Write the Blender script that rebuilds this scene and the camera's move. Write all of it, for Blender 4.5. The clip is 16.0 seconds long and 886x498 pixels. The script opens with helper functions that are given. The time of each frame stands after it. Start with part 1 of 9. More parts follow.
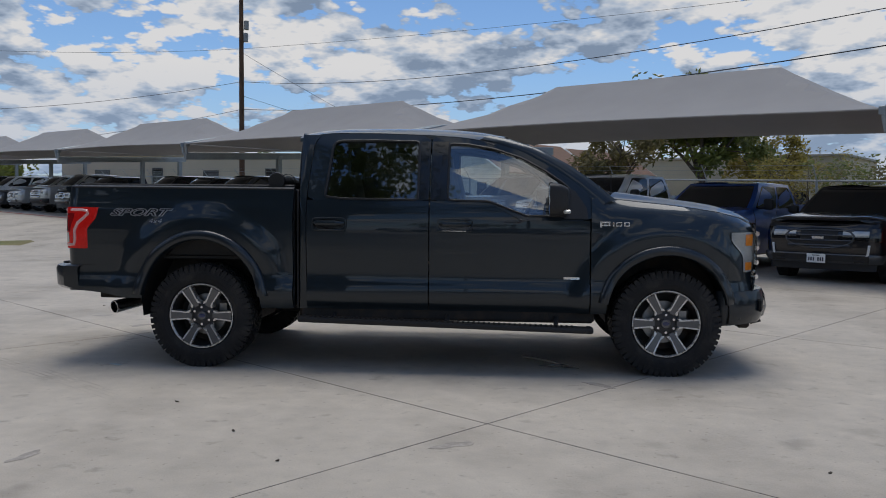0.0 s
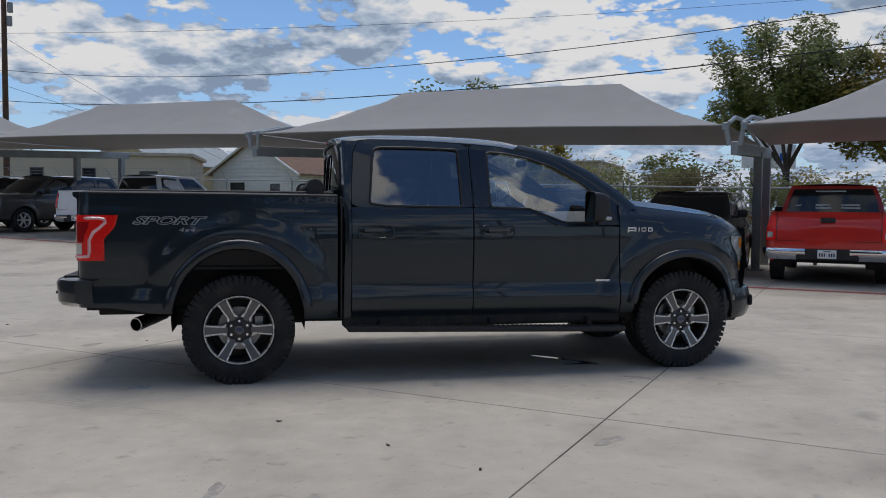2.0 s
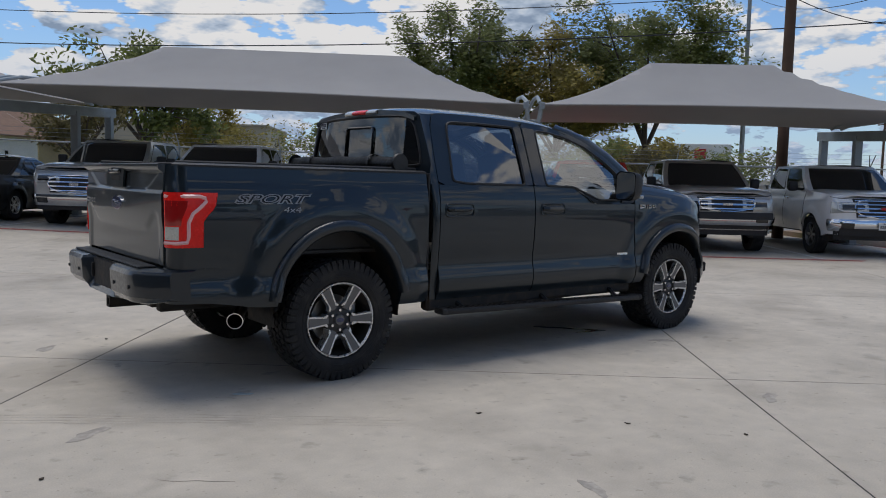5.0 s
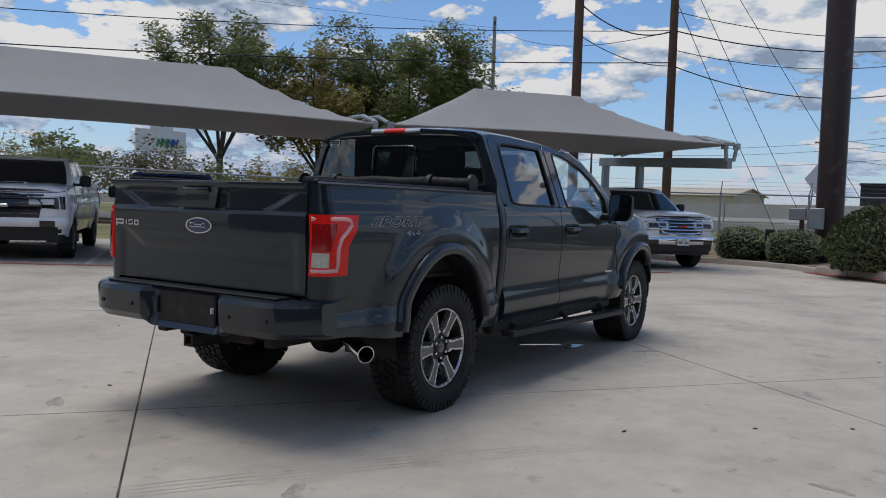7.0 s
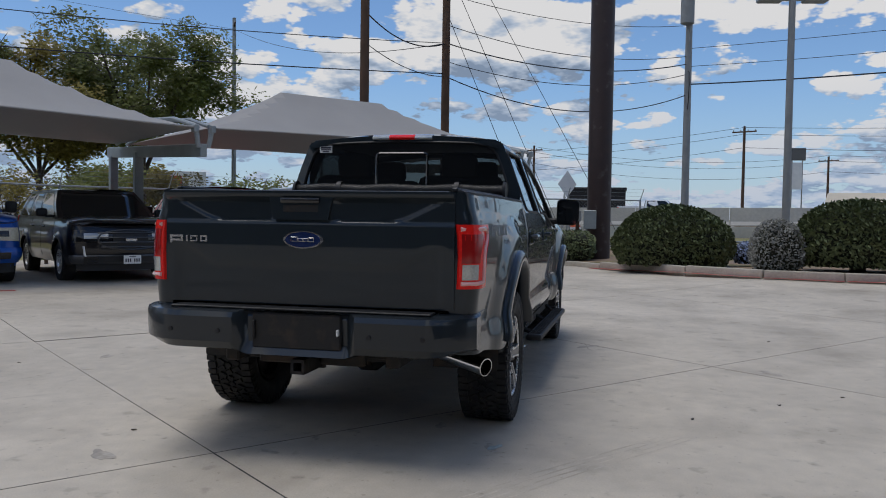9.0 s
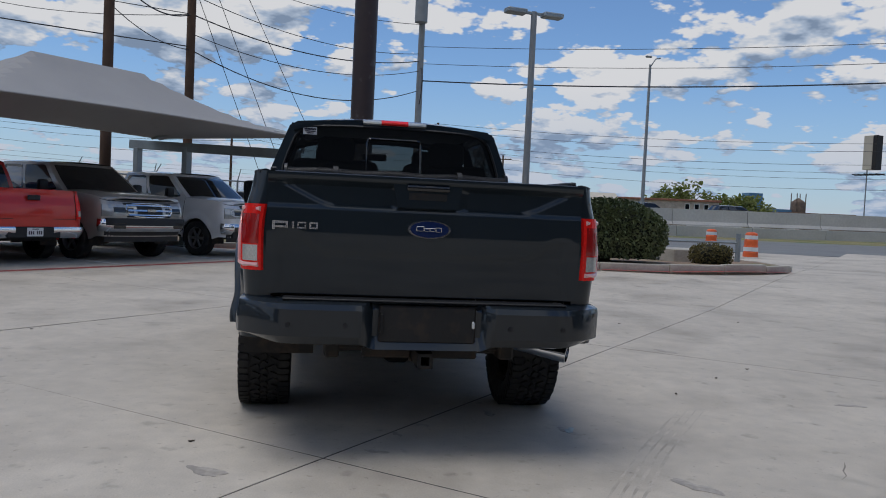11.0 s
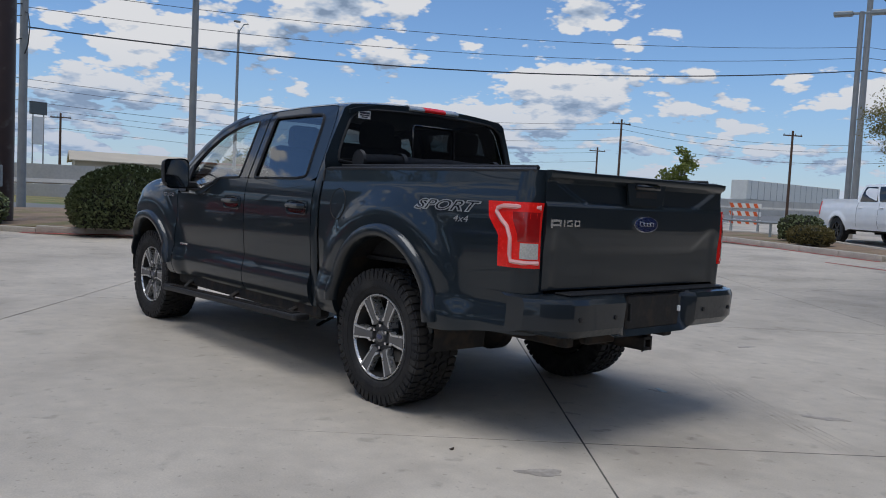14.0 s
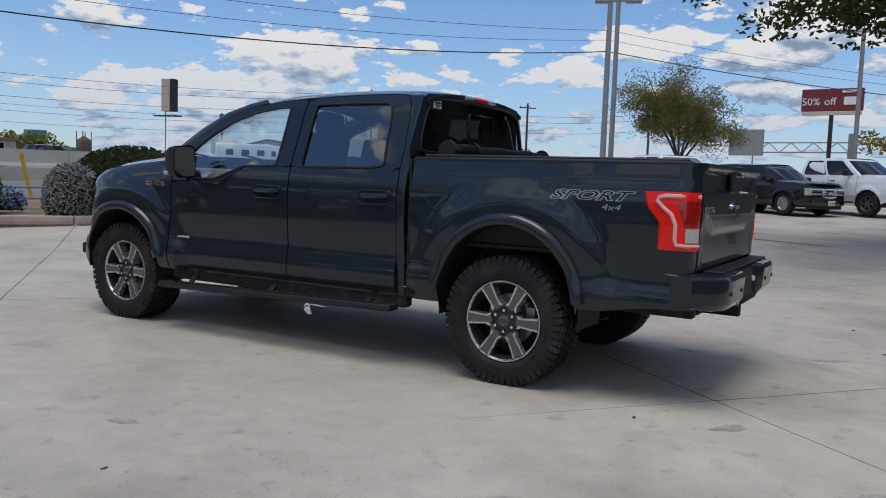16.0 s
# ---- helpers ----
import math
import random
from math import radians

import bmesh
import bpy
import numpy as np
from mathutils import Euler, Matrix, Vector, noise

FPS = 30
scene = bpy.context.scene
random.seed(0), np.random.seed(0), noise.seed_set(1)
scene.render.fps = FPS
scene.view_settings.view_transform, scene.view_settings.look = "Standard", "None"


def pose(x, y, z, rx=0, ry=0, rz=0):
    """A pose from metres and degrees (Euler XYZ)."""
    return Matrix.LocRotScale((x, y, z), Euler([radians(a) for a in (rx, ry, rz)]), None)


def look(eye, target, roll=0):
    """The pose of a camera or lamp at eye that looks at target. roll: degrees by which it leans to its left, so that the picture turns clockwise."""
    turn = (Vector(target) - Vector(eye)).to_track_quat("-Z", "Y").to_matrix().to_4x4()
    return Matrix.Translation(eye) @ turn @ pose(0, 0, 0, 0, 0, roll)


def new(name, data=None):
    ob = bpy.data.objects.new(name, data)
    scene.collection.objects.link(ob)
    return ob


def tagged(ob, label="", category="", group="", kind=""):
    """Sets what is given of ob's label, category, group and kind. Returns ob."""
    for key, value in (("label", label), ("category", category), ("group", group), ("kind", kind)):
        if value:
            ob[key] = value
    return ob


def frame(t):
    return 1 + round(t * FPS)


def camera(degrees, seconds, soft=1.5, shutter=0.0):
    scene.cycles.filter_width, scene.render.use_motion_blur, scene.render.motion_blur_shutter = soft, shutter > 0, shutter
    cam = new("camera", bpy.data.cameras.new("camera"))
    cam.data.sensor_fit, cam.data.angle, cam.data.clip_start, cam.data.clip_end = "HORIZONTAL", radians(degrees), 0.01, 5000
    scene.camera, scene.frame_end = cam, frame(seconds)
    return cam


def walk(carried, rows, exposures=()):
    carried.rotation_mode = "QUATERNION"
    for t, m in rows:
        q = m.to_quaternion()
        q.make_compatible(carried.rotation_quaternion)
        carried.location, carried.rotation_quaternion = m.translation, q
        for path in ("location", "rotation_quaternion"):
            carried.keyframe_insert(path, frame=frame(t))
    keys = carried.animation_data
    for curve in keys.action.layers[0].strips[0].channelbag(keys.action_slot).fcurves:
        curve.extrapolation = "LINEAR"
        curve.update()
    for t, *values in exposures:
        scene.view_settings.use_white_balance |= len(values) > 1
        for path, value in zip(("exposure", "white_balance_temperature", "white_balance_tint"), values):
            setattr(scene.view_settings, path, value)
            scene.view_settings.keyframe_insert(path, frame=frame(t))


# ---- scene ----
cam = camera(57.0, 16.0, soft=1.0)
PATH = [
    (0, (0.529, -7.315, 1.331), (0.397, -5.322, 1.218), 0.5),
    (0.5, (0.009, -7.453, 1.332), (0.028, -5.456, 1.224), 0.8),
    (1, (-0.553, -7.416, 1.348), (-0.396, -5.426, 1.225), 0.4),
    (1.5, (-1.12, -7.409, 1.337), (-0.828, -5.434, 1.219), 1.0),
    (2, (-1.707, -7.258, 1.356), (-1.26, -5.312, 1.252), 0.5),
    (2.5, (-2.298, -7.136, 1.335), (-1.708, -5.231, 1.197), -0.2),
    (3, (-2.841, -6.88, 1.339), (-2.121, -5.019, 1.203), 0.1),
    (3.5, (-3.384, -6.679, 1.347), (-2.513, -4.883, 1.217), 0.2),
    (4, (-3.848, -6.359, 1.381), (-2.814, -4.652, 1.249), 0.3),
    (4.2, (-4.027, -6.266, 1.403), (-2.958, -4.583, 1.247), 0.7),
    (6.3, (-5.811, -4.439, 1.385), (-4.286, -3.151, 1.272), 0.7),
    (6.5, (-5.983, -4.256, 1.363), (-4.418, -3.016, 1.256), 0.7),
    (7, (-6.311, -3.766, 1.356), (-4.624, -2.699, 1.243), 1.8),
    (7.5, (-6.588, -3.3, 1.371), (-4.83, -2.356, 1.238), 0.6),
    (8, (-6.841, -2.799, 1.36), (-4.994, -2.047, 1.214), -0.0),
    (8.2, (-6.904, -2.558, 1.352), (-5.033, -1.864, 1.224), 0.1),
    (10.3, (-7.266, -0.15, 1.293), (-5.272, -0.219, 1.164), 2.3),
    (10.5, (-7.212, 0.101, 1.3), (-5.221, -0.04, 1.16), 2.5),
    (11, (-7.17, 0.694, 1.28), (-5.203, 0.344, 1.186), 2.7),
    (11.5, (-7.004, 1.263, 1.271), (-5.093, 0.683, 1.161), 3.2),
    (12, (-6.871, 1.838, 1.271), (-5.025, 1.078, 1.147), 3.4),
    (12.5, (-6.631, 2.383, 1.266), (-4.855, 1.477, 1.111), 4.0),
    (13, (-6.395, 2.951, 1.273), (-4.692, 1.91, 1.14), 2.9),
    (13.5, (-6.081, 3.45, 1.267), (-4.473, 2.27, 1.13), 3.2),
    (14, (-5.756, 3.968, 1.277), (-4.256, 2.651, 1.15), 2.9),
    (14.5, (-5.365, 4.418, 1.263), (-3.988, 2.973, 1.135), 3.7),
    (15, (-4.945, 4.865, 1.289), (-3.69, 3.313, 1.157), 2.0),
    (15.5, (-4.554, 5.269, 1.285), (-3.43, 3.62, 1.166), 3.0),
    (16, (-4.062, 5.641, 1.307), (-3.06, 3.919, 1.133), 2.0),
]
walk(cam, [(t, look(eye, target, roll)) for t, eye, target, roll in PATH], ((0.0, -0.17, 6250, 10), (4.0, -0.06, 6300, 10), (8.0, -0.10, 6280, 10), (10.5, -0.21, 6100, 10), (13.5, -0.13, 6050, 10), (14.5, -0.09, 6100, 10), (16.0, -0.03, 6200, 10)))

# ---- light ----
SUN_AZ, SUN_EL = 2.0, 75.0     # degrees from +y towards +x, and above the horizon


def make_world():
    w = bpy.data.worlds.new("sky")
    scene.world = w
    w.use_nodes = True
    nt = w.node_tree
    nt.nodes.clear()
    N, L = nt.nodes.new, nt.links.new

    def math_(op, a, b=None, clamp=False):
        n = N("ShaderNodeMath")
        n.operation, n.use_clamp = op, clamp
        for i, v in enumerate((a, b)):
            if v is None:
                continue
            if isinstance(v, (int, float)):
                n.inputs[i].default_value = v
            else:
                L(v, n.inputs[i])
        return n.outputs[0]

    sky = N("ShaderNodeTexSky")
    sky.sky_type, sky.sun_disc = "NISHITA", False
    sky.sun_elevation, sky.sun_rotation = radians(SUN_EL), radians(SUN_AZ)
    sky.air_density, sky.dust_density, sky.ozone_density = 1.0, 0.0, 4.5
    blue = N("ShaderNodeVectorMath")
    blue.operation = "SCALE"
    blue.inputs["Scale"].default_value = SKY
    tone = N("ShaderNodeVectorMath")
    tone.operation = "MULTIPLY"
    tone.inputs[1].default_value = (0.94, 1.0, 1.08)
    L(sky.outputs[0], tone.inputs[0])
    L(tone.outputs[0], blue.inputs[0])

    co = N("ShaderNodeTexCoord")
    sep = N("ShaderNodeSeparateXYZ")
    L(co.outputs["Generated"], sep.inputs[0])
    # a flattened vault: clouds crowd together towards the horizon
    lift = math_("ADD", math_("MAXIMUM", sep.outputs[2], 0.0), 0.30)
    com = N("ShaderNodeCombineXYZ")
    L(math_("DIVIDE", sep.outputs[0], lift), com.inputs[0])
    L(math_("DIVIDE", sep.outputs[1], lift), com.inputs[1])
    L(math_("MULTIPLY", math_("DIVIDE", sep.outputs[2], lift), 1.3), com.inputs[2])

    def shifted(flat, up):
        n = N("ShaderNodeVectorMath")
        n.operation = "MULTIPLY_ADD"
        L(com.outputs[0], n.inputs[0])
        n.inputs[1].default_value, n.inputs[2].default_value = (flat, flat, 1.0), (0.0, 0.0, up)
        return n.outputs[0]

    def heap(vec):
        """Where the large cloud masses stand."""
        n = N("ShaderNodeTexNoise")
        n.inputs["Scale"].default_value, n.inputs["Detail"].default_value = 1.75, 1.6
        n.inputs["Roughness"].default_value = 0.45
        L(vec, n.inputs["Vector"])
        return n.outputs[0]

    def puffs(vec):
        """Rounded cauliflower heads with a ragged rim."""
        puff = N("ShaderNodeTexVoronoi")
        puff.feature = "SMOOTH_F1"
        puff.inputs["Scale"].default_value, puff.inputs["Detail"].default_value = 5.2, 4.0
        puff.inputs["Roughness"].default_value, puff.inputs["Smoothness"].default_value = 0.58, 0.35
        fine = N("ShaderNodeTexNoise")
        fine.inputs["Scale"].default_value, fine.inputs["Detail"].default_value = 9.0, 6.0
        fine.inputs["Roughness"].default_value = 0.6
        L(vec, puff.inputs["Vector"])
        L(vec, fine.inputs["Vector"])
        return math_("ADD", math_("MULTIPLY", math_("SUBTRACT", 1.0, puff.outputs["Distance"]), 0.26), math_("MULTIPLY", fine.outputs[0], 0.18))

    h0, h1 = heap(com.outputs[0]), heap(shifted(0.90, 0.22))
    q0, q1 = puffs(com.outputs[0]), puffs(shifted(0.975, 0.055))
    d0 = math_("ADD", math_("MULTIPLY", h0, 0.56), q0)
    # more cloud on the sun's side, broken cumulus opposite, crowding towards the horizon
    band = N("ShaderNodeMapRange")
    L(sep.outputs[2], band.inputs[0])
    band.inputs[1].default_value, band.inputs[2].default_value = 0.02, 0.42
    band.inputs[3].default_value, band.inputs[4].default_value = 0.045, 0.0
    side = math_("ADD", math_("MULTIPLY", sep.outputs[1], CLOUD_SIDE), band.outputs[0])
    mass = math_("ADD", d0, side)
    cover = N("ShaderNodeMapRange")
    cover.interpolation_type = "SMOOTHSTEP"
    L(mass, cover.inputs[0])
    cover.inputs[1].default_value, cover.inputs[2].default_value = CLOUD_A, CLOUD_B
    # lit tops, grey undersides and grey thick cores
    lit = math_("ADD", math_("MULTIPLY", math_("SUBTRACT", q0, q1), 6.0), math_("MULTIPLY", math_("SUBTRACT", h0, h1), 2.8))
    lit = math_("ADD", lit, 0.55)
    thick = N("ShaderNodeMapRange")
    L(mass, thick.inputs[0])
    thick.inputs[1].default_value, thick.inputs[2].default_value = CLOUD_B + 0.03, CLOUD_B + 0.16
    lit = math_("SUBTRACT", lit, math_("MULTIPLY", thick.outputs[0], math_("ADD", math_("MULTIPLY", sep.outputs[1], 0.30), 0.24)), True)
    ramp = N("ShaderNodeValToRGB")
    L(lit, ramp.inputs[0])
    e = ramp.color_ramp.elements
    e[0].position, e[0].color = 0.0, (0.31, 0.395, 0.53, 1)
    e[1].position, e[1].color = 0.82, (1.03, 1.0, 0.97, 1)
    mid = e.new(0.40)
    mid.color = (0.58, 0.67, 0.80, 1)
    cl = N("ShaderNodeVectorMath")
    cl.operation = "SCALE"
    cl.inputs["Scale"].default_value = CLOUD
    L(ramp.outputs[0], cl.inputs[0])
    mix = N("ShaderNodeMix")
    mix.data_type = "RGBA"
    L(cover.outputs[0], mix.inputs["Factor"])
    L(blue.outputs[0], mix.inputs[6])
    L(cl.outputs[0], mix.inputs[7])
    # haze at the horizon
    hz = N("ShaderNodeMapRange")
    L(sep.outputs[2], hz.inputs[0])
    hz.inputs[1].default_value, hz.inputs[2].default_value = 0.0, 0.16
    hz.inputs[3].default_value, hz.inputs[4].default_value = 0.60, 0.0
    mix2 = N("ShaderNodeMix")
    mix2.data_type = "RGBA"
    L(hz.outputs[0], mix2.inputs["Factor"])
    L(mix.outputs[2], mix2.inputs[6])
    mix2.inputs[7].default_value = (0.44 * CLOUD, 0.58 * CLOUD, 0.80 * CLOUD, 1)
    bg = N("ShaderNodeBackground")
    out = N("ShaderNodeOutputWorld")
    L(mix2.outputs[2], bg.inputs[0])
    L(bg.outputs[0], out.inputs[0])


SKY, CLOUD, CLOUD_A, CLOUD_B, CLOUD_SIDE = 0.112, 0.76, 0.340, 0.376, 0.030
make_world()
sun = new("sun", bpy.data.lights.new("sun", "SUN"))
sun.data.energy, sun.data.angle, sun.data.color = 1.9, radians(38), (1.0, 0.94, 0.85)
sun.matrix_world = look((math.sin(radians(SUN_AZ)) * 40, math.cos(radians(SUN_AZ)) * 40, math.tan(radians(SUN_EL)) * 40), (0, 0, 0))

# ---- materials ----
def mat(name, base, rough=0.6, metal=0.0, var=0.12, scale=3.0, fine=40.0, bump=0.0, bump_scale=60.0, coat=0.0, spec=0.5, rvar=0.08,
        second=None, second_scale=1.2, second_at=(0.5, 0.62), each=0.0, island=0.0, glow=0.0, coat_rough=0.03, world=False, grit=0.0):
    m = bpy.data.materials.new(name)
    m.use_nodes = True
    nt = m.node_tree
    N, L = nt.nodes.new, nt.links.new
    p = nt.nodes["Principled BSDF"]
    p.inputs["Metallic"].default_value = metal
    p.inputs["Coat Weight"].default_value, p.inputs["Coat Roughness"].default_value = coat, coat_rough
    p.inputs["Specular IOR Level"].default_value = spec
    co = N("ShaderNodeNewGeometry") if world else N("ShaderNodeTexCoord")
    place = co.outputs["Position" if world else "Object"]

    def noise_(s, detail):
        n = N("ShaderNodeTexNoise")
        n.inputs["Scale"].default_value, n.inputs["Detail"].default_value = s, detail
        L(place, n.inputs["Vector"])
        return n.outputs[0]

    def span(v, a, b, c, d):
        r = N("ShaderNodeMapRange")
        L(v, r.inputs[0])
        for i, x in enumerate((a, b, c, d)):
            r.inputs[i + 1].default_value = x
        return r.outputs[0]

    def mul(a, b):
        n = N("ShaderNodeMath")
        n.operation = "MULTIPLY"
        L(a, n.inputs[0])
        L(b, n.inputs[1])
        return n.outputs[0]

    lo = noise_(scale, 4)
    hi = noise_(fine, 6)
    v = mul(span(lo, 0.3, 0.7, 1 - var, 1 + var), span(hi, 0.3, 0.7, 1 - var * 0.7, 1 + var * 0.7))
    if each:
        oi = N("ShaderNodeObjectInfo")
        v = mul(v, span(oi.outputs["Random"], 0, 1, 1 - each, 1 + each))
    if island:
        ge = N("ShaderNodeNewGeometry")
        v = mul(v, span(ge.outputs["Random Per Island"], 0, 1, 1 - island, 1 + island))
    if grit:
        # scattered dark specks and a few larger old oil spots
        for sc, lo_, hi_ in ((26.0, 0.30, 0.34), (6.5, 0.27, 0.37), (1.7, 0.27, 0.36)):
            v = mul(v, span(noise_(sc, 3), lo_, hi_, 1 - grit, 1.0))
        for sc, amp in ((120.0, 0.07), (2.6, 0.05)):
            v = mul(v, span(noise_(sc, 5), 0.3, 0.7, 1 - amp, 1 + amp))
    col = N("ShaderNodeVectorMath")
    col.operation = "SCALE"
    if second:
        mx = N("ShaderNodeMix")
        mx.data_type = "RGBA"
        L(span(noise_(second_scale, 7), second_at[0], second_at[1], 0, 1), mx.inputs["Factor"])
        mx.inputs[6].default_value, mx.inputs[7].default_value = (*base, 1), (*second, 1)
        L(mx.outputs[2], col.inputs[0])
    else:
        col.inputs[0].default_value = base
    L(v, col.inputs["Scale"])
    L(col.outputs[0], p.inputs["Base Color"])
    L(span(hi, 0.3, 0.7, max(0.0, rough - rvar), min(1.0, rough + rvar)), p.inputs["Roughness"])
    if bump:
        b = N("ShaderNodeBump")
        b.inputs["Strength"].default_value, b.inputs["Distance"].default_value = bump, 0.01
        L(noise_(bump_scale, 5), b.inputs["Height"])
        L(b.outputs[0], p.inputs["Normal"])
    if glow:
        L(col.outputs[0], p.inputs["Emission Color"])
        p.inputs["Emission Strength"].default_value = glow
    return m


def pane_mat(name, tint, gloss=1.0, base=0.10):
    """Thin window glass: clear through, mirror gloss by Fresnel."""
    m = bpy.data.materials.new(name)
    m.use_nodes = True
    nt = m.node_tree
    nt.nodes.clear()
    N, L = nt.nodes.new, nt.links.new
    tr, gl, lw, mx, out = N("ShaderNodeBsdfTransparent"), N("ShaderNodeBsdfGlossy"), N("ShaderNodeLayerWeight"), N("ShaderNodeMixShader"), N("ShaderNodeOutputMaterial")
    pw, fr = N("ShaderNodeMath"), N("ShaderNodeMapRange")
    pw.operation, pw.inputs[1].default_value = "POWER", 5.0
    L(lw.outputs["Facing"], pw.inputs[0])
    L(pw.outputs[0], fr.inputs[0])
    fr.inputs[3].default_value, fr.inputs[4].default_value = base, 1.0
    tr.inputs[0].default_value = (*tint, 1)
    gl.inputs["Roughness"].default_value = 0.02
    gl.inputs[0].default_value = (gloss, gloss, gloss, 1)
    L(fr.outputs[0], mx.inputs[0])
    L(tr.outputs[0], mx.inputs[1])
    L(gl.outputs[0], mx.inputs[2])
    L(mx.outputs[0], out.inputs[0])
    return m


PAINT = mat("slate_paint", (0.0155, 0.0235, 0.0305), 0.40, 0.42, var=0.05, coat=0.8, fine=900, rvar=0.03, spec=0.2, coat_rough=0.012)
PAINT_FLAT = mat("flare_paint", (0.0110, 0.0165, 0.0220), 0.42, 0.25, var=0.06, coat=0.8, coat_rough=0.05, spec=0.3)
for m_ in (PAINT, PAINT_FLAT):
    m_.node_tree.nodes["Principled BSDF"].inputs["Coat IOR"].default_value = 1.50
BLACK = mat("black_plastic", (0.012, 0.012, 0.013), 0.55, var=0.15, bump=0.15, bump_scale=300)
GLOSSBLACK = mat("gloss_black", (0.008, 0.008, 0.009), 0.12, var=0.05, coat=0.6)
CHASSIS = mat("chassis_black", (0.014, 0.013, 0.012), 0.7, var=0.3, second=(0.035, 0.024, 0.017), second_scale=9)
RUBBER = mat("tyre_rubber", (0.015, 0.015, 0.016), 0.7, var=0.25, spec=0.35, bump=0.3, bump_scale=120, second=(0.030, 0.028, 0.026), second_scale=6)
ALU = mat("machined_aluminium", (0.64, 0.64, 0.64), 0.30, 0.8, var=0.06)
RIMGREY = mat("rim_grey", (0.12, 0.12, 0.123), 0.42, 0.4, var=0.06, coat=0.4)
HUBGREY = mat("hub_grey", (0.045, 0.045, 0.047), 0.45, 0.3, var=0.1)
CHROME = mat("chrome", (0.75, 0.76, 0.78), 0.09, 1.0, var=0.04, rvar=0.03)
# base colour darkened in place of a tilted glass that would reflect darker ground
MIRROR = mat("mirror_glass", (0.16, 0.17, 0.18), 0.04, 1.0, var=0.04, rvar=0.02)
STEEL = mat("dull_steel", (0.30, 0.30, 0.30), 0.4, 0.8, var=0.15)
RED_LENS = mat("red_lens", (0.84, 0.018, 0.013), 0.22, var=0.10, fine=60, coat=0.4, spec=0.15)
RED_DARK = mat("red_lens_dark", (0.34, 0.006, 0.006), 0.15, var=0.08, coat=0.8)
PINK_LENS = mat("light_bar_lens", (0.85, 0.45, 0.42), 0.15, var=0.05, coat=0.8)
CLEAR_LENS = mat("clear_lens", (0.55, 0.55, 0.52), 0.12, 0.4, var=0.25, fine=120, coat=0.8)
AMBER = mat("amber_lens", (0.75, 0.24, 0.03), 0.15, var=0.08, coat=0.8)
BADGE = mat("badge_silver", (0.70, 0.70, 0.70), 0.2, 0.85, var=0.04)
OVAL_BLUE = mat("oval_blue", (0.008, 0.022, 0.10), 0.15, 0.2, var=0.05, coat=1)
TRIM_INT = mat("cabin_fabric", (0.15, 0.145, 0.14), 0.85, var=0.12, bump=0.2, bump_scale=200)
TRIM_LIGHT = mat("cabin_light", (0.50, 0.49, 0.47), 0.8, var=0.08)
WHITE_PLASTIC = mat("white_plastic", (0.78, 0.78, 0.76), 0.5, var=0.05)
INK = mat("dark_print", (0.03, 0.03, 0.05), 0.6, var=0.1)
GLASS_CLEAR = pane_mat("front_side_glass", (0.90, 0.965, 0.955), 1.0, 0.22)
GLASS_SHIELD = pane_mat("windscreen_glass", (0.92, 0.955, 0.945))
GLASS_DARK = pane_mat("privacy_glass", (0.22, 0.235, 0.24), 1.0, 0.18)
GLASS_REAR = pane_mat("rear_glass", (0.11, 0.12, 0.125))
TINT = mat("dark_tinted_window", (0.010, 0.012, 0.014), 0.06, var=0.05, rvar=0.02, spec=0.6)
VINYL = mat("rolled_vinyl", (0.012, 0.012, 0.013), 0.45, var=0.2, bump=0.4, bump_scale=25)
CONCRETE = mat("lot_concrete", (0.487, 0.435, 0.360), 0.80, var=0.11, scale=0.30, fine=7, bump=0.25, bump_scale=45,
               second=(0.345, 0.305, 0.25), second_scale=0.7, second_at=(0.48, 0.72), each=0.02, world=True, grit=0.22)
KERB = mat("kerb_concrete", (0.42, 0.38, 0.32), 0.85, var=0.14, fine=25, bump=0.4)
RED_PAINT = mat("red_line_paint", (0.33, 0.055, 0.045), 0.75, var=0.25, second=(0.40, 0.22, 0.18), second_scale=8, second_at=(0.5, 0.7))
WHITE_PAINT = mat("white_line_paint", (0.62, 0.60, 0.56), 0.75, var=0.15, second=(0.42, 0.39, 0.34), second_scale=9, second_at=(0.55, 0.7))
EARTH = mat("bare_earth", (0.24, 0.17, 0.11), 0.95, var=0.2, scale=1.5, fine=30, bump=0.8, second=(0.16, 0.14, 0.06), second_scale=0.6)
DRYGRASS = mat("dry_grass", (0.22, 0.19, 0.075), 0.95, var=0.25, scale=0.6, fine=30, bump=0.8, second=(0.10, 0.13, 0.04), second_scale=0.3)
ASPHALT = mat("road_asphalt", (0.17, 0.17, 0.165), 0.85, var=0.08, scale=0.5, fine=20, bump=0.3)
FABRIC = mat("canopy_fabric", (0.30, 0.29, 0.28), 0.85, var=0.04, scale=1.2, fine=200, bump=0.08, bump_scale=400)


def let_light_through(m, share, tint=(0.62, 0.58, 0.54)):
    """Thin cloth or leaf: part of the light passes through it."""
    nt = m.node_tree
    p, out = nt.nodes["Principled BSDF"], nt.nodes["Material Output"]
    tl, mx = nt.nodes.new("ShaderNodeBsdfTranslucent"), nt.nodes.new("ShaderNodeMixShader")
    tl.inputs[0].default_value = (*tint, 1)
    mx.inputs[0].default_value = share
    nt.links.new(p.outputs[0], mx.inputs[1])
    nt.links.new(tl.outputs[0], mx.inputs[2])
    nt.links.new(mx.outputs[0], out.inputs[0])


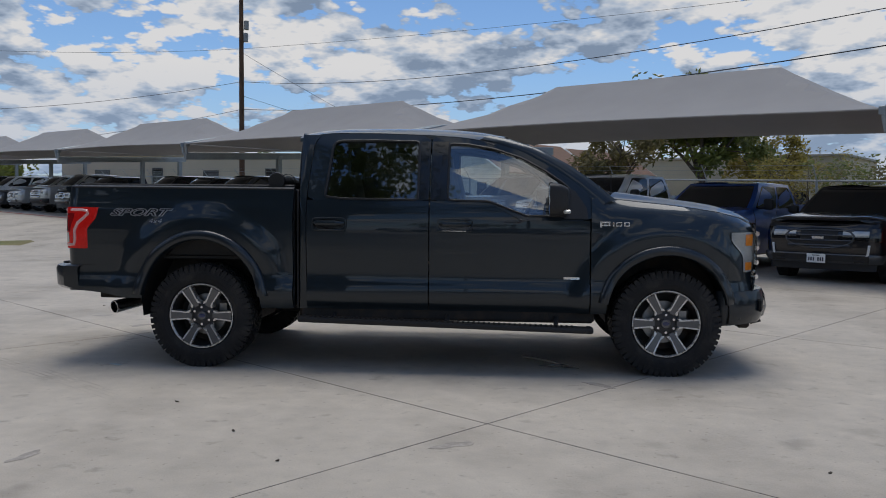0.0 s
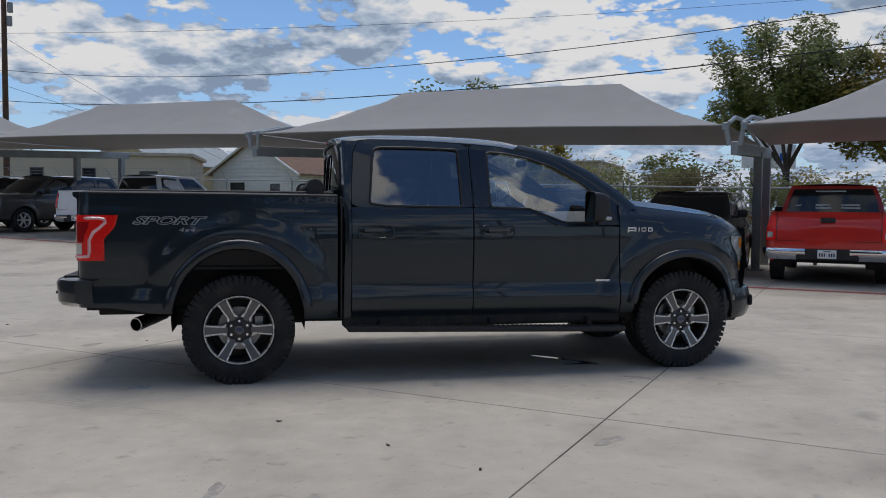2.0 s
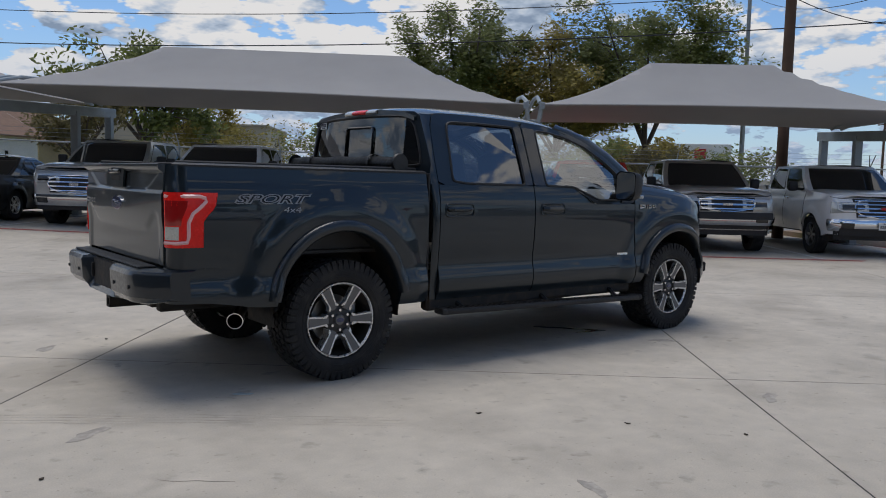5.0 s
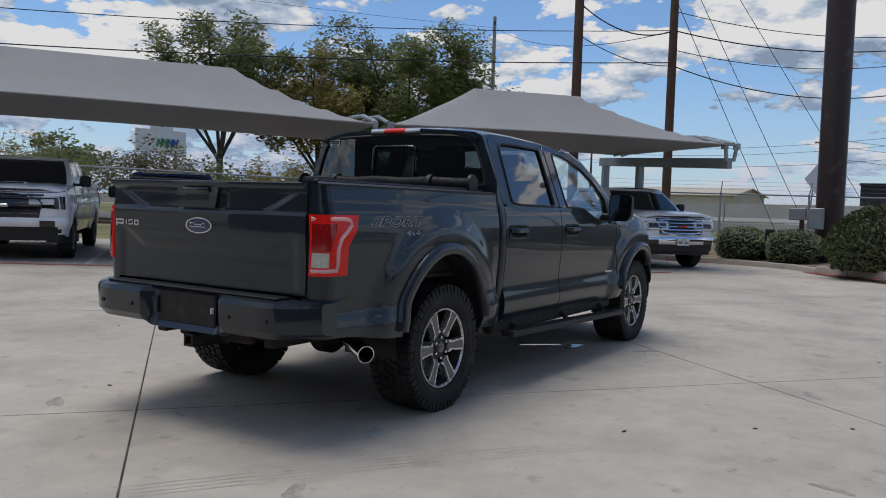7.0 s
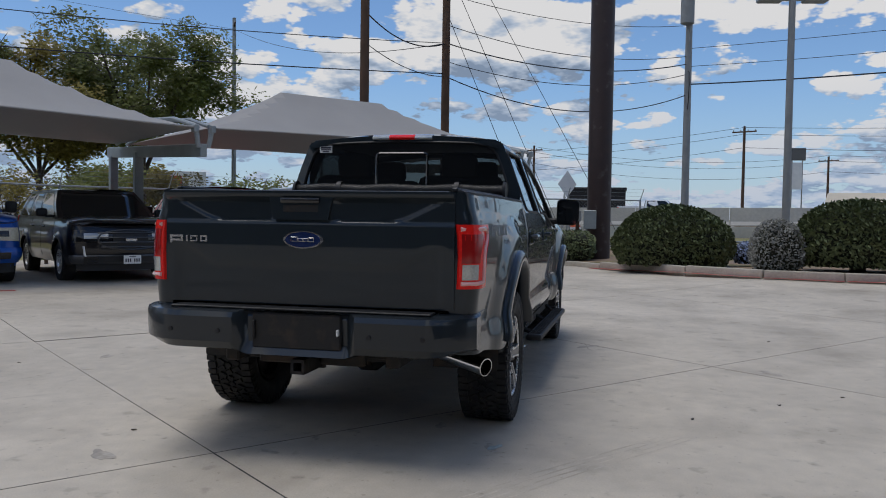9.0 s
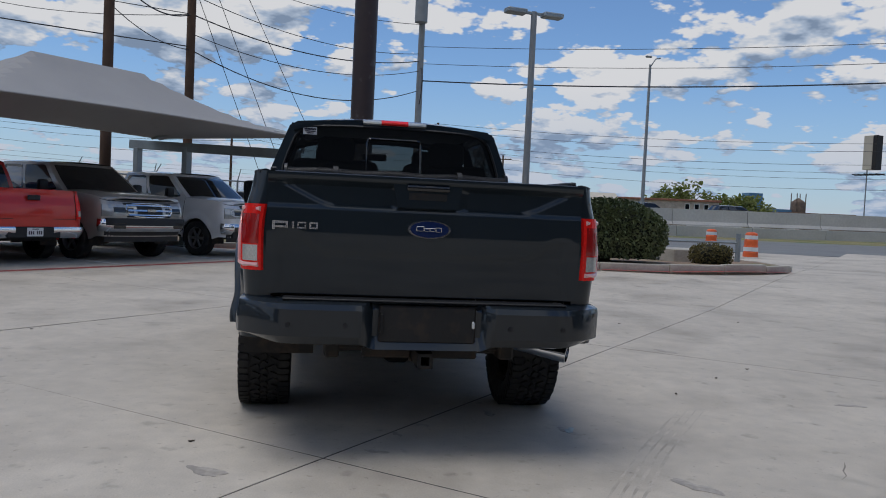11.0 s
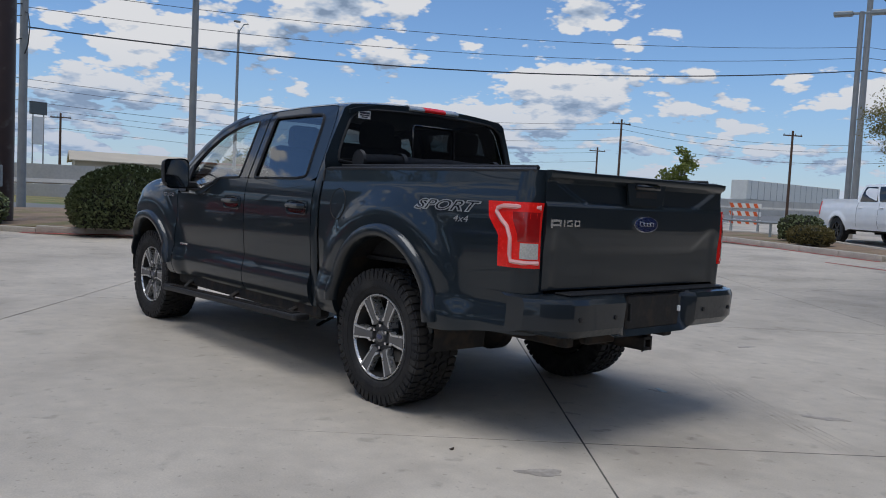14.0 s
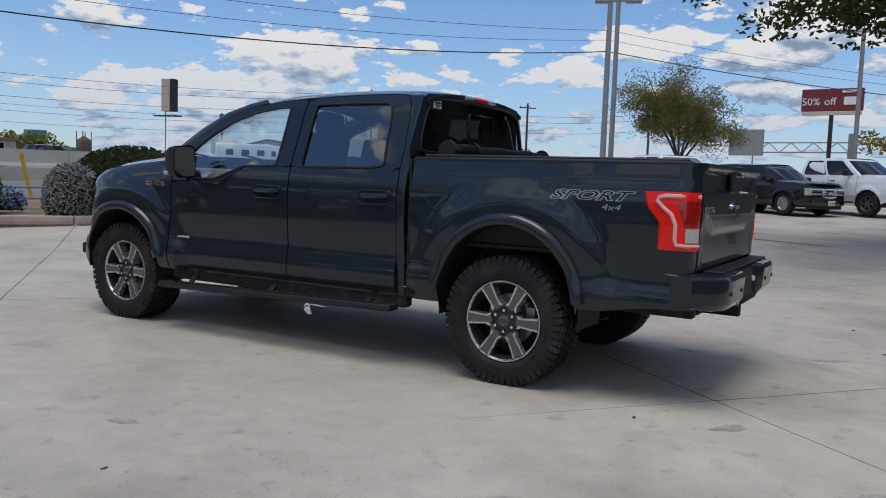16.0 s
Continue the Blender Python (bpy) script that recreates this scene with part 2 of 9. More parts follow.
let_light_through(FABRIC, 0.03)
STEELPAINT = mat("galvanised_steel", (0.30, 0.33, 0.34), 0.5, 0.4, var=0.12, scale=2, fine=25)
BROWN_STEEL = mat("brown_painted_steel", (0.032, 0.016, 0.014), 0.5, var=0.2, second=(0.06, 0.05, 0.045), second_scale=3, second_at=(0.6, 0.7))
WOODPOLE = mat("weathered_pole_wood", (0.10, 0.058, 0.036), 0.9, var=0.25, scale=2, fine=60, bump=0.6)
GREYPOLE = mat("grey_pole", (0.28, 0.29, 0.29), 0.6, 0.3, var=0.1)
WIRE = mat("cable_black", (0.02, 0.02, 0.022), 0.6, var=0.1)
BARRIER = mat("barrier_concrete", (0.47, 0.45, 0.41), 0.9, var=0.1, scale=0.4, fine=6, bump=0.2)
LEAF_DARK = mat("oak_leaf", (0.040, 0.055, 0.018), 0.6, var=0.25, island=0.5, spec=0.3)
LEAF = mat("tree_leaf", (0.130, 0.145, 0.038), 0.6, var=0.25, island=0.45, spec=0.3)
LEAF2 = mat("yellowing_leaf", (0.23, 0.185, 0.038), 0.6, var=0.25, island=0.5, spec=0.3)
LEAF_HEDGE = mat("hedge_leaf", (0.125, 0.15, 0.070), 0.65, var=0.2, island=0.4, spec=0.3)
LEAF_GREY = mat("sage_leaf", (0.20, 0.20, 0.18), 0.7, var=0.2, island=0.3, spec=0.3)
DECAL = mat("decal_silver", (0.52, 0.53, 0.54), 0.4, 0.1, var=0.05)
LEAF_DROOP = mat("drooping_leaf", (0.16, 0.15, 0.055), 0.6, var=0.25, island=0.5, spec=0.3)
LEAF_BROWN = mat("dry_leaf", (0.12, 0.10, 0.04), 0.7, var=0.25, island=0.5, spec=0.3)
for m_, tint_ in ((LEAF, (0.22, 0.27, 0.05)), (LEAF2, (0.36, 0.30, 0.05)), (LEAF_DROOP, (0.26, 0.24, 0.07)), (LEAF_BROWN, (0.20, 0.17, 0.06)), (LEAF_DARK, (0.08, 0.11, 0.025))):
    let_light_through(m_, 0.32, tint_)
BARK = mat("bark", (0.09, 0.07, 0.055), 0.95, var=0.3, fine=60, bump=0.8)
SIDING = mat("white_siding", (0.70, 0.70, 0.66), 0.7, var=0.05)
CREAM = mat("cream_wall", (0.52, 0.46, 0.36), 0.8, var=0.06, scale=0.5)
YELLOWWALL = mat("yellow_wall", (0.48, 0.40, 0.24), 0.8, var=0.06)
SHINGLE = mat("brown_shingles", (0.20, 0.12, 0.08), 0.9, var=0.15, fine=40, bump=0.4)
BRICK = mat("orange_brick", (0.30, 0.13, 0.08), 0.9, var=0.2, fine=30)
PLASTER = mat("pale_plaster", (0.50, 0.42, 0.34), 0.9, var=0.15, fine=3)
ORANGE = mat("safety_orange", (0.72, 0.12, 0.025), 0.55, var=0.12)
YELLOW = mat("safety_yellow", (0.65, 0.40, 0.02), 0.5, var=0.1)
HYDRANT = mat("red_enamel", (0.45, 0.02, 0.02), 0.4, var=0.1)
SIGNRED = mat("sign_red", (0.42, 0.02, 0.025), 0.45, var=0.05)
SIGNWHITE = mat("sign_white", (0.75, 0.75, 0.73), 0.5, var=0.05)
SIGNBLUE = mat("sign_blue", (0.03, 0.12, 0.42), 0.5, var=0.05)
SIGNGREEN = mat("sign_green", (0.04, 0.26, 0.12), 0.5, var=0.05)


# ---- shape helpers ----
def thing(name, label, category, m=None, group="", kind=""):
    ob = new(name)
    ob.empty_display_size = 0.2
    if m is not None:
        ob.matrix_basis = m
    return tagged(ob, label, category, group, kind)


def obj(name, bm, material, parent=None, smooth=True, angle=35):
    bmesh.ops.recalc_face_normals(bm, faces=bm.faces)
    me = bpy.data.meshes.new(name)
    bm.to_mesh(me)
    bm.free()
    for mm in material if isinstance(material, (list, tuple)) else [material]:
        me.materials.append(mm)
    if smooth:
        me.shade_smooth()
        me.set_sharp_from_angle(angle=radians(angle))
    ob = new(name, me)
    if parent:
        ob.parent = parent
    return ob


def part(name, bm, material, parent, label="", smooth=True, angle=35):
    ob = obj(name, bm, material, parent, smooth, angle)
    return tagged(ob, label) if label else ob


def same(name, ob, parent, m=None):
    """Another part on ob's mesh."""
    o = new(name, ob.data)
    o.parent = parent
    if m is not None:
        o.matrix_basis = m
    return o


def box(bm, size, at=(0, 0, 0), bevel=0.0, m=None, seg=1):
    r = bmesh.ops.create_cube(bm, size=1.0)
    vs = r["verts"]
    bmesh.ops.scale(bm, vec=size, verts=vs)
    if bevel:
        es = list({e for v in vs for e in v.link_edges})
        b = bmesh.ops.bevel(bm, geom=es, offset=min(bevel, min(size) * 0.45), segments=seg, affect="EDGES", profile=0.5)
        vs = list({v for f in b["faces"] for v in f.verts} | {v for v in vs if v.is_valid})
    bmesh.ops.translate(bm, vec=at, verts=vs)
    if m is not None:
        bmesh.ops.transform(bm, matrix=m, verts=vs)
    return vs


def rod(bm, a, b, r0, r1=None, seg=10, caps=True):
    a, b = Vector(a), Vector(b)
    r1 = r0 if r1 is None else r1
    d = (b - a).normalized()
    side = d.orthogonal().normalized()
    up = d.cross(side)
    rings = []
    for p, r in ((a, r0), (b, r1)):
        rings.append([bm.verts.new(p + (side * math.cos(2 * math.pi * i / seg) + up * math.sin(2 * math.pi * i / seg)) * r) for i in range(seg)])
    for i in range(seg):
        bm.faces.new((rings[0][i], rings[0][(i + 1) % seg], rings[1][(i + 1) % seg], rings[1][i]))
    if caps:
        bm.faces.new(rings[0][::-1])
        bm.faces.new(rings[1])


def tube(bm, pts, r, seg=8, caps=True):
    """A pipe along points; r is one radius or one per point."""
    pts = [Vector(p) for p in pts]
    rs = r if isinstance(r, (list, tuple)) else [r] * len(pts)
    rings, side = [], None
    for i, p in enumerate(pts):
        d = (pts[min(i + 1, len(pts) - 1)] - pts[max(i - 1, 0)]).normalized()
        side = d.orthogonal().normalized() if side is None else (side - d * side.dot(d)).normalized()
        up = d.cross(side)
        rings.append([bm.verts.new(p + (side * math.cos(2 * math.pi * k / seg) + up * math.sin(2 * math.pi * k / seg)) * rs[i]) for k in range(seg)])
    for a, b in zip(rings, rings[1:]):
        for k in range(seg):
            bm.faces.new((a[k], a[(k + 1) % seg], b[(k + 1) % seg], b[k]))
    if caps:
        bm.faces.new(rings[0][::-1])
        bm.faces.new(rings[-1])


def lathe(bm, profile, seg=48, m=None):
    """Revolves (radius, along) about the local y axis."""
    rings = []
    for r, y in profile:
        rings.append([bm.verts.new((r * math.cos(2 * math.pi * i / seg), y, r * math.sin(2 * math.pi * i / seg))) for i in range(seg)])
    for a, b in zip(rings, rings[1:]):
        for i in range(seg):
            bm.faces.new((a[i], a[(i + 1) % seg], b[(i + 1) % seg], b[i]))
    if m is not None:
        bmesh.ops.transform(bm, matrix=m, verts=[v for r in rings for v in r])
    return rings


def sheet(bm, f, us, vs, closed_u=False):
    """A grid of f(u, v)."""
    g = [[bm.verts.new(f(u, v)) for v in vs] for u in us]
    n = len(us)
    for i in range(n if closed_u else n - 1):
        for j in range(len(vs) - 1):
            bm.faces.new((g[i][j], g[(i + 1) % n][j], g[(i + 1) % n][j + 1], g[i][j + 1]))
    return g


def thicken(bm, way):
    """Gives an open sheet returned edges: its border is drawn along way."""
    edges = [e for e in bm.edges if e.is_boundary]
    r = bmesh.ops.extrude_edge_only(bm, edges=edges)
    vs = [v for v in r["geom"] if isinstance(v, bmesh.types.BMVert)]
    for v in vs:
        v.co += Vector(way(v.co) if callable(way) else way)


def slab(bm, outline, a, b):
    """A prism over an (x, y) outline from z=a to z=b."""
    lo = [bm.verts.new((x, y, a)) for x, y in outline]
    hi = [bm.verts.new((x, y, b)) for x, y in outline]
    bm.faces.new(lo[::-1])
    bm.faces.new(hi)
    n = len(lo)
    for i in range(n):
        bm.faces.new((lo[i], lo[(i + 1) % n], hi[(i + 1) % n], hi[i]))
    return lo + hi


def plate(bm, outline, f, depth):
    """A slab laid on a surface: outline in (a, b), f(a, b, h) gives the place at height h."""
    lo = [bm.verts.new(f(a, b, 0.0)) for a, b in outline]
    hi = [bm.verts.new(f(a, b, depth)) for a, b in outline]
    bm.faces.new(hi)
    n = len(lo)
    for i in range(n):
        bm.faces.new((lo[i], lo[(i + 1) % n], hi[(i + 1) % n], hi[i]))


def lin(a, b, n):
    return [a + (b - a) * i / (n - 1) for i in range(n)]


def curve(pts, x):
    """Piecewise-linear reading of (x, y) pairs, smoothed at the joints."""
    if x <= pts[0][0]:
        return pts[0][1]
    for (x0, y0), (x1, y1) in zip(pts, pts[1:]):
        if x <= x1:
            return y0 + (y1 - y0) * (x - x0) / (x1 - x0)
    return pts[-1][1]


def soft(pts, x, w=0.04):
    return sum(curve(pts, x + k * w) for k in (-1, -0.5, 0, 0.5, 1)) / 5


def smooth01(t):
    t = max(0.0, min(1.0, t))
    return t * t * (3 - 2 * t)


def round_loop(pts, rounds=2):
    for _ in range(rounds):
        out = []
        for (a, b), (c, d) in zip(pts, pts[1:] + pts[:1]):
            out += [(a * 0.75 + c * 0.25, b * 0.75 + d * 0.25), (a * 0.25 + c * 0.75, b * 0.25 + d * 0.75)]
        pts = out
    return pts


def fillet_loop(pts, r=0.03):
    """Corners rounded by r; four points to an edge, in step with split_loop."""
    n, out = len(pts), []

    def bez(i, t):
        p, a, b = Vector(pts[i]), Vector(pts[i - 1]), Vector(pts[(i + 1) % n])
        d0, d1 = a - p, b - p
        q0, q1 = p + d0.normalized() * min(r, d0.length * 0.45), p + d1.normalized() * min(r, d1.length * 0.45)
        w = q0 * (1 - t) ** 2 + p * 2 * t * (1 - t) + q1 * t * t
        return (w.x, w.y)

    for i in range(n):
        j = (i + 1) % n
        out += [bez(i, 0.55), bez(i, 1.0), bez(j, 0.0), bez(j, 0.25)]
    return out


def split_loop(pts, k=4):
    out = []
    for (a, b), (c, d) in zip(pts, pts[1:] + pts[:1]):
        for i in range(k):
            t = (i + 0.5) / k
            out.append((a + (c - a) * t, b + (d - b) * t))
    return out


def words(name, text, size, depth, material, parent, m, shear=0.0, label="", stretch=1.0, thick=0.0):
    cu = bpy.data.curves.new(name, "FONT")
    cu.body, cu.size, cu.extrude, cu.shear = text, size, depth, shear
    cu.align_x, cu.align_y, cu.resolution_u, cu.offset = "CENTER", "CENTER", 3, thick
    tmp = bpy.data.objects.new(name, cu)
    scene.collection.objects.link(tmp)
    bpy.context.view_layer.update()
    me = bpy.data.meshes.new_from_object(tmp)
    bpy.data.objects.remove(tmp)
    me.materials.clear()
    me.materials.append(material)
    me.transform(Matrix.Diagonal((stretch, 1, 1, 1)))
    ob = new(name, me)
    ob.parent = parent
    ob.matrix_basis = m
    return tagged(ob, label) if label else ob


LOT = radians(-40.0)      # the parking row's heading
CU, SU = math.cos(LOT), math.sin(LOT)


def row_rise(u, v):
    """The parking row climbs gently towards its far end."""
    return 0.019 * min(max(0.0, 0.5 - u), 70.0) * smooth01((v - 2.0) / 6.0)


def lot(u, v, z=0.0):
    """Along the parking row, away from it, up from the paving."""
    return Vector((u * CU - v * SU, u * SU + v * CU, z + row_rise(u, v)))


def lot_pose(u, v, z=0.0, turn=0.0):
    p = lot(u, v, z)
    return pose(p.x, p.y, p.z, 0, 0, -40.0 + turn)

# ---- ground ----
def rise(x, y):
    """The lot climbs a little towards the far street side."""
    s = smooth01((14.0 - x) / 7.0)
    # a low swell in front of the planted island
    swell = 0.17 * smooth01((x - 5.5) / 4.5) * smooth01((-y - 0.5) / 2.5) * (1 - smooth01((-y - 9.0) / 4.0))
    near = 0.030 * min(max(0.0, -y - 8.0), 24.0)
    return near * s + 0.013 * min(max(0.0, -y - 7.0), 53.0) * (1 - s) + row_rise(x * CU + y * SU, -x * SU + y * CU) + swell


SLAB = 4.62
U0, V0 = 1.94, -1.56      # one joint crossing


def build_ground():
    bm = bmesh.new()
    xs = [-900, -400, -200, -100, -60, -40, -30, -20, -10, 0, 7, 8.5, 10, 11.5, 13, 14, 20, 30, 40, 60, 100, 200, 400, 900]
    ys = [-900, -400, -200, -100, -60, -50, -40, -32, -26, -20, -14, -8, -7, 0, 10, 20, 30, 60, 100, 200, 400, 900]
    sheet(bm, lambda x, y: (x, y, rise(x, y) - 0.16), xs, ys)
    g = obj("ground", bm, DRYGRASS)
    tagged(g, "dry grass and earth reaching to the horizon", "ground", kind="structure")

    pav = thing("pavement", "pale concrete lot cast in large square slabs with dark joints", "pavement", kind="structure")
    bm = bmesh.new()
    h = SLAB / 2 - 0.0052
    b = 0.002
    ring = [[(-h, -h), (h, -h), (h, h), (-h, h)], [(-h + b, -h + b), (h - b, -h + b), (h - b, h - b), (-h + b, h - b)]]
    lo = [bm.verts.new((x, y, -0.12)) for x, y in ring[0]]
    mi = [bm.verts.new((x, y, -b)) for x, y in ring[0]]
    hi = [bm.verts.new((x, y, 0)) for x, y in ring[1]]
    bm.faces.new(hi)
    for i in range(4):
        j = (i + 1) % 4
        bm.faces.new((lo[i], lo[j], mi[j], mi[i]))
        bm.faces.new((mi[i], mi[j], hi[j], hi[i]))
    first = None
    rest = bmesh.new()
    for i in range(-16, 14):
        for j in range(-14, 4):
            u, v = U0 + (i + 0.5) * SLAB, V0 + (j + 0.5) * SLAB
            p = lot(u, v)
            if p.x > 17.0 and p.y > -10.0 or p.x > 22.5 or v > 15.0:
                continue
            z = max(rise(p.x + a, p.y + c) for a in (-3.3, 0, 3.3) for c in (-3.3, 0, 3.3))
            if -9 <= i <= 8 and -7 <= j <= 3 and z < 0.01:
                m = lot_pose(u, v)
                if first is None:
                    first = part("concrete_slab", bm, CONCRETE, pav, smooth=False)
                    first.matrix_basis = m
                else:
                    same("concrete_slab", first, pav, m)
            else:
                q = [lot(u + a * h, v + c * h) for a, c in ((-1, -1), (1, -1), (1, 1), (-1, 1))]
                top = [rest.verts.new((w.x, w.y, rise(w.x, w.y))) for w in q]
                bot = [rest.verts.new((w.x, w.y, rise(w.x, w.y) - 0.12)) for w in q]
                rest.faces.new(top)
                for k in range(4):
                    rest.faces.new((bot[k], bot[(k + 1) % 4], top[(k + 1) % 4], top[k]))
    tagged(part("outer_slabs", rest, CONCRETE, pav, "outlying concrete slabs", smooth=False), kind="stuff")
    # joint filler just below the slabs
    bm = bmesh.new()
    q = [lot(-70, -60), lot(50, -60), lot(50, 16.3), lot(-70, 16.3)]
    bm.faces.new([bm.verts.new((w.x, w.y, -0.02)) for w in q])
    bmesh.ops.subdivide_edges(bm, edges=bm.edges, cuts=40, use_grid_fill=True)
    for vtx in bm.verts:
        vtx.co.z = rise(vtx.co.x, vtx.co.y) - 0.115
        vtx.co.x = min(vtx.co.x, 20.5)
    filler = mat("joint_filler", (0.050, 0.046, 0.042), 0.9, var=0.3, second=(0.16, 0.145, 0.12), second_scale=2.5, second_at=(0.5, 0.62), world=True)
    part("joint_filler", bm, filler, pav, "dark joint filler", smooth=False)
    bm = bmesh.new()
    bm.faces.new([bm.verts.new((x, y, -0.0012)) for x, y in ((-30, -7.9), (12.5, -7.9), (12.5, 0.5), (-6.0, 13.0), (-30, 13.0))])
    part("joint_filler", bm, filler, pav, "dark joint filler", smooth=False)

    # asphalt under the canopies is the same concrete; painted lines lie on it
    bm = bmesh.new()
    for i in range(40):
        a, c = -52 + i * 1.6, -52 + i * 1.6 + 1.6
        wob = [0.0, 0.006, -0.005, 0.004]
        q = [lot(a, 8.2 + wob[i % 4], 0.004), lot(c, 8.2 + wob[(i + 1) % 4], 0.004), lot(c, 8.42 + wob[(i + 1) % 4], 0.004), lot(a, 8.42 + wob[i % 4], 0.004)]
        bm.faces.new([bm.verts.new(w) for w in q])
    bmesh.ops.remove_doubles(bm, verts=bm.verts, dist=0.001)
    tagged(obj("fire_lane_line", bm, RED_PAINT), "worn red painted line along the parking row", "painted line", kind="structure")
    lines = thing("stall_lines", "worn white painted stall lines on the concrete", "painted line", kind="structure")
    first = None
    for k in range(-18, 5):
        m = lot_pose(-1.28 + 2.74 * k, 10.9, 0.0045)
        if first is None:
            bm = bmesh.new()
            box(bm, (0.10, 4.9, 0.002))
            first = part("stall_line", bm, WHITE_PAINT, lines, smooth=False)
            first.matrix_basis = m
        else:
            same("stall_line", first, lines, m)


build_ground()


# ---- shade canopies ----
FRONT_V, RIDGE_V, BACK_V = 8.8, 11.3, 13.9


def canopy(ua, ub, ra, rb, front_post=True):
    """A hipped, stretched cloth roof from ua to ub along the row with its ridge from ra to rb."""
    c = thing("shade_canopy", "grey-brown stretched fabric canopy with a hipped ridge over the parking row", "canopy", group="canopies over the parking row")
    EAVE, TOP = 2.86, 4.06

    def hip(a, b):
        """a 0..1 along, b 0..1 front to back."""
        u, v = ua + (ub - ua) * a, FRONT_V + (BACK_V - FRONT_V) * b
        fa = min((u - ua) / (ra - ua), (ub - u) / (ub - rb), 1.0)
        fb = min((v - FRONT_V) / (RIDGE_V - FRONT_V), (BACK_V - v) / (BACK_V - RIDGE_V))
        h = max(0.0, min(fa, fb))
        z = EAVE + (TOP - EAVE) * (h - 0.10 * math.sin(math.pi * h))
        # edges hang in a shallow bow between the corners
        if min(b, 1 - b) < 0.001:
            z += 0.05 * math.sin(math.pi * a)
        return lot(u, v, z)

    br = sorted({*lin(0, 1, 25), (ra - ua) / (ub - ua), (rb - ua) / (ub - ua)})
    bs = sorted({*lin(0, 1, 19), (RIDGE_V - FRONT_V) / (BACK_V - FRONT_V)})
    bm = bmesh.new()
    sheet(bm, hip, br, bs)
    part("roof_cloth", bm, FABRIC, c, angle=12)
    # edge cable
    bm = bmesh.new()
    tube(bm, [hip(a, 0) for a in lin(0, 1, 13)], 0.018, 6)
    part("edge_cable", bm, FABRIC, c)


def canopy_frame(u):
    f = thing("canopy_frame", "painted steel cantilever frame with two columns carrying the canopies", "steel frame", group="canopy frames")
    bm = bmesh.new()
    a, b = lot(u, FRONT_V + 0.05, 2.45), lot(u, 14.9, 2.72)
    d = b - a
    L = d.length
    m = Matrix.Translation((a + b) / 2) @ Matrix.Rotation(LOT, 4, "Z") @ Matrix.Rotation(math.asin(d.z / L), 4, "X")
    box(bm, (0.13, L, 0.24), bevel=0.01, m=m)
    part("arm", bm, STEELPAINT, f)
    for v in (12.7, 14.6):
        bm = bmesh.new()
        box(bm, (0.18, 0.18, 2.62), bevel=0.012, m=lot_pose(u, v, 1.31))
        box(bm, (0.36, 0.36, 0.03), bevel=0.004, m=lot_pose(u, v, 0.02))
        part("column", bm, STEELPAINT, f)
    for du in (-0.16, 0.16):
        bm = bmesh.new()
        rod(bm, lot(u + du * 0.6, FRONT_V + 0.06, 2.5), lot(u + du, FRONT_V + 0.02, 2.9), 0.045, seg=10)
        box(bm, (0.10, 0.16, 0.14), bevel=0.01, m=lot_pose(u + du, FRONT_V + 0.05, 2.84))
        part("corner_bracket", bm, STEELPAINT, f)
    for du in (-0.12, 0.12):
        bm = bmesh.new()
        tube(bm, [lot(u + du, FRONT_V + 0.1, 2.9), lot(u + du * 1.3, 10.0, 3.12), lot(u + du * 1.5, 11.3, 3.2), lot(u + du * 1.3, 12.6, 3.05), lot(u + du, 13.9, 2.86)], 0.04, 8)
        part("hoop", bm, STEELPAINT, f)


for ua, ub in ((1.4, 9.45), (-9.6, 1.2), (-20.6, -9.8), (-31.6, -20.8), (-42.6, -31.8), (-53.6, -42.8), (-64.6, -53.8), (-75.6, -64.8)):
    canopy(ua, ub, ua + 2.65, ub - 2.65)
for u in (9.4, 1.3, -9.7, -20.7, -31.7, -42.7, -53.7, -64.7):
    canopy_frame(u)

# ---- the pickup in the middle ----
XR, XF, WHEEL_Z, TYRE_R = -1.825, 1.848, 0.41, 0.418
SIDE = [(0.40, 0.86), (0.46, 0.90), (0.50, 0.938), (0.56, 0.962), (0.63, 0.968), (0.705, 0.953), (0.735, 0.944), (0.80, 0.948), (0.95, 0.962),
        (1.10, 0.966), (1.20, 0.962), (1.285, 0.950), (1.34, 0.934), (1.45, 0.916)]
CORNER = -2.87        # where the side turns into the rear corner


def wheel_bulge(x, z):
    y = 0.0
    for xc, a0 in ((XR, 0.0), (XF, 0.0)):
        r = math.hypot((x - xc) / 1.0, (z - 0.50) / (1.04 if xc < 0 else 0.94))
        y += 0.040 * smooth01((0.80 - r) / 0.17)
    return y


def half_width(x, z):
    y = soft(SIDE, z, 0.012) + wheel_bulge(x, z)
    y -= 0.022 * smooth01((-2.2 - x) / 0.7)
    if x > 2.0:
        y -= 0.34 * ((x - 2.0) / 0.62) ** 2.3
    if x > 1.2 and z > 1.10:
        top = fender_top(x)
        y -= 0.085 * smooth01((x - 1.2) / 0.25) * max(0.0, (z - 1.10) / max(0.02, top - 1.10)) ** 3
    return y


def skin_at(s, z, side=1, out=0.0):
    """Place on the body side; past CORNER s runs round the rear corner."""
    if s >= CORNER:
        return Vector((s, side * (half_width(s, z) + out), z))
    a = min(1.0, (CORNER - s) / 0.19) * math.pi / 2
    y0 = half_width(CORNER, z)
    r, ry = 0.105, 0.10
    return Vector((CORNER - (r + out) * math.sin(a), side * (y0 - ry + (ry + out) * math.cos(a)), z))


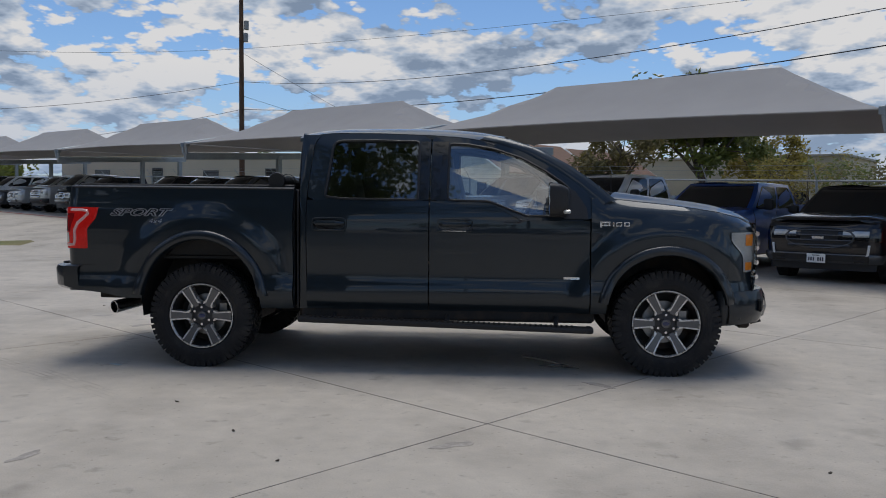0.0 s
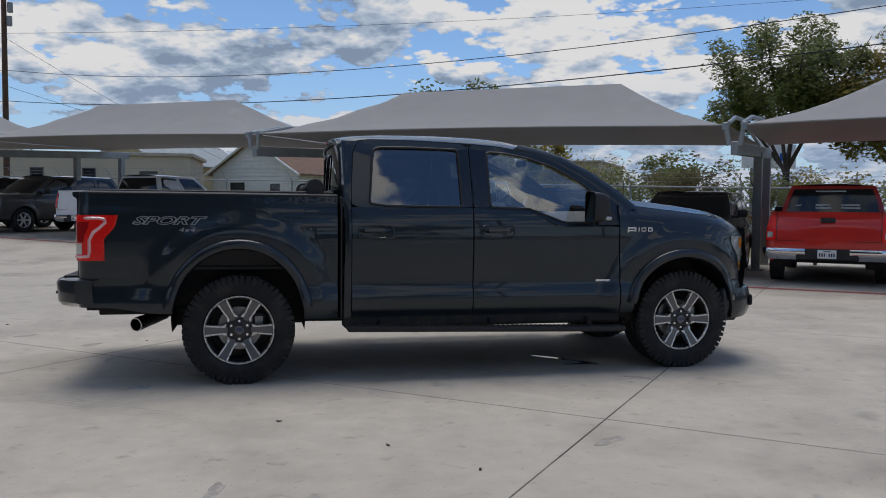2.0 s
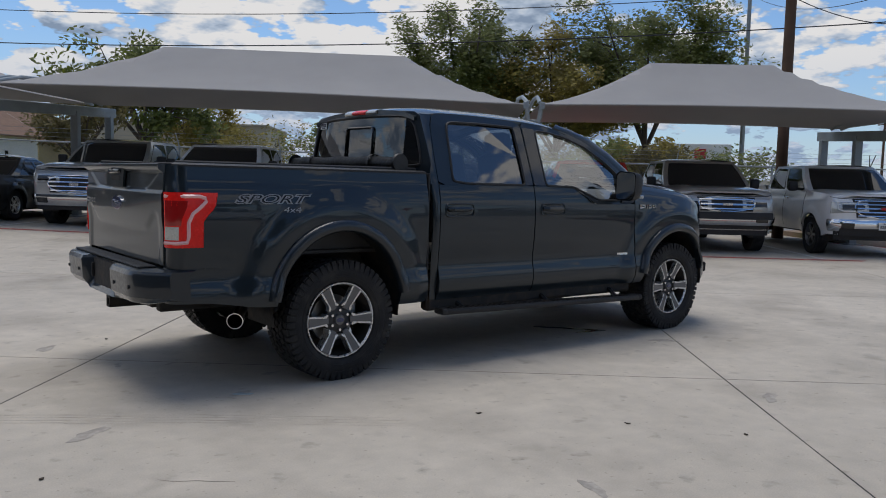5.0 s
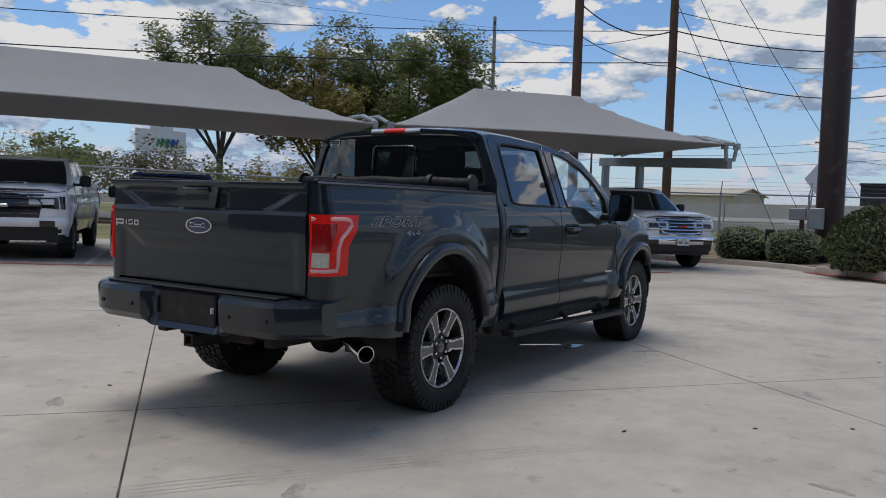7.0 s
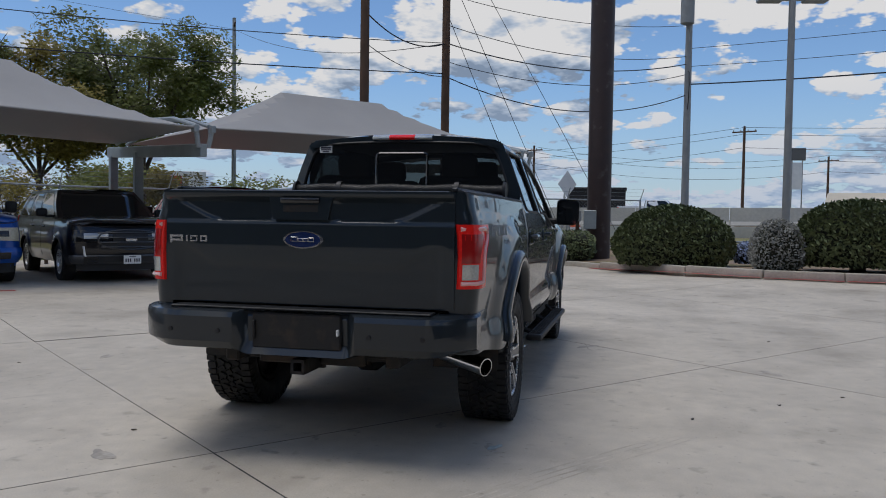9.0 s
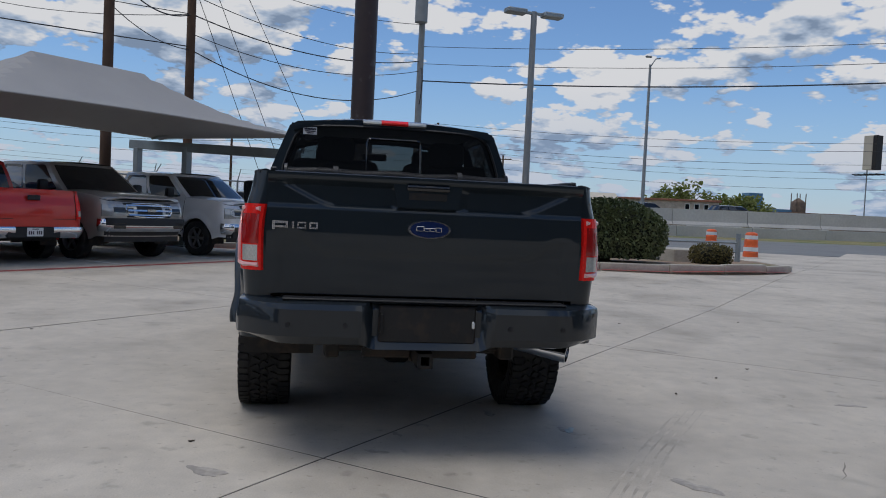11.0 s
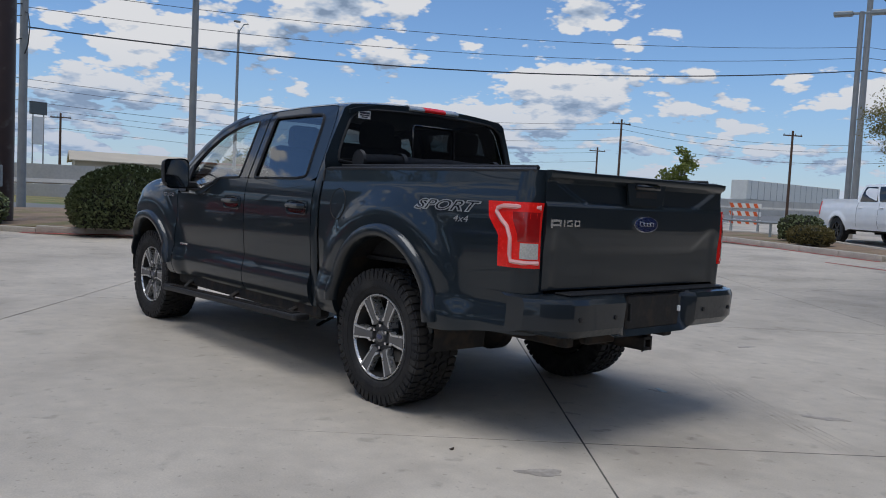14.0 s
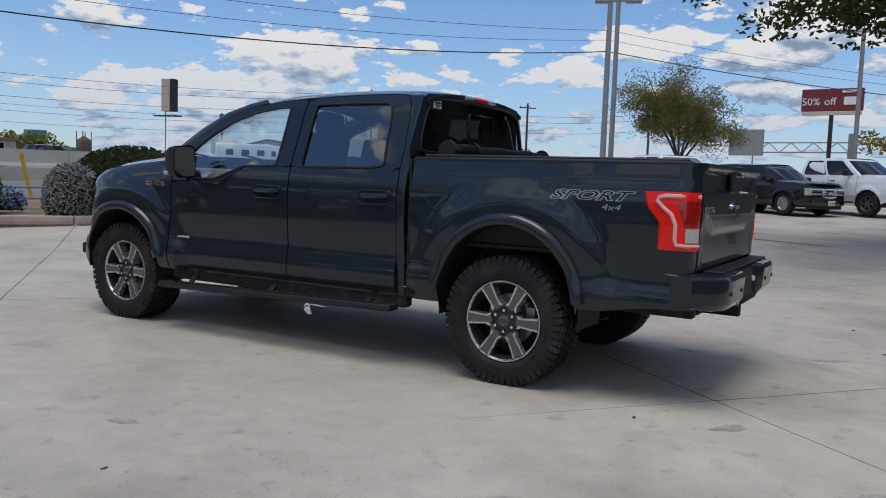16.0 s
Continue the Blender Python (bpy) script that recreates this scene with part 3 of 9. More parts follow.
BED_TOP = [(-3.1, 1.440), (-2.0, 1.437), (-1.0, 1.432)]
HOOD_LINE = [(1.2, 1.385), (1.40, 1.375), (1.58, 1.355), (1.91, 1.322), (2.24, 1.275), (2.45, 1.225), (2.60, 1.165)]


def fender_top(x):
    return soft(HOOD_LINE, x, 0.03)


def arch(x, xc, a, b, zc=0.50):
    t = (x - xc) / a
    return zc + b * math.sqrt(max(0.0, 1 - t * t)) if abs(t) < 1 else None


def bottom(x):
    h = arch(x, XR, 0.485, 0.53)
    if h is None:
        h = arch(x, XF, 0.465, 0.45)
    if h is not None:
        return h
    if x < XR:
        return 0.545 + 0.05 * smooth01((-2.35 - x) / 0.5)
    if x > XF:
        return 0.66
    return 0.480


def arch_cols(xc, a):
    return [xc + a * math.sin(math.pi / 2 * t) * 0.9999 for t in lin(-1, 1, 27)] + [xc - a - 0.002, xc + a + 0.002]


def side_panel(name, cols, lo, hi, side, parent, rows=26, material=None, label=""):
    bm = bmesh.new()
    sheet(bm, lambda s, t: skin_at(s, lo(s) + (hi(s) - lo(s)) * t, side), sorted(cols), lin(0, 1, rows))
    thicken(bm, lambda co: (0, -side * 0.035, 0))
    return part(name, bm, material or PAINT, parent, label, angle=28)


def upper(x, z):
    """Half width of the cab above the belt."""
    return 0.940 - 0.375 * (z - 1.33) - 0.02 * smooth01((z - 1.80) / 0.1) - 0.06 * smooth01((x - 0.75) / 0.7) * 0.6


def frame_ring(bm, outer, inner, side, out=0.0):
    o, i = split_loop(outer), fillet_loop(inner)
    place = lambda p, d: Vector((p[0], side * (upper(*p) + out - d), p[1]))
    ov, iv, bv = [bm.verts.new(place(p, 0)) for p in o], [bm.verts.new(place(p, 0.0)) for p in i], [bm.verts.new(place(p, 0.03)) for p in i]
    od = [bm.verts.new(place(p, 0.035)) for p in o]
    n = len(o)
    for k in range(n):
        j = (k + 1) % n
        bm.faces.new((ov[k], ov[j], iv[j], iv[k]))
        bm.faces.new((iv[k], iv[j], bv[j], bv[k]))
        bm.faces.new((od[k], od[j], ov[j], ov[k]))


def pane(name, inner, side, material, parent, label, grow=1.02, depth=0.012):
    bm = bmesh.new()
    lp = fillet_loop(inner)
    cx, cz = sum(p[0] for p in lp) / len(lp), sum(p[1] for p in lp) / len(lp)
    lp = [(cx + (a - cx) * grow, cz + (b - cz) * grow) for a, b in lp]
    bm.faces.new([bm.verts.new((a, side * (upper(a, b) - depth), b)) for a, b in lp])
    ob = part(name, bm, material, parent, label, smooth=False)
    ob.visible_shadow = False
    return ob


def build_wheel(parent, x, y, side, steer=0.0):
    w = part_empty("wheel", parent, pose(x, y, WHEEL_Z, 0, 0, (0 if side < 0 else 180) + steer))
    R = TYRE_R
    bm = bmesh.new()
    # local y: -0.15 is the outer wall
    lathe(bm, [(0.262, -0.125), (0.275, -0.142), (0.30, -0.152), (0.335, -0.156), (0.37, -0.150), (0.394, -0.142), (0.4035, -0.124), (0.4040, 0.0),
               (0.4035, 0.124), (0.394, 0.140), (0.37, 0.150), (0.335, 0.156), (0.30, 0.152), (0.262, 0.125), (0.262, -0.125)], 72)
    n = 54
    for k in range(n):
        a = 2 * math.pi * k / n
        m = Matrix.Rotation(-a, 4, "Y")
        tilt = Matrix.Rotation(radians(28 if k % 2 else -28), 4, "X")
        big = 0.004 if k % 2 else 0.0
        # shoulder lugs wrapping onto the wall, and staggered centre blocks
        for sgn in (-1, 1):
            mm = m @ Matrix.Translation((0.398, sgn * (0.118 + big), 0))
            box(bm, (0.034, 0.056, 0.039 - 2 * big), bevel=0.0, m=mm)
            box(bm, (0.054, 0.014, 0.025 + 2 * big), m=m @ Matrix.Translation((0.375, sgn * 0.147, 0)))
        mm = m @ Matrix.Rotation(-math.pi / n, 4, "Y")
        box(bm, (0.034, 0.052, 0.030), m=mm @ Matrix.Translation((0.400, -0.052, 0)) @ tilt)
        box(bm, (0.034, 0.052, 0.030), m=mm @ Matrix.Translation((0.400, 0.052, 0)) @ tilt)
        box(bm, (0.034, 0.036, 0.034), m=m @ Matrix.Translation((0.400, 0.0, 0)) @ tilt)
    part("tyre", bm, RUBBER, w, "chunky black all-terrain tyre", angle=30)
    bm = bmesh.new()
    for r, ya, rr in ((0.305, -0.1535, 0.0025), (0.352, -0.154, 0.002)):
        lathe(bm, [(r - rr, ya + 0.002), (r - rr, ya - 0.0015), (r + rr, ya - 0.0015), (r + rr, ya + 0.002)], 64)
    part("sidewall_rib", bm, RUBBER, w)
    # rim barrel and bright lip
    bm = bmesh.new()
    lathe(bm, [(0.262, -0.13), (0.259, -0.138), (0.253, -0.138), (0.245, -0.126)], 72)
    part("rim_lip", bm, ALU, w, "machined rim lip")
    bm = bmesh.new()
    lathe(bm, [(0.243, -0.128), (0.236, -0.10), (0.225, 0.0), (0.222, 0.11), (0.25, 0.13)], 72)
    part("rim_barrel", bm, CHASSIS, w, "dark rim barrel")
    bm = bmesh.new()
    lathe(bm, [(0.02, 0.03), (0.222, 0.03)], 40)
    part("rim_back", bm, CHASSIS, w)
    bm = bmesh.new()
    lathe(bm, [(0.06, -0.012), (0.165, -0.012), (0.165, 0.02), (0.06, 0.02)], 40)
    part("brake_disc", bm, STEEL, w, "steel brake disc")
    bm = bmesh.new()
    box(bm, (0.10, 0.06, 0.16), (0.145, 0.0, 0.03), 0.02)
    part("brake_caliper", bm, STEEL, w)
    # six wide spokes: dark faces with machined edges
    spoke = edge = None
    for k in range(6):
        turn = pose(0, 0, 0, 0, 60 * k, 0)
        if spoke is None:
            bm = bmesh.new()
            f = lambda a, b, h: Vector((b, -0.098 - 0.030 * math.sin(math.pi * min(1, (b - 0.05) / 0.2) * 0.5) - h, a))
            plate(bm, [(-0.021, 0.085), (0.021, 0.085), (0.022, 0.13), (0.031, 0.246), (-0.031, 0.246), (-0.022, 0.13)], f, 0.010)
            r = bmesh.ops.extrude_edge_only(bm, edges=[e for e in bm.edges if e.is_boundary])
            for v in r["geom"]:
                if isinstance(v, bmesh.types.BMVert):
                    v.co.y += 0.045
            spoke = part("spoke", bm, RIMGREY, w, "dark grey spoke face", angle=25)
            spoke.matrix_basis = turn
            bm = bmesh.new()
            for sg in (-1, 1):
                out = [(0.020, 0.104), (0.021, 0.13), (0.030, 0.246), (0.042, 0.246), (0.030, 0.128), (0.044, 0.098), (0.037, 0.090)]
                plate(bm, [(sg * a, b) for a, b in (out if sg > 0 else out[::-1])], f, 0.0125)
                r = bmesh.ops.extrude_edge_only(bm, edges=[e for e in bm.edges if e.is_boundary])
                for v in r["geom"]:
                    if isinstance(v, bmesh.types.BMVert):
                        v.co.y += 0.03
            edge = part("spoke_edge", bm, ALU, w, "machined spoke edge", angle=25)
            edge.matrix_basis = turn
        else:
            same("spoke", spoke, w, turn)
            same("spoke_edge", edge, w, turn)
    bm = bmesh.new()
    lathe(bm, [(0.0, -0.098), (0.085, -0.098), (0.098, -0.092), (0.100, -0.05)], 36)
    part("hub", bm, HUBGREY, w)
    bm = bmesh.new()
    lathe(bm, [(0.0, -0.125), (0.034, -0.123), (0.039, -0.115), (0.040, -0.09)], 28)
    part("centre_cap", bm, RIMGREY, w)
    bm = bmesh.new()
    lathe(bm, [(0.0, -0.1275), (0.027, -0.1265), (0.027, -0.120)], 24, Matrix.Diagonal((1, 1, 0.55, 1)))
    part("cap_emblem", bm, OVAL_BLUE, w, "small blue oval")
    nut = None
    for k in range(6):
        turn = pose(0, 0, 0, 0, 60 * k + 30, 0)
        if nut is None:
            bm = bmesh.new()
            rod(bm, (0.068, -0.09, 0), (0.068, -0.124, 0), 0.013, 0.010, 6)
            nut = part("lug_nut", bm, CHROME, w)
            nut.matrix_basis = turn
        else:
            same("lug_nut", nut, w, turn)
    return w


def part_empty(name, parent, m):
    """A part that holds pieces: a small hub mesh at its middle."""
    bm = bmesh.new()
    lathe(bm, [(0.0, -0.02), (0.05, -0.02), (0.05, 0.10), (0.0, 0.10)], 16)
    ob = part(name, bm, CHASSIS, parent)
    ob.matrix_basis = m
    return ob


REAR_OUT = [(-0.972, 1.345), (-0.966, 1.55), (-0.945, 1.79), (-0.905, 1.865), (-0.84, 1.885), (-0.45, 1.885), (-0.004, 1.868), (-0.002, 1.60), (-0.002, 1.345), (-0.5, 1.345)]
REAR_IN = [(-0.835, 1.375), (-0.815, 1.55), (-0.800, 1.745), (-0.785, 1.810), (-0.735, 1.825), (-0.45, 1.828), (-0.095, 1.820), (-0.090, 1.60), (-0.090, 1.352), (-0.70, 1.358)]
FRONT_OUT = [(0.006, 1.345), (0.006, 1.60), (0.006, 1.866), (0.25, 1.850), (0.50, 1.815), (0.72, 1.745), (0.98, 1.605), (1.16, 1.48), (1.29, 1.365), (1.255, 1.20), (0.72, 1.20), (0.56, 1.285), (0.46, 1.340)]
FRONT_IN = [(0.145, 1.352), (0.145, 1.60), (0.148, 1.805), (0.30, 1.798), (0.50, 1.762), (0.72, 1.690), (0.92, 1.580), (1.07, 1.475), (1.135, 1.395), (1.13, 1.235), (0.76, 1.235), (0.60, 1.295), (0.47, 1.345)]


def cab_side(truck, side):
    # rear door
    d = side_panel("rear_door", [*lin(-0.972, -0.004, 26)], bottom, lambda x: 1.345, side, truck, label="dark slate rear door")
    bm = bmesh.new()
    frame_ring(bm, REAR_OUT, REAR_IN, side)
    part("window_frame", bm, PAINT, d, angle=25)
    pane("window_pane", REAR_IN, side, GLASS_DARK, d, "dark tinted rear door window")
    door_bits(d, side, -0.79)
    # front door: the sill of its window steps down towards the mirror
    sill = [(0.0, 1.345), (0.46, 1.340), (0.56, 1.285), (0.72, 1.20), (1.26, 1.20)]
    d = side_panel("front_door", [*lin(0.006, 1.252, 34)], bottom, lambda x: curve(sill, x), side, truck, label="dark slate front door")
    bm = bmesh.new()
    frame_ring(bm, FRONT_OUT, FRONT_IN, side)
    part("window_frame", bm, PAINT, d, angle=25)
    pane("window_pane", FRONT_IN, side, GLASS_CLEAR, d, "lightly tinted front door window")
    door_bits(d, side, 0.205)
    # gloss black trim on the pillar between the doors and round the glass
    for xa, xb in ((-0.088, -0.008), (0.012, 0.142)):
        bm = bmesh.new()
        sheet(bm, lambda x, z: Vector((x, side * (upper(x, z) + 0.003), z)), lin(xa, xb, 3), lin(1.352, 1.822, 8))
        thicken(bm, (0, -side * 0.01, 0))
        part("pillar_trim", bm, GLOSSBLACK, truck, "gloss black pillar trim")
    for loop in (REAR_IN, FRONT_IN):
        lp = fillet_loop(loop)
        bm = bmesh.new()
        pts = [Vector((a, side * (upper(a, b) + 0.001), b)) for a, b in lp]
        tube(bm, pts + pts[:2], 0.010, 5, caps=False)
        part("window_seal", bm, BLACK, truck, "black rubber window seal")
    # mirror triangle and mirror
    bm = bmesh.new()
    plate(bm, [(1.05, 1.215), (1.235, 1.215), (1.225, 1.30), (1.14, 1.43), (1.08, 1.46)], lambda a, b, h: Vector((a, side * (upper(a, b) + 0.004 + h), b)), 0.012)
    part("mirror_base", bm, BLACK, truck, "black mirror base")
    mir = bmesh.new()
    prof = fillet_loop([(0.0, -0.125), (0.005, 0.105), (0.045, 0.128), (0.205, 0.115), (0.222, 0.085), (0.215, -0.085), (0.18, -0.13)], 0.03)

    def shell(t, k):
        a, b = prof[int(k) % len(prof)]
        s = [1.0, 1.0, 0.93, 0.72, 0.40][int(t)]
        dx = [0.0, 0.03, 0.085, 0.135, 0.155][int(t)]
        return Vector((0.925 + dx, side * (1.005 + 0.108 + (a - 0.108) * s), 1.365 + b * s))

    sheet(mir, lambda k, t: shell(t, k), range(len(prof)), range(5), closed_u=True)
    mir.faces.new([mir.verts.new(shell(4, k)) for k in range(len(prof))])
    bmesh.ops.remove_doubles(mir, verts=mir.verts, dist=0.0005)
    mo = part("mirror_housing", mir, BLACK, truck, "black door mirror housing")
    bm = bmesh.new()
    bm.faces.new([bm.verts.new((0.927, side * (1.005 + 0.108 + (a - 0.108) * 0.92), 1.365 + b * 0.92)) for a, b in prof])
    part("mirror_glass", bm, MIRROR, mo, "mirror glass with a dark reflection put into its colour", smooth=False)
    bm = bmesh.new()
    box(bm, (0.09, 0.14, 0.06), (1.03, side * 0.95, 1.275), 0.015)
    part("mirror_arm", bm, BLACK, mo)
    bm = bmesh.new()
    box(bm, (0.055, 0.07, 0.028), (1.055, side * 1.165, 1.272), 0.008)
    part("mirror_lamp", bm, CLEAR_LENS, mo, "clear repeater lamp")


def door_bits(d, side, x0):
    """Handle with its recess cup."""
    y = lambda x, z: half_width(x, z)
    bm = bmesh.new()
    plate(bm, round_loop([(x0 - 0.125, 1.115), (x0 + 0.125, 1.115), (x0 + 0.125, 1.195), (x0 - 0.125, 1.195)], 2), lambda a, b, h: Vector((a, side * (y(a, b) + h), b)), 0.004)
    part("handle_cup", bm, GLOSSBLACK, d, "dark handle recess")
    bm = bmesh.new()
    lp = fillet_loop([(x0 - 0.135, 1.108), (x0 + 0.135, 1.108), (x0 + 0.135, 1.202), (x0 - 0.135, 1.202)], 0.03)
    tube(bm, [Vector((a, side * (y(a, b) + 0.003), b)) for a, b in lp + lp[:1]], 0.006, 6, caps=False)
    part("cup_edge", bm, PAINT, d)
    bm = bmesh.new()
    tube(bm, [(x0 - 0.115, side * (y(x0, 1.165) + 0.008), 1.165), (x0 - 0.09, side * (y(x0, 1.165) + 0.042), 1.166), (x0 + 0.06, side * (y(x0, 1.165) + 0.044), 1.166),
              (x0 + 0.115, side * (y(x0, 1.165) + 0.008), 1.165)], [0.012, 0.019, 0.019, 0.012], 8)
    part("door_handle", bm, PAINT, d, "body-coloured pull handle")


def taillight(truck, side):
    fz = [(0.935, -2.79), (1.10, -2.79), (1.185, -2.715), (1.275, -2.695)]
    end = CORNER - 0.185
    lo, hi = 0.938, 1.272

    def at(k, t, out):
        z = lo + (hi - lo) * t
        s = curve(fz, z) + (end - curve(fz, z)) * k
        return skin_at(s, z, side, out)

    bm = bmesh.new()
    sheet(bm, lambda k, t: at(k, t, 0.012), lin(0, 1, 20), lin(0, 1, 18))
    thicken(bm, lambda co: Vector((0.02, -side * 0.02, 0)))
    tl = part("tail_light", bm, RED_LENS, truck, "red tail light with a pale light bar", angle=30)
    # pale bar following the front edge
    bm = bmesh.new()
    pts = [(0.95, 0.925), (0.55, 0.93), (0.30, 0.93), (0.20, 0.90), (0.17, 0.84), (0.26, 0.72), (0.33, 0.62), (0.33, 0.45), (0.33, 0.20), (0.36, 0.10), (0.60, 0.085), (0.95, 0.085)]
    path = [at(a, b, 0.0135) for a, b in pts]
    tube(bm, path, 0.0125, 6)
    part("light_bar", bm, PINK_LENS, tl, "pale light bar")
    bm = bmesh.new()
    sheet(bm, lambda k, t: at(0.50 + 0.45 * k, 0.40 + 0.45 * t, 0.0135), lin(0, 1, 5), lin(0, 1, 5))
    part("brake_lens", bm, RED_DARK, tl, "deeper red brake lens")
    bm = bmesh.new()
    sheet(bm, lambda k, t: at(0.55 + 0.38 * k, 0.14 + 0.24 * t, 0.015), lin(0, 1, 5), lin(0, 1, 5))
    part("reverse_lamp", bm, CLEAR_LENS, tl, "clear reversing lamp")


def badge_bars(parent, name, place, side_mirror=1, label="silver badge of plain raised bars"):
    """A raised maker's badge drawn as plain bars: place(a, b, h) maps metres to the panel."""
    bm = bmesh.new()
    g = side_mirror
    bars = [(0.0, -0.022, 0.014, 0.022), (0.014, 0.010, 0.075, 0.022), (0.014, -0.012, 0.070, -0.001), (0.066, -0.014, 0.078, 0.022),
            (0.098, -0.014, 0.108, 0.020), (0.124, 0.012, 0.168, 0.020), (0.124, -0.014, 0.168, -0.006), (0.124, 0.000, 0.132, 0.020), (0.160, -0.014, 0.168, 0.006),
            (0.184, 0.012, 0.226, 0.020), (0.184, -0.014, 0.226, -0.006), (0.184, -0.006, 0.193, 0.012), (0.217, -0.006, 0.226, 0.012)]
    for a, b, c, d in bars:
        plate(bm, [(a, b), (c, b), (c, d), (a, d)], place, 0.005)
    part(name, bm, BADGE, parent, label, smooth=False)


def laid_on_side(ob, side, lift):
    """Presses flat lettering onto the body side."""
    m = ob.matrix_basis.copy()
    ob.matrix_basis = Matrix.Identity(4)
    for v in ob.data.vertices:
        p = m @ v.co
        v.co = (p.x, side * (half_width(p.x, p.z) + lift), p.z)


def build_truck():
    truck = thing("pickup_truck", "dark slate crew-cab pickup truck with black off-road tyres on concrete", "pickup truck", pose(0, 0.012, 0, 0, 0, -0.35))
    for side in (-1, 1):
        # bed side with its wheel opening, rear corner included
        cols = [*lin(CORNER - 0.19, CORNER, 12), *lin(CORNER, XR - 0.50, 14), *arch_cols(XR, 0.485), *lin(XR + 0.50, -1.085, 8)]
        bed = side_panel("bed_side", cols, bottom, lambda s: curve(BED_TOP, s), side, truck, 40, label="dark slate bed side")
        bm = bmesh.new()
        sheet(bm, lambda s, t: skin_at(s, curve(BED_TOP, s) + 0.012 * math.sin(math.pi * t), side, 0.004 - 0.085 * t), lin(CORNER - 0.10, -1.085, 30), lin(0, 1, 5))
        thicken(bm, (0, 0, -0.012))
        part("rail_cap", bm, BLACK, truck, "black bed rail cap")
        bm = bmesh.new()
        sheet(bm, lambda s, t: Vector((s, side * (0.83 - 0.02 * t), 1.435 - 0.55 * t)), lin(-2.95, -1.10, 8), lin(0, 1, 4))
        part("bed_wall", bm, BLACK, truck, "inner bed wall")
        bm = bmesh.new()
        box(bm, (1.80, 0.035, 0.028), (-2.0, side * 0.80, 1.452), 0.008)
        part("tonneau_rail", bm, BLACK, truck, "black tonneau cover rail")
        taillight(truck, side)
        # front wing
        cols = [*lin(1.262, XF - 0.475, 6), *arch_cols(XF, 0.465), *lin(XF + 0.475, 2.55, 14)]
        w = side_panel("front_wing", cols, bottom, fender_top, side, truck, 36, label="dark slate front wing")
        # flares
        for xc, a, b, nm in ((XR, 0.485, 0.53, "rear"), (XF, 0.465, 0.45, "front")):
            bm = bmesh.new()

            def flare(t, k):
                ang = math.pi * (0.045 + 0.91 * t)
                out, push = [(-0.012, -0.03), (-0.006, 0.030), (0.006, 0.041), (0.045, 0.037), (0.066, 0.022), (0.072, -0.004)][int(k)]
                x, z = xc + (a + out) * math.cos(ang), 0.50 + (b + out) * math.sin(ang)
                return Vector((x, side * (half_width(x, z) - 0.0 + push), z))

            sheet(bm, flare, lin(0, 1, 44), range(6))
            part("wheel_arch_flare", bm, PAINT_FLAT, truck, "painted wheel arch flare", angle=50)
            # wheel well
            bm = bmesh.new()

            def well(t, k):
                ang = math.pi * (-0.06 + 1.12 * t)
                return Vector((xc + (a + 0.01) * math.cos(ang), side * (0.955 - 0.40 * k), 0.50 + (b + 0.01) * math.sin(ang)))

            g = sheet(bm, well, lin(0, 1, 24), [0, 0.5, 1])
            bm.faces.new([row[2] for row in g])
            part("wheel_well", bm, CHASSIS, truck, "black wheel well liner")
        cab_side(truck, side)
        # lower body moulding and running board
        bm = bmesh.new()
        box(bm, (2.26, 0.115, 0.045), (0.13, side * 1.02, 0.385), 0.014, seg=2)
        vs = box(bm, (0.06, 0.12, 0.05), (-0.99, side * 1.02, 0.387), 0.018, seg=2)
        box(bm, (0.06, 0.12, 0.05), (1.25, side * 1.02, 0.387), 0.018, seg=2)
        rb = part("running_board", bm, BLACK, truck, "black running board with a ribbed tread")
        for v in rb.data.vertices:
            v.co.z += (0.13 - v.co.x) * 0.022
        bm = bmesh.new()
        for k in range(52):
            x = -0.92 + k * 0.040
            box(bm, (0.016, 0.075, 0.006), (x, side * 1.025, 0.411 + (0.13 - x) * 0.022))
        part("step_tread", bm, CHASSIS, rb, "ribbed step tread", smooth=False)
        for x in (-0.75, 0.15, 1.0):
            bm = bmesh.new()
            tube(bm, [(x, side * 0.80, 0.47), (x, side * 0.93, 0.43), (x, side * 1.0, 0.385 + (0.13 - x) * 0.022)], 0.02, 6)
            part("step_bracket", bm, CHASSIS, rb)
        bm = bmesh.new()
        box(bm, (2.34, 0.10, 0.14), (0.13, side * 0.86, 0.465), 0.02)
        part("sill", bm, CHASSIS, truck, "dark underside sill")
        # badges
        badge_bars(truck, "wing_badge", lambda a, b, h: Vector((1.325 + a if side < 0 else 1.555 - a, side * (half_width(1.42, 1.17) + h + 0.003), 1.175 + b)))
        bm = bmesh.new()
        plate(bm, [(1.055, 0.745), (1.175, 0.745), (1.175, 0.763), (1.055, 0.763)], lambda a, b, h: Vector((a, side * (half_width(a, b) + h), b)), 0.004)
        part("door_badge", bm, BADGE, truck, "slim silver door badge", smooth=False)
        lay = lambda ob, lift: laid_on_side(ob, side, lift)
        lay(words("sport_decal", "SPORT", 0.078, 0.001, DECAL, truck, pose(-2.345, 0, 1.232, 90, 0, 0 if side < 0 else 180), 0.40, "pale outlined bed decal", 2.05, 0.0050), 0.0012)
        lay(words("sport_decal_fill", "SPORT", 0.078, 0.001, PAINT_FLAT, truck, pose(-2.345, 0, 1.232, 90, 0, 0 if side < 0 else 180), 0.40, "dark filling of the bed decal", 2.05, -0.0005), 0.0026)
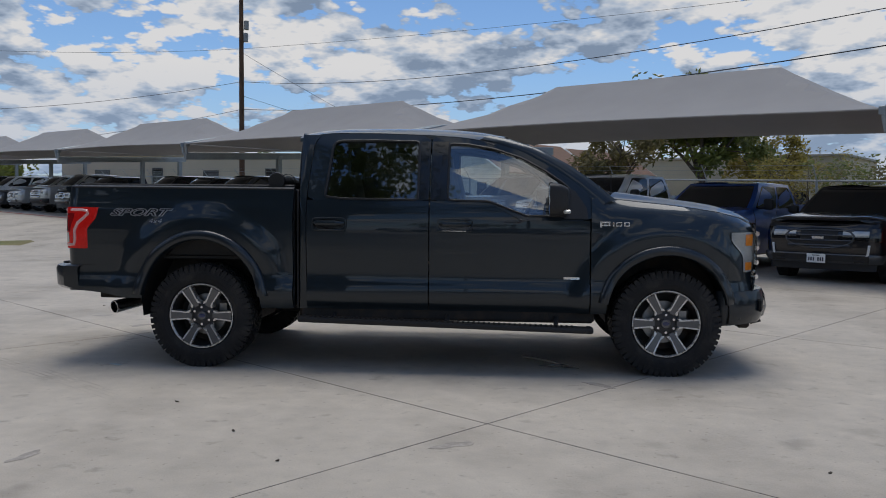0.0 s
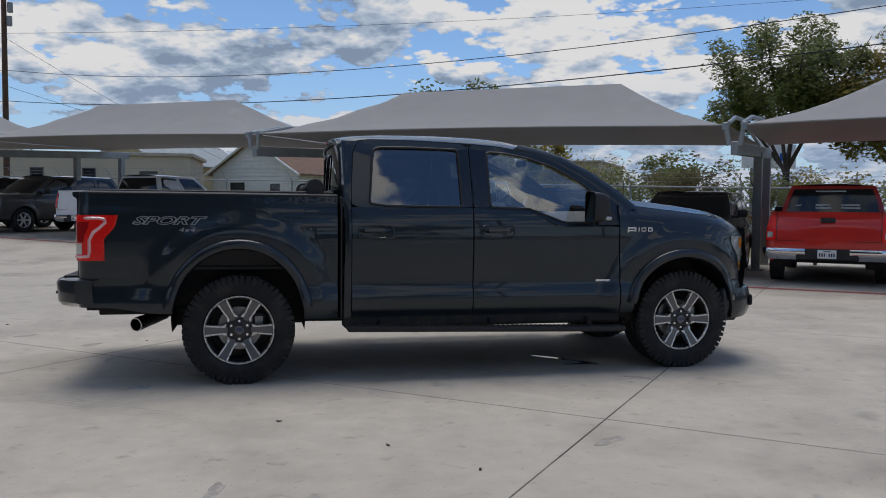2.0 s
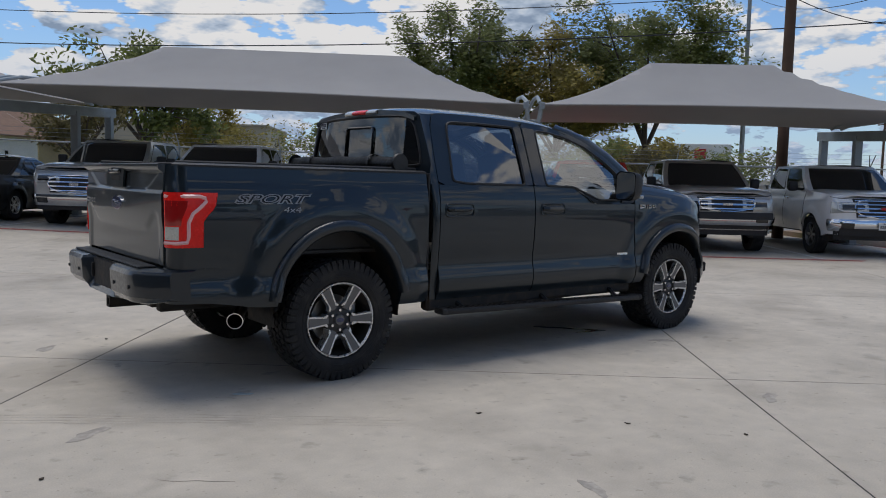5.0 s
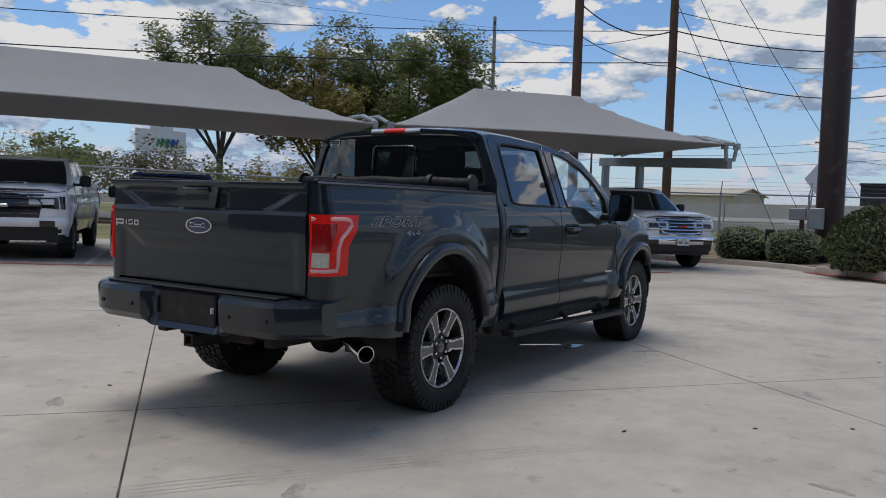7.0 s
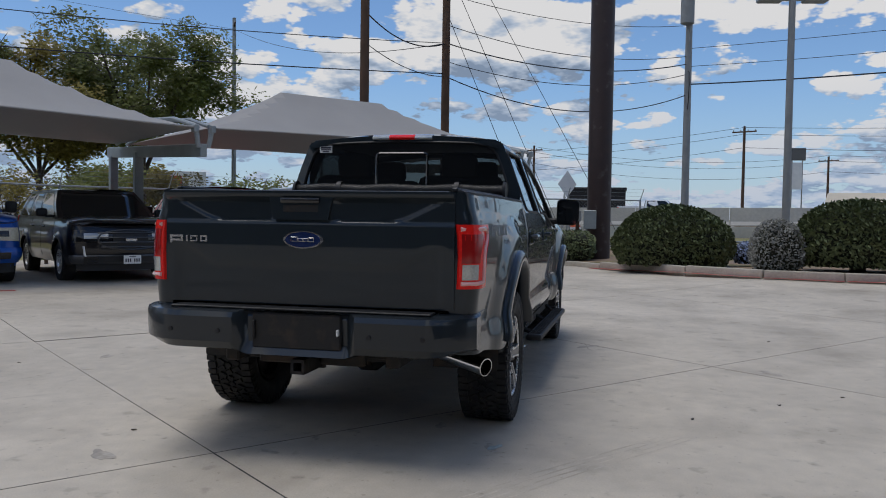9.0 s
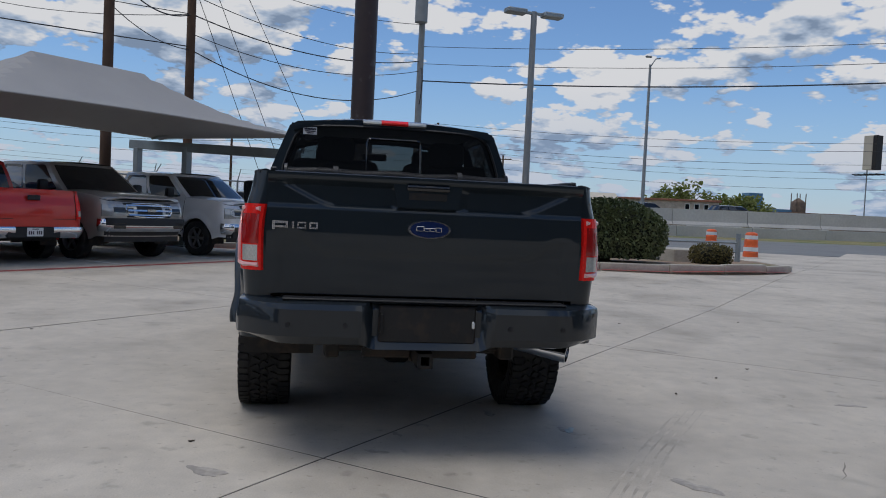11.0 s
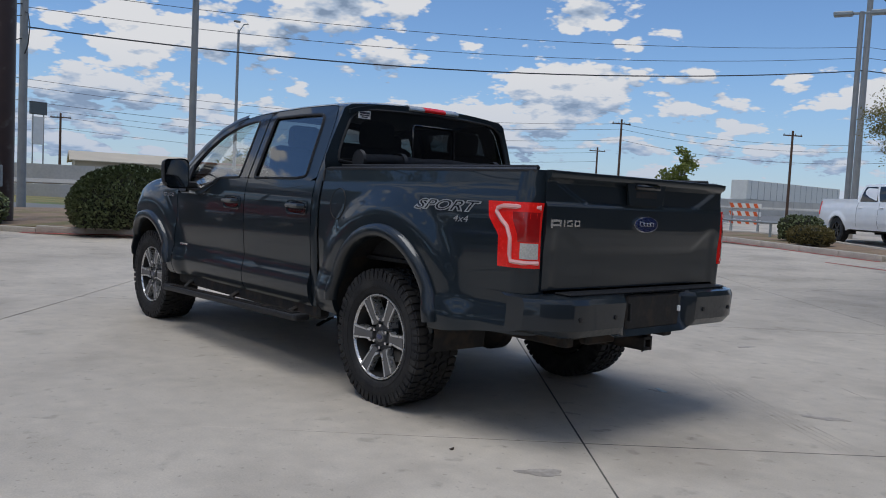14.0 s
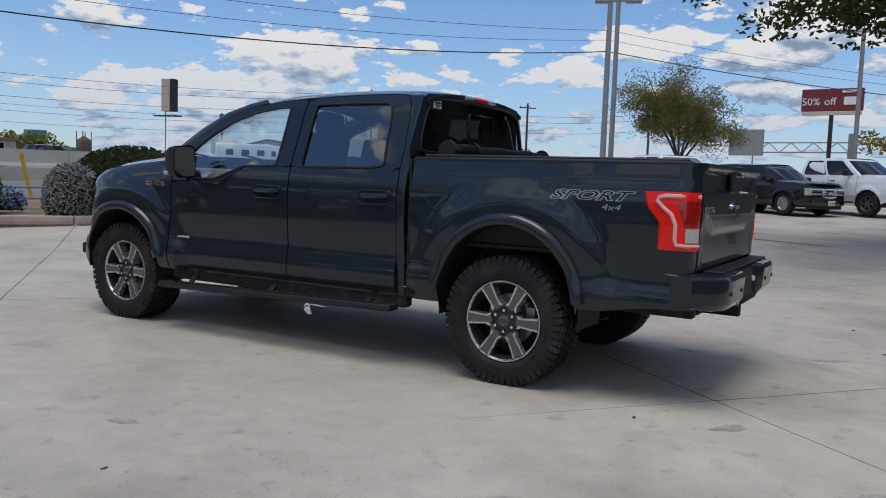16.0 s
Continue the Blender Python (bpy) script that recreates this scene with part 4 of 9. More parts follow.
        lay(words("four_by_four_decal", "4x4", 0.052, 0.001, DECAL, truck, pose(-2.20 if side < 0 else -2.49, 0, 1.165, 90, 0, 0 if side < 0 else 180), 0.2, "small decal below the word", 1.5), 0.0012)
        # headlamp
        bm = bmesh.new()
        hz = lambda t: 0.81 + 0.31 * t
        sheet(bm, lambda k, t: skin_at(2.455 - 0.115 * smooth01((t - 0.35) / 0.5) + (2.575 - 2.455 + 0.115 * smooth01((t - 0.35) / 0.5)) * k, hz(t), side, 0.008), lin(0, 1, 8), lin(0, 1, 12))
        hl = part("headlamp", bm, CLEAR_LENS, truck, "clear headlamp with amber inserts")
        for ta, tb in ((0.04, 0.24), (0.66, 0.95)):
            bm = bmesh.new()
            sheet(bm, lambda k, t: skin_at(2.475 + 0.075 * k, hz(ta + (tb - ta) * t), side, 0.011), lin(0, 1, 4), lin(0, 1, 4))
            part("amber_insert", bm, AMBER, hl, "amber lens")
    # fuel flap on the driver's side
    bm = bmesh.new()
    rim = [(-1.30 + 0.085 * math.cos(t), 1.20 + 0.10 * math.sin(t)) for t in lin(0, 2 * math.pi, 37)]
    sheet(bm, lambda k, r: Vector((-1.30 + (rim[k][0] + 1.30) * r, half_width(-1.30 + (rim[k][0] + 1.30) * r, 1.20 + (rim[k][1] - 1.20) * r) + 0.0025, 1.20 + (rim[k][1] - 1.20) * r)), range(37), lin(0.02, 1, 6))
    ff = part("fuel_flap", bm, PAINT, truck, "round fuel flap")
    bm = bmesh.new()
    tube(bm, [Vector((a, half_width(a, b) + 0.001, b)) for a, b in rim], 0.0038, 6, caps=False)
    part("flap_gap", bm, CHASSIS, ff, "dark gap round the flap")

    # roof
    bm = bmesh.new()
    RC = [(-1.09, 1.912), (-1.0, 1.940), (-0.7, 1.962), (-0.2, 1.968), (0.2, 1.955), (0.45, 1.930), (0.60, 1.900)]
    RE = [(-1.06, 1.845), (-0.95, 1.872), (-0.84, 1.892), (-0.45, 1.892), (0.0, 1.876), (0.25, 1.858), (0.50, 1.823), (0.62, 1.79)]

    def roof(x, t):
        yr = upper(x, curve(RE, x)) + 0.001
        y = (2 * t - 1)
        ze = soft(RE, x, 0.05)
        z = ze + (soft(RC, x, 0.06) - ze) * (1 - abs(y) ** 3.2)
        xx = x + (0.10 * (1 - y * y) - 0.10) * smooth01((x - 0.3) / 0.3)
        return Vector((xx, y * yr, z))

    sheet(bm, roof, lin(-1.075, 0.62, 26), [0.5 - 0.5 * math.cos(math.pi * t) for t in lin(0, 1, 33)])
    thicken(bm, (0, 0, -0.03))
    part("roof", bm, PAINT, truck, "dark slate cab roof")
    # cab back: corner posts, panel, rear glass with its slider, stop lamp
    RG = [(0.70, 1.875), (0.84, 1.50)]

    def back(y, z, out=0.0):
        return Vector((-1.105 + 0.030 * (z - 1.45) / 0.45 + 0.055 * (abs(y) / 0.85) ** 4 - out, y, z))

    bm = bmesh.new()
    outer = [(-0.90, 1.42), (-0.905, 1.50), (-0.85, 1.65), (-0.755, 1.885), (-0.4, 1.912), (0, 1.918), (0.4, 1.912), (0.755, 1.885), (0.85, 1.65), (0.905, 1.50), (0.90, 1.42), (0, 1.42)]
    inner = [(-0.80, 1.475), (-0.815, 1.52), (-0.775, 1.66), (-0.695, 1.850), (-0.4, 1.868), (0, 1.872), (0.4, 1.868), (0.695, 1.850), (0.775, 1.66), (0.815, 1.52), (0.80, 1.475), (0, 1.475)]
    o, i = split_loop(outer), round_loop(inner, 2)
    ov, iv = [bm.verts.new(back(*p)) for p in o], [bm.verts.new(back(*p)) for p in i]
    for k in range(len(o)):
        j = (k + 1) % len(o)
        bm.faces.new((ov[k], ov[j], iv[j], iv[k]))
    part("cab_back", bm, PAINT, truck, angle=30)
    bm = bmesh.new()
    bm.faces.new([bm.verts.new(back(a * 1.01, b, -0.006)) for a, b in i])
    bmesh.ops.triangulate(bm, faces=bm.faces)
    rg = part("rear_window", bm, GLASS_REAR, truck, "dark tinted rear window")
    rg.visible_shadow = False
    bm = bmesh.new()
    fr = [back(a, b, 0.004) for a, b in fillet_loop([(-0.20, 1.45), (-0.20, 1.785), (0.20, 1.785), (0.20, 1.45)], 0.03)]
    tube(bm, fr + fr[:1], 0.009, 5, caps=False)
    part("slider_frame", bm, GLOSSBLACK, rg, "black sliding pane frame")
    bm = bmesh.new()
    bnd = [back(a, b, 0.002) for a, b in i]
    tube(bm, bnd + bnd[:1], 0.010, 5, caps=False)
    part("glass_seal", bm, BLACK, rg)
    bm = bmesh.new()
    box(bm, (0.006, 0.10, 0.055), (0, 0, 0))
    st = part("price_sticker", bm, WHITE_PLASTIC, rg, "small white sticker")
    st.matrix_basis = Matrix.Translation(back(0.62, 1.82, 0.004))
    bm = bmesh.new()
    for k, (w, z) in enumerate(((0.085, 0.012), (0.08, -0.004), (0.05, -0.017))):
        box(bm, (0.003, w, 0.008 if k else 0.014), (-0.004, 0, z))
    sb = part("sticker_print", bm, INK, rg, smooth=False)
    sb.matrix_basis = st.matrix_basis
    bm = bmesh.new()
    sheet(bm, lambda y, t: Vector((-1.090 + 0.03 * abs(y) - 0.022 * math.sin(math.pi * t) + 0.03 * t, y, 1.888 + 0.042 * t)), lin(-0.235, 0.235, 15), lin(0, 1, 5))
    thicken(bm, (0.03, 0, 0))
    sl = part("high_stop_lamp", bm, CLEAR_LENS, truck, "high stop lamp, red centre and clear ends")
    bm = bmesh.new()
    sheet(bm, lambda y, t: Vector((-1.095 + 0.03 * abs(y) - 0.022 * math.sin(math.pi * t) + 0.03 * t, y, 1.889 + 0.040 * t)), lin(-0.10, 0.10, 9), lin(0, 1, 5))
    part("red_lens", bm, RED_LENS, sl, "red lens")
    for side in (-1, 1):
        # rear cab corner between door and back
        bm = bmesh.new()
        edge_d = [(-0.978, 0.48), (-0.978, 0.75), (-0.978, 1.0), (-0.978, 1.2), (-0.978, 1.345), (-0.972, 1.55), (-0.951, 1.79), (-0.925, 1.845), (-0.90, 1.875)]
        edge_b = [(0.48, 0.925), (0.75, 0.93), (1.0, 0.94), (1.2, 0.935), (1.345, 0.915), (1.55, 0.885), (1.79, 0.79), (1.845, 0.765), (1.875, 0.750)]

        def corner(t, k):
            (xa, z), (zb, yb) = edge_d[int(k)], edge_b[int(k)]
            ya = half_width(xa, z) if z <= 1.345 else upper(xa, z)
            b = back(yb, max(z, 1.36))
            a = t * math.pi / 2
            return Vector((xa + (b.x - xa) * math.sin(a), side * (yb + (ya - yb) * math.cos(a)), z))

        sheet(bm, corner, lin(0, 1, 8), range(9))
        part("cab_corner", bm, PAINT, truck, "dark slate cab corner", angle=50)
        # front pillar between door and windscreen
        bm = bmesh.new()
        pa = [(0.40, 1.845), (0.55, 1.812), (0.76, 1.742), (1.0, 1.61), (1.17, 1.49), (1.31, 1.37), (1.36, 1.33)]

        def pillar(k, t):
            x, z = pa[int(k)]
            q = (k / 6) ** 0.9
            tuck = 0.0 if t >= 0 else 0.015
            return Vector((x + 0.085 * t + 0.02 * q * t, side * (upper(x, z) + 0.002 - tuck - (0.055 - 0.02 * q) * max(t, 0)), z + 0.030 * t + 0.012 * math.sin(math.pi * max(t, 0))))

        sheet(bm, pillar, range(7), [-0.6, 0, 0.25, 0.5, 0.75, 1.0])
        part("front_pillar", bm, PAINT, truck, "dark slate windscreen pillar", angle=50)
    bm = bmesh.new()
    box(bm, (0.03, 1.80, 0.95), (-1.095, 0, 0.955), 0.01)
    part("bed_headboard", bm, BLACK, truck)
    bm = bmesh.new()
    box(bm, (1.86, 1.66, 0.03), (-2.02, 0, 0.87), 0.005)
    part("bed_floor", bm, BLACK, truck, "black bed floor")
    bm = bmesh.new()
    box(bm, (0.02, 1.84, 0.95), (-1.052, 0, 0.95), 0.005)
    part("cab_back_panel", bm, BLACK, truck)
    # windscreen, cowl, hood
    bm = bmesh.new()

    def shield(a, t):
        y = 2 * a - 1
        p, q = Vector((0.575 - 0.10 * y * y + 0.06, y * 0.665, 1.895 - 0.075 * y * y)), Vector((1.60 - 0.22 * y * y, y * 0.815, 1.365))
        r = p.lerp(q, t)
        r.z += 0.035 * math.sin(math.pi * t)
        return r

    sheet(bm, shield, lin(0, 1, 17), lin(0, 1, 9))
    ws = part("windscreen", bm, GLASS_SHIELD, truck, "curved windscreen")
    ws.visible_shadow = False
    bm = bmesh.new()
    sheet(bm, lambda a, t: Vector((1.60 - 0.22 * (2 * a - 1) ** 2 + 0.11 * t - 0.03, (2 * a - 1) * (0.83 + 0.02 * t), 1.352 + 0.012 * t)), lin(0, 1, 17), lin(0, 1, 4))
    part("cowl", bm, BLACK, truck, "black plastic cowl")
    for y in (-0.55, 0.12):
        bm = bmesh.new()
        tube(bm, [(1.56, y, 1.375), (1.50, y + 0.22, 1.425), (1.45, y + 0.52, 1.452)], 0.008, 5)
        part("wiper", bm, BLACK, truck, "black wiper")
    bm = bmesh.new()

    def hood(x, t):
        y = 2 * t - 1
        yy = half_width(x, fender_top(x)) - 0.02
        z = fender_top(x) + 0.006 + 0.045 * (1 - y ** 4) * (1 - 0.5 * smooth01((x - 2.1) / 0.5)) + 0.018 * smooth01((abs(y) - 0.62) / 0.1) * smooth01((0.92 - abs(y)) / 0.15)
        return Vector((x + 0.19 * (1 - y * y) * smooth01((x - 1.38) / 0.3 if x > 1.38 else 0) * 0.35 + 0.20 * (1 - y * y) * (1 - smooth01((x - 1.38) / 0.5)), y * yy, z))

    sheet(bm, hood, lin(1.385, 2.56, 24), lin(0, 1, 31))
    thicken(bm, (0, 0, -0.03))
    part("hood", bm, PAINT, truck, "dark slate hood")
    # nose: fascia, grille, bumper
    bm = bmesh.new()
    sheet(bm, lambda y, t: Vector((2.56 + 0.09 * (1 - (y / 0.74) ** 2) ** 1.0 + 0.02 * math.sin(math.pi * t), y, 0.66 + 0.53 * t)), lin(-0.735, 0.735, 21), lin(0, 1, 9))
    fa = part("nose", bm, PAINT, truck, "dark slate nose")
    bm = bmesh.new()
    for k in range(4):
        tube(bm, [(2.585 + 0.09 * (1 - (y / 0.74) ** 2), y, 0.76 + 0.115 * k) for y in lin(-0.62, 0.62, 13)], 0.022, 6)
    part("grille_bar", bm, CHROME, fa, "bright grille bars")
    bm = bmesh.new()
    prof = [(0.0, 0.0), (0.055, 0.02), (0.075, 0.09), (0.055, 0.19), (0.03, 0.24), (-0.06, 0.24)]

    def bump(y, k):
        out, up = prof[int(k)]
        q = abs(y) / 0.93
        return Vector((2.60 + 0.06 * (1 - q ** 2) - 1.02 * max(0, q - 0.66) ** 1.2 + out, y, 0.43 + up * (1.05 - 0.08 * q)))

    sheet(bm, bump, lin(-0.895, 0.895, 31), range(6))
    thicken(bm, (-0.10, 0, 0.0))
    fb = part("front_bumper", bm, PAINT_FLAT, truck, "dark painted front bumper")
    for sd in (-1, 1):
        bm = bmesh.new()
        ends = [(2.265, 0.910), (2.34, 0.912), (2.43, 0.882), (2.52, 0.83), (2.60, 0.755), (2.655, 0.65), (2.67, 0.52)]
        sheet(bm, lambda i, t: Vector((ends[int(i)][0] + 0.022 * math.sin(math.pi * t) * (0.3 + 0.1 * i) - 0.03 * max(0, 0.25 - t), sd * (ends[int(i)][1] + 0.014 * math.sin(math.pi * t) - 0.05 * max(0, 0.25 - t)), 0.395 + 0.03 * (i / 6) + (0.27 - 0.03 * (i / 6)) * t)), range(7), lin(0, 1, 8))
        thicken(bm, (-0.03, -sd * 0.03, 0))
        part("bumper_end", bm, PAINT_FLAT, fb, "bumper end wrapping to the wheel opening", angle=50)
    bm = bmesh.new()
    box(bm, (0.10, 1.3, 0.08), (2.52, 0, 0.385), 0.02)
    for y in (-0.48, 0.48):
        tube(bm, [(2.50, y, 0.42), (2.68, y, 0.42), (2.70, y, 0.39), (2.62, y, 0.37)], 0.014, 6)
    part("tow_hook", bm, CHASSIS, fb, "black air dam and tow hooks")
    for sd in (-1, 1):
        bm = bmesh.new()
        box(bm, (0.03, 0.16, 0.10), (2.60, sd * 0.74, 0.55), 0.02, m=None)
        part("fog_lamp", bm, CHASSIS, fb, "dark fog lamp recess")

    # tailgate
    def gate(y, z, out=0.0):
        """The stamped outer face: spoiler lip, upper wedge recess, crease, lower scallop."""
        w = abs(y)
        x = -2.985 - 0.012 * (1 - (y / 0.83) ** 2)
        x -= 0.030 * smooth01((z - 1.385) / 0.03)
        wedge = smooth01((z - 1.275 - 0.115 * smooth01((w - 0.48) / 0.34)) / 0.012) * smooth01((1.392 - z) / 0.016)
        x += 0.011 * wedge * smooth01((w - 0.165) / 0.02) * smooth01((0.800 - w) / 0.05)
        x -= 0.010 * smooth01((1.277 - z) / 0.015) * smooth01((z - 1.02) / 0.12)
        scal = smooth01((1.06 + 0.0 - z + 0.10 * smooth01((w - 0.50) / 0.22)) / 0.05)
        x += 0.010 * scal * smooth01((0.78 - w) / 0.06)
        return Vector((x - out, y, z))

    bm = bmesh.new()
    sheet(bm, gate, lin(-0.822, 0.822, 84), lin(0.825, 1.438, 62))
    thicken(bm, (0.045, 0, 0))
    tg = part("tailgate", bm, PAINT, truck, "dark slate stamped tailgate", angle=40)
    bm = bmesh.new()
    sheet(bm, lambda y, t: Vector((-3.016 + 0.09 * t, y, 1.438 + 0.006 * math.sin(math.pi * t))), lin(-0.79, 0.79, 9), lin(0, 1, 4))
    thicken(bm, (0, 0, -0.02))
    part("tailgate_cap", bm, BLACK, tg, "black top cap")
    bm = bmesh.new()
    plate(bm, [(-0.155, 1.285), (0.155, 1.285), (0.185, 1.425), (-0.185, 1.425)], lambda a, b, h: gate(0, 1.34, h + 0.006) + Vector((0, a + 0.015, b - 1.34)), 0.014)
    hb = part("handle_bezel", bm, PAINT, tg, "handle bezel", smooth=False)
    bm = bmesh.new()
    box(bm, (0.03, 0.225, 0.032), (-3.02, 0.015, 1.388), 0.01, seg=2)
    part("tailgate_handle", bm, GLOSSBLACK, hb, "black pull handle")
    bm = bmesh.new()
    box(bm, (0.012, 0.205, 0.042), (-3.012, 0.015, 1.345), 0.004)
    part("handle_cup", bm, CHASSIS, hb, "dark hand recess")
    for sc, dep, mt, nm, lab in ((1.0, 0.010, CHROME, "emblem_ring", "chrome oval ring"), (0.88, 0.013, OVAL_BLUE, "emblem_oval", "blue oval")):
        bm = bmesh.new()
        plate(bm, [(0.113 * sc * math.cos(t), 1.178 + 0.047 * sc * math.sin(t)) for t in lin(0, 2 * math.pi, 49)[:-1]], lambda a, b, h: gate(0, 1.178, h) + Vector((0, a, b - 1.178)), dep)
        part(nm, bm, mt, tg, lab, smooth=False)
    bm = bmesh.new()
    for a, b, c, d in ((-0.066, -0.008, -0.030, 0.014), (-0.026, -0.008, 0.000, 0.005), (0.004, -0.008, 0.030, 0.006), (0.034, -0.010, 0.062, 0.010)):
        tube(bm, [gate(0, 1.178, 0.0145) + Vector((0, -q, z)) for q, z in ((a, b), (c, b), (c, d), (a, d), (a, b))], 0.0028, 4)
    part("emblem_script", bm, BADGE, tg, "pale script drawn as plain loops")
    badge_bars(tg, "tailgate_badge", lambda a, b, h: gate(0.665, 1.17, h) + Vector((0, 0.13 - a, b)))

    # rear bumper: two ends and a notched middle
    def rear_bump(y, k):
        w = abs(y)
        notch = smooth01((0.345 - w) / 0.075)
        prof = [(-2.86, 0.590), (-3.06, 0.578), (-3.125, 0.592), (-3.155, 0.632), (-3.165, 0.765), (-3.150, 0.792), (-3.110, 0.803), (-2.96, 0.806)]
        x, z = prof[int(k)]
        x += 0.17 * max(0.0, (w - 0.62) / 0.32) ** 2.6
        if 3 <= k <= 5:
            x += 0.075 * notch
        if k in (1, 2):
            z -= 0.022 * notch - 0.03 * smooth01((w - 0.70) / 0.2)
        return Vector((x, y * (1.0 - (0.0 if k < 6 else 0.012)), z))

    bm = bmesh.new()
    sheet(bm, rear_bump, [*lin(-0.945, -0.42, 18), *lin(-0.40, 0.40, 41), *lin(0.42, 0.945, 18)], range(8))
    thicken(bm, lambda co: (0.05, 0, 0) if abs(co.y) < 0.9 else (0.12, 0, 0))
    rb = part("rear_bumper", bm, PAINT_FLAT, truck, "dark painted step bumper", angle=32)
    bm = bmesh.new()
    box(bm, (0.11, 1.46, 0.012), (-3.05, 0, 0.810), 0.004)
    part("step_pad", bm, BLACK, rb, "black plastic step pad")
    bm = bmesh.new()
    box(bm, (0.02, 0.50, 0.19), (-3.094, 0.0, 0.695), 0.012)
    part("plate_recess", bm, CHASSIS, rb, "empty black plate recess")
    # black block at one end of the recess, small white sticker at the other
    for y, mt in ((0.235, BLACK), (-0.235, WHITE_PLASTIC)):
        bm = bmesh.new()
        box(bm, (0.03, 0.012, 0.035 if y < 0 else 0.10), (-3.108, y, 0.70), 0.004)
        part("plate_lamp", bm, mt, rb)
    for y in (-0.70, -0.42, 0.42, 0.70):
        bm = bmesh.new()
        rod(bm, (-3.10, y, 0.69), (-3.1665 + 0.17 * max(0, (abs(y) - 0.62) / 0.32) ** 2.6, y, 0.69), 0.012, seg=14)
        part("parking_sensor", bm, BLACK, rb)

    # underside
    bm = bmesh.new()
    for side in (-1, 1):
        box(bm, (5.3, 0.08, 0.15), (-0.25, side * 0.47, 0.56), 0.01)
    for x in (-2.75, -1.1, -0.3, 0.6, 1.6):
        box(bm, (0.10, 0.94, 0.10), (x, 0, 0.55), 0.01)
    part("frame_rail", bm, CHASSIS, truck, "black ladder frame")
    bm = bmesh.new()
    rod(bm, (XR, -0.72, WHEEL_Z), (XR, 0.72, WHEEL_Z), 0.045, seg=14)
    lathe(bm, [(0.0, -0.16), (0.09, -0.13), (0.15, -0.05), (0.15, 0.05), (0.09, 0.13), (0.0, 0.16)], 20, Matrix.Translation((XR, 0, WHEEL_Z)))
    part("rear_axle", bm, CHASSIS, truck, "rear axle with differential")
    for side in (-1, 1):
        bm = bmesh.new()
        tube(bm, [(XR - 0.62, side * 0.52, 0.56), (XR - 0.3, side * 0.52, 0.48), (XR, side * 0.52, 0.46), (XR + 0.4, side * 0.52, 0.48), (XR + 0.75, side * 0.52, 0.52)], 0.03, 6)
        part("leaf_spring", bm, CHASSIS, truck)
        bm = bmesh.new()
        rod(bm, (XR - 0.12, side * 0.60, 0.36), (XR - 0.02, side * 0.50, 0.85), 0.028, seg=10)
        part("shock_absorber", bm, STEEL, truck)
    bm = bmesh.new()
    rod(bm, (XF, -0.72, WHEEL_Z), (XF, 0.72, WHEEL_Z), 0.05, seg=12)
    box(bm, (0.9, 0.7, 0.22), (1.5, 0, 0.50), 0.05)
    box(bm, (1.2, 0.5, 0.20), (0.5, 0.1, 0.50), 0.06)
    part("drivetrain", bm, CHASSIS, truck, "dark drivetrain")
    bm = bmesh.new()
    lathe(bm, [(0.14, -0.11), (0.30, -0.12), (0.365, -0.08), (0.37, 0.08), (0.30, 0.12), (0.14, 0.11)], 40, Matrix.Translation((-2.42, 0.0, 0.60)) @ Matrix.Rotation(math.pi / 2, 4, "X"))
    part("spare_tyre", bm, RUBBER, truck, "spare tyre slung below the bed")
    bm = bmesh.new()
    tube(bm, [(-0.2, -0.35, 0.48), (-1.2, -0.40, 0.50), (-2.1, -0.50, 0.52), (-2.33, -0.56, 0.52), (-2.42, -0.67, 0.50)], 0.035, 10)
    rod(bm, (-0.9, -0.38, 0.49), (-1.35, -0.42, 0.50), 0.11, seg=16)
    ex = part("exhaust_pipe", bm, CHASSIS, truck)
    bm = bmesh.new()
    a, b = Vector((-2.40, -0.64, 0.505)), Vector((-2.57, -0.925, 0.462))
    d = (b - a).normalized()
    rod(bm, a, b, 0.045, 0.052, 22, caps=False)
    rod(bm, b, b - d * 0.10, 0.047, 0.043, 22, caps=False)
    rod(bm, b, b + d * 0.001, 0.052, 0.047, 22, caps=False)
    part("exhaust_tip", bm, CHROME, ex, "chrome exhaust tip")
    bm = bmesh.new()
    box(bm, (0.30, 0.078, 0.016), (-2.93, 0, 0.535))
    box(bm, (0.30, 0.078, 0.016), (-2.93, 0, 0.473))
    box(bm, (0.30, 0.016, 0.078), (-2.93, 0.031, 0.504))
    box(bm, (0.30, 0.016, 0.078), (-2.93, -0.031, 0.504))
    box(bm, (0.03, 0.10, 0.10), (-2.80, 0, 0.504))
    box(bm, (0.08, 1.0, 0.08), (-2.80, 0, 0.56), 0.01)
    part("tow_hitch", bm, CHASSIS, truck, "black square receiver hitch")
    bm = bmesh.new()
    for side in (-1, 1):
        box(bm, (0.06, 0.26, 0.09), (-2.86, side * 0.18, 0.53), 0.01)
    part("hitch_bracket", bm, CHASSIS, truck)

    # cabin
    bm = bmesh.new()
    box(bm, (2.3, 1.60, 0.06), (0.15, 0, 0.72), 0.01)
    part("cabin_floor", bm, TRIM_INT, truck, "dark cabin floor")
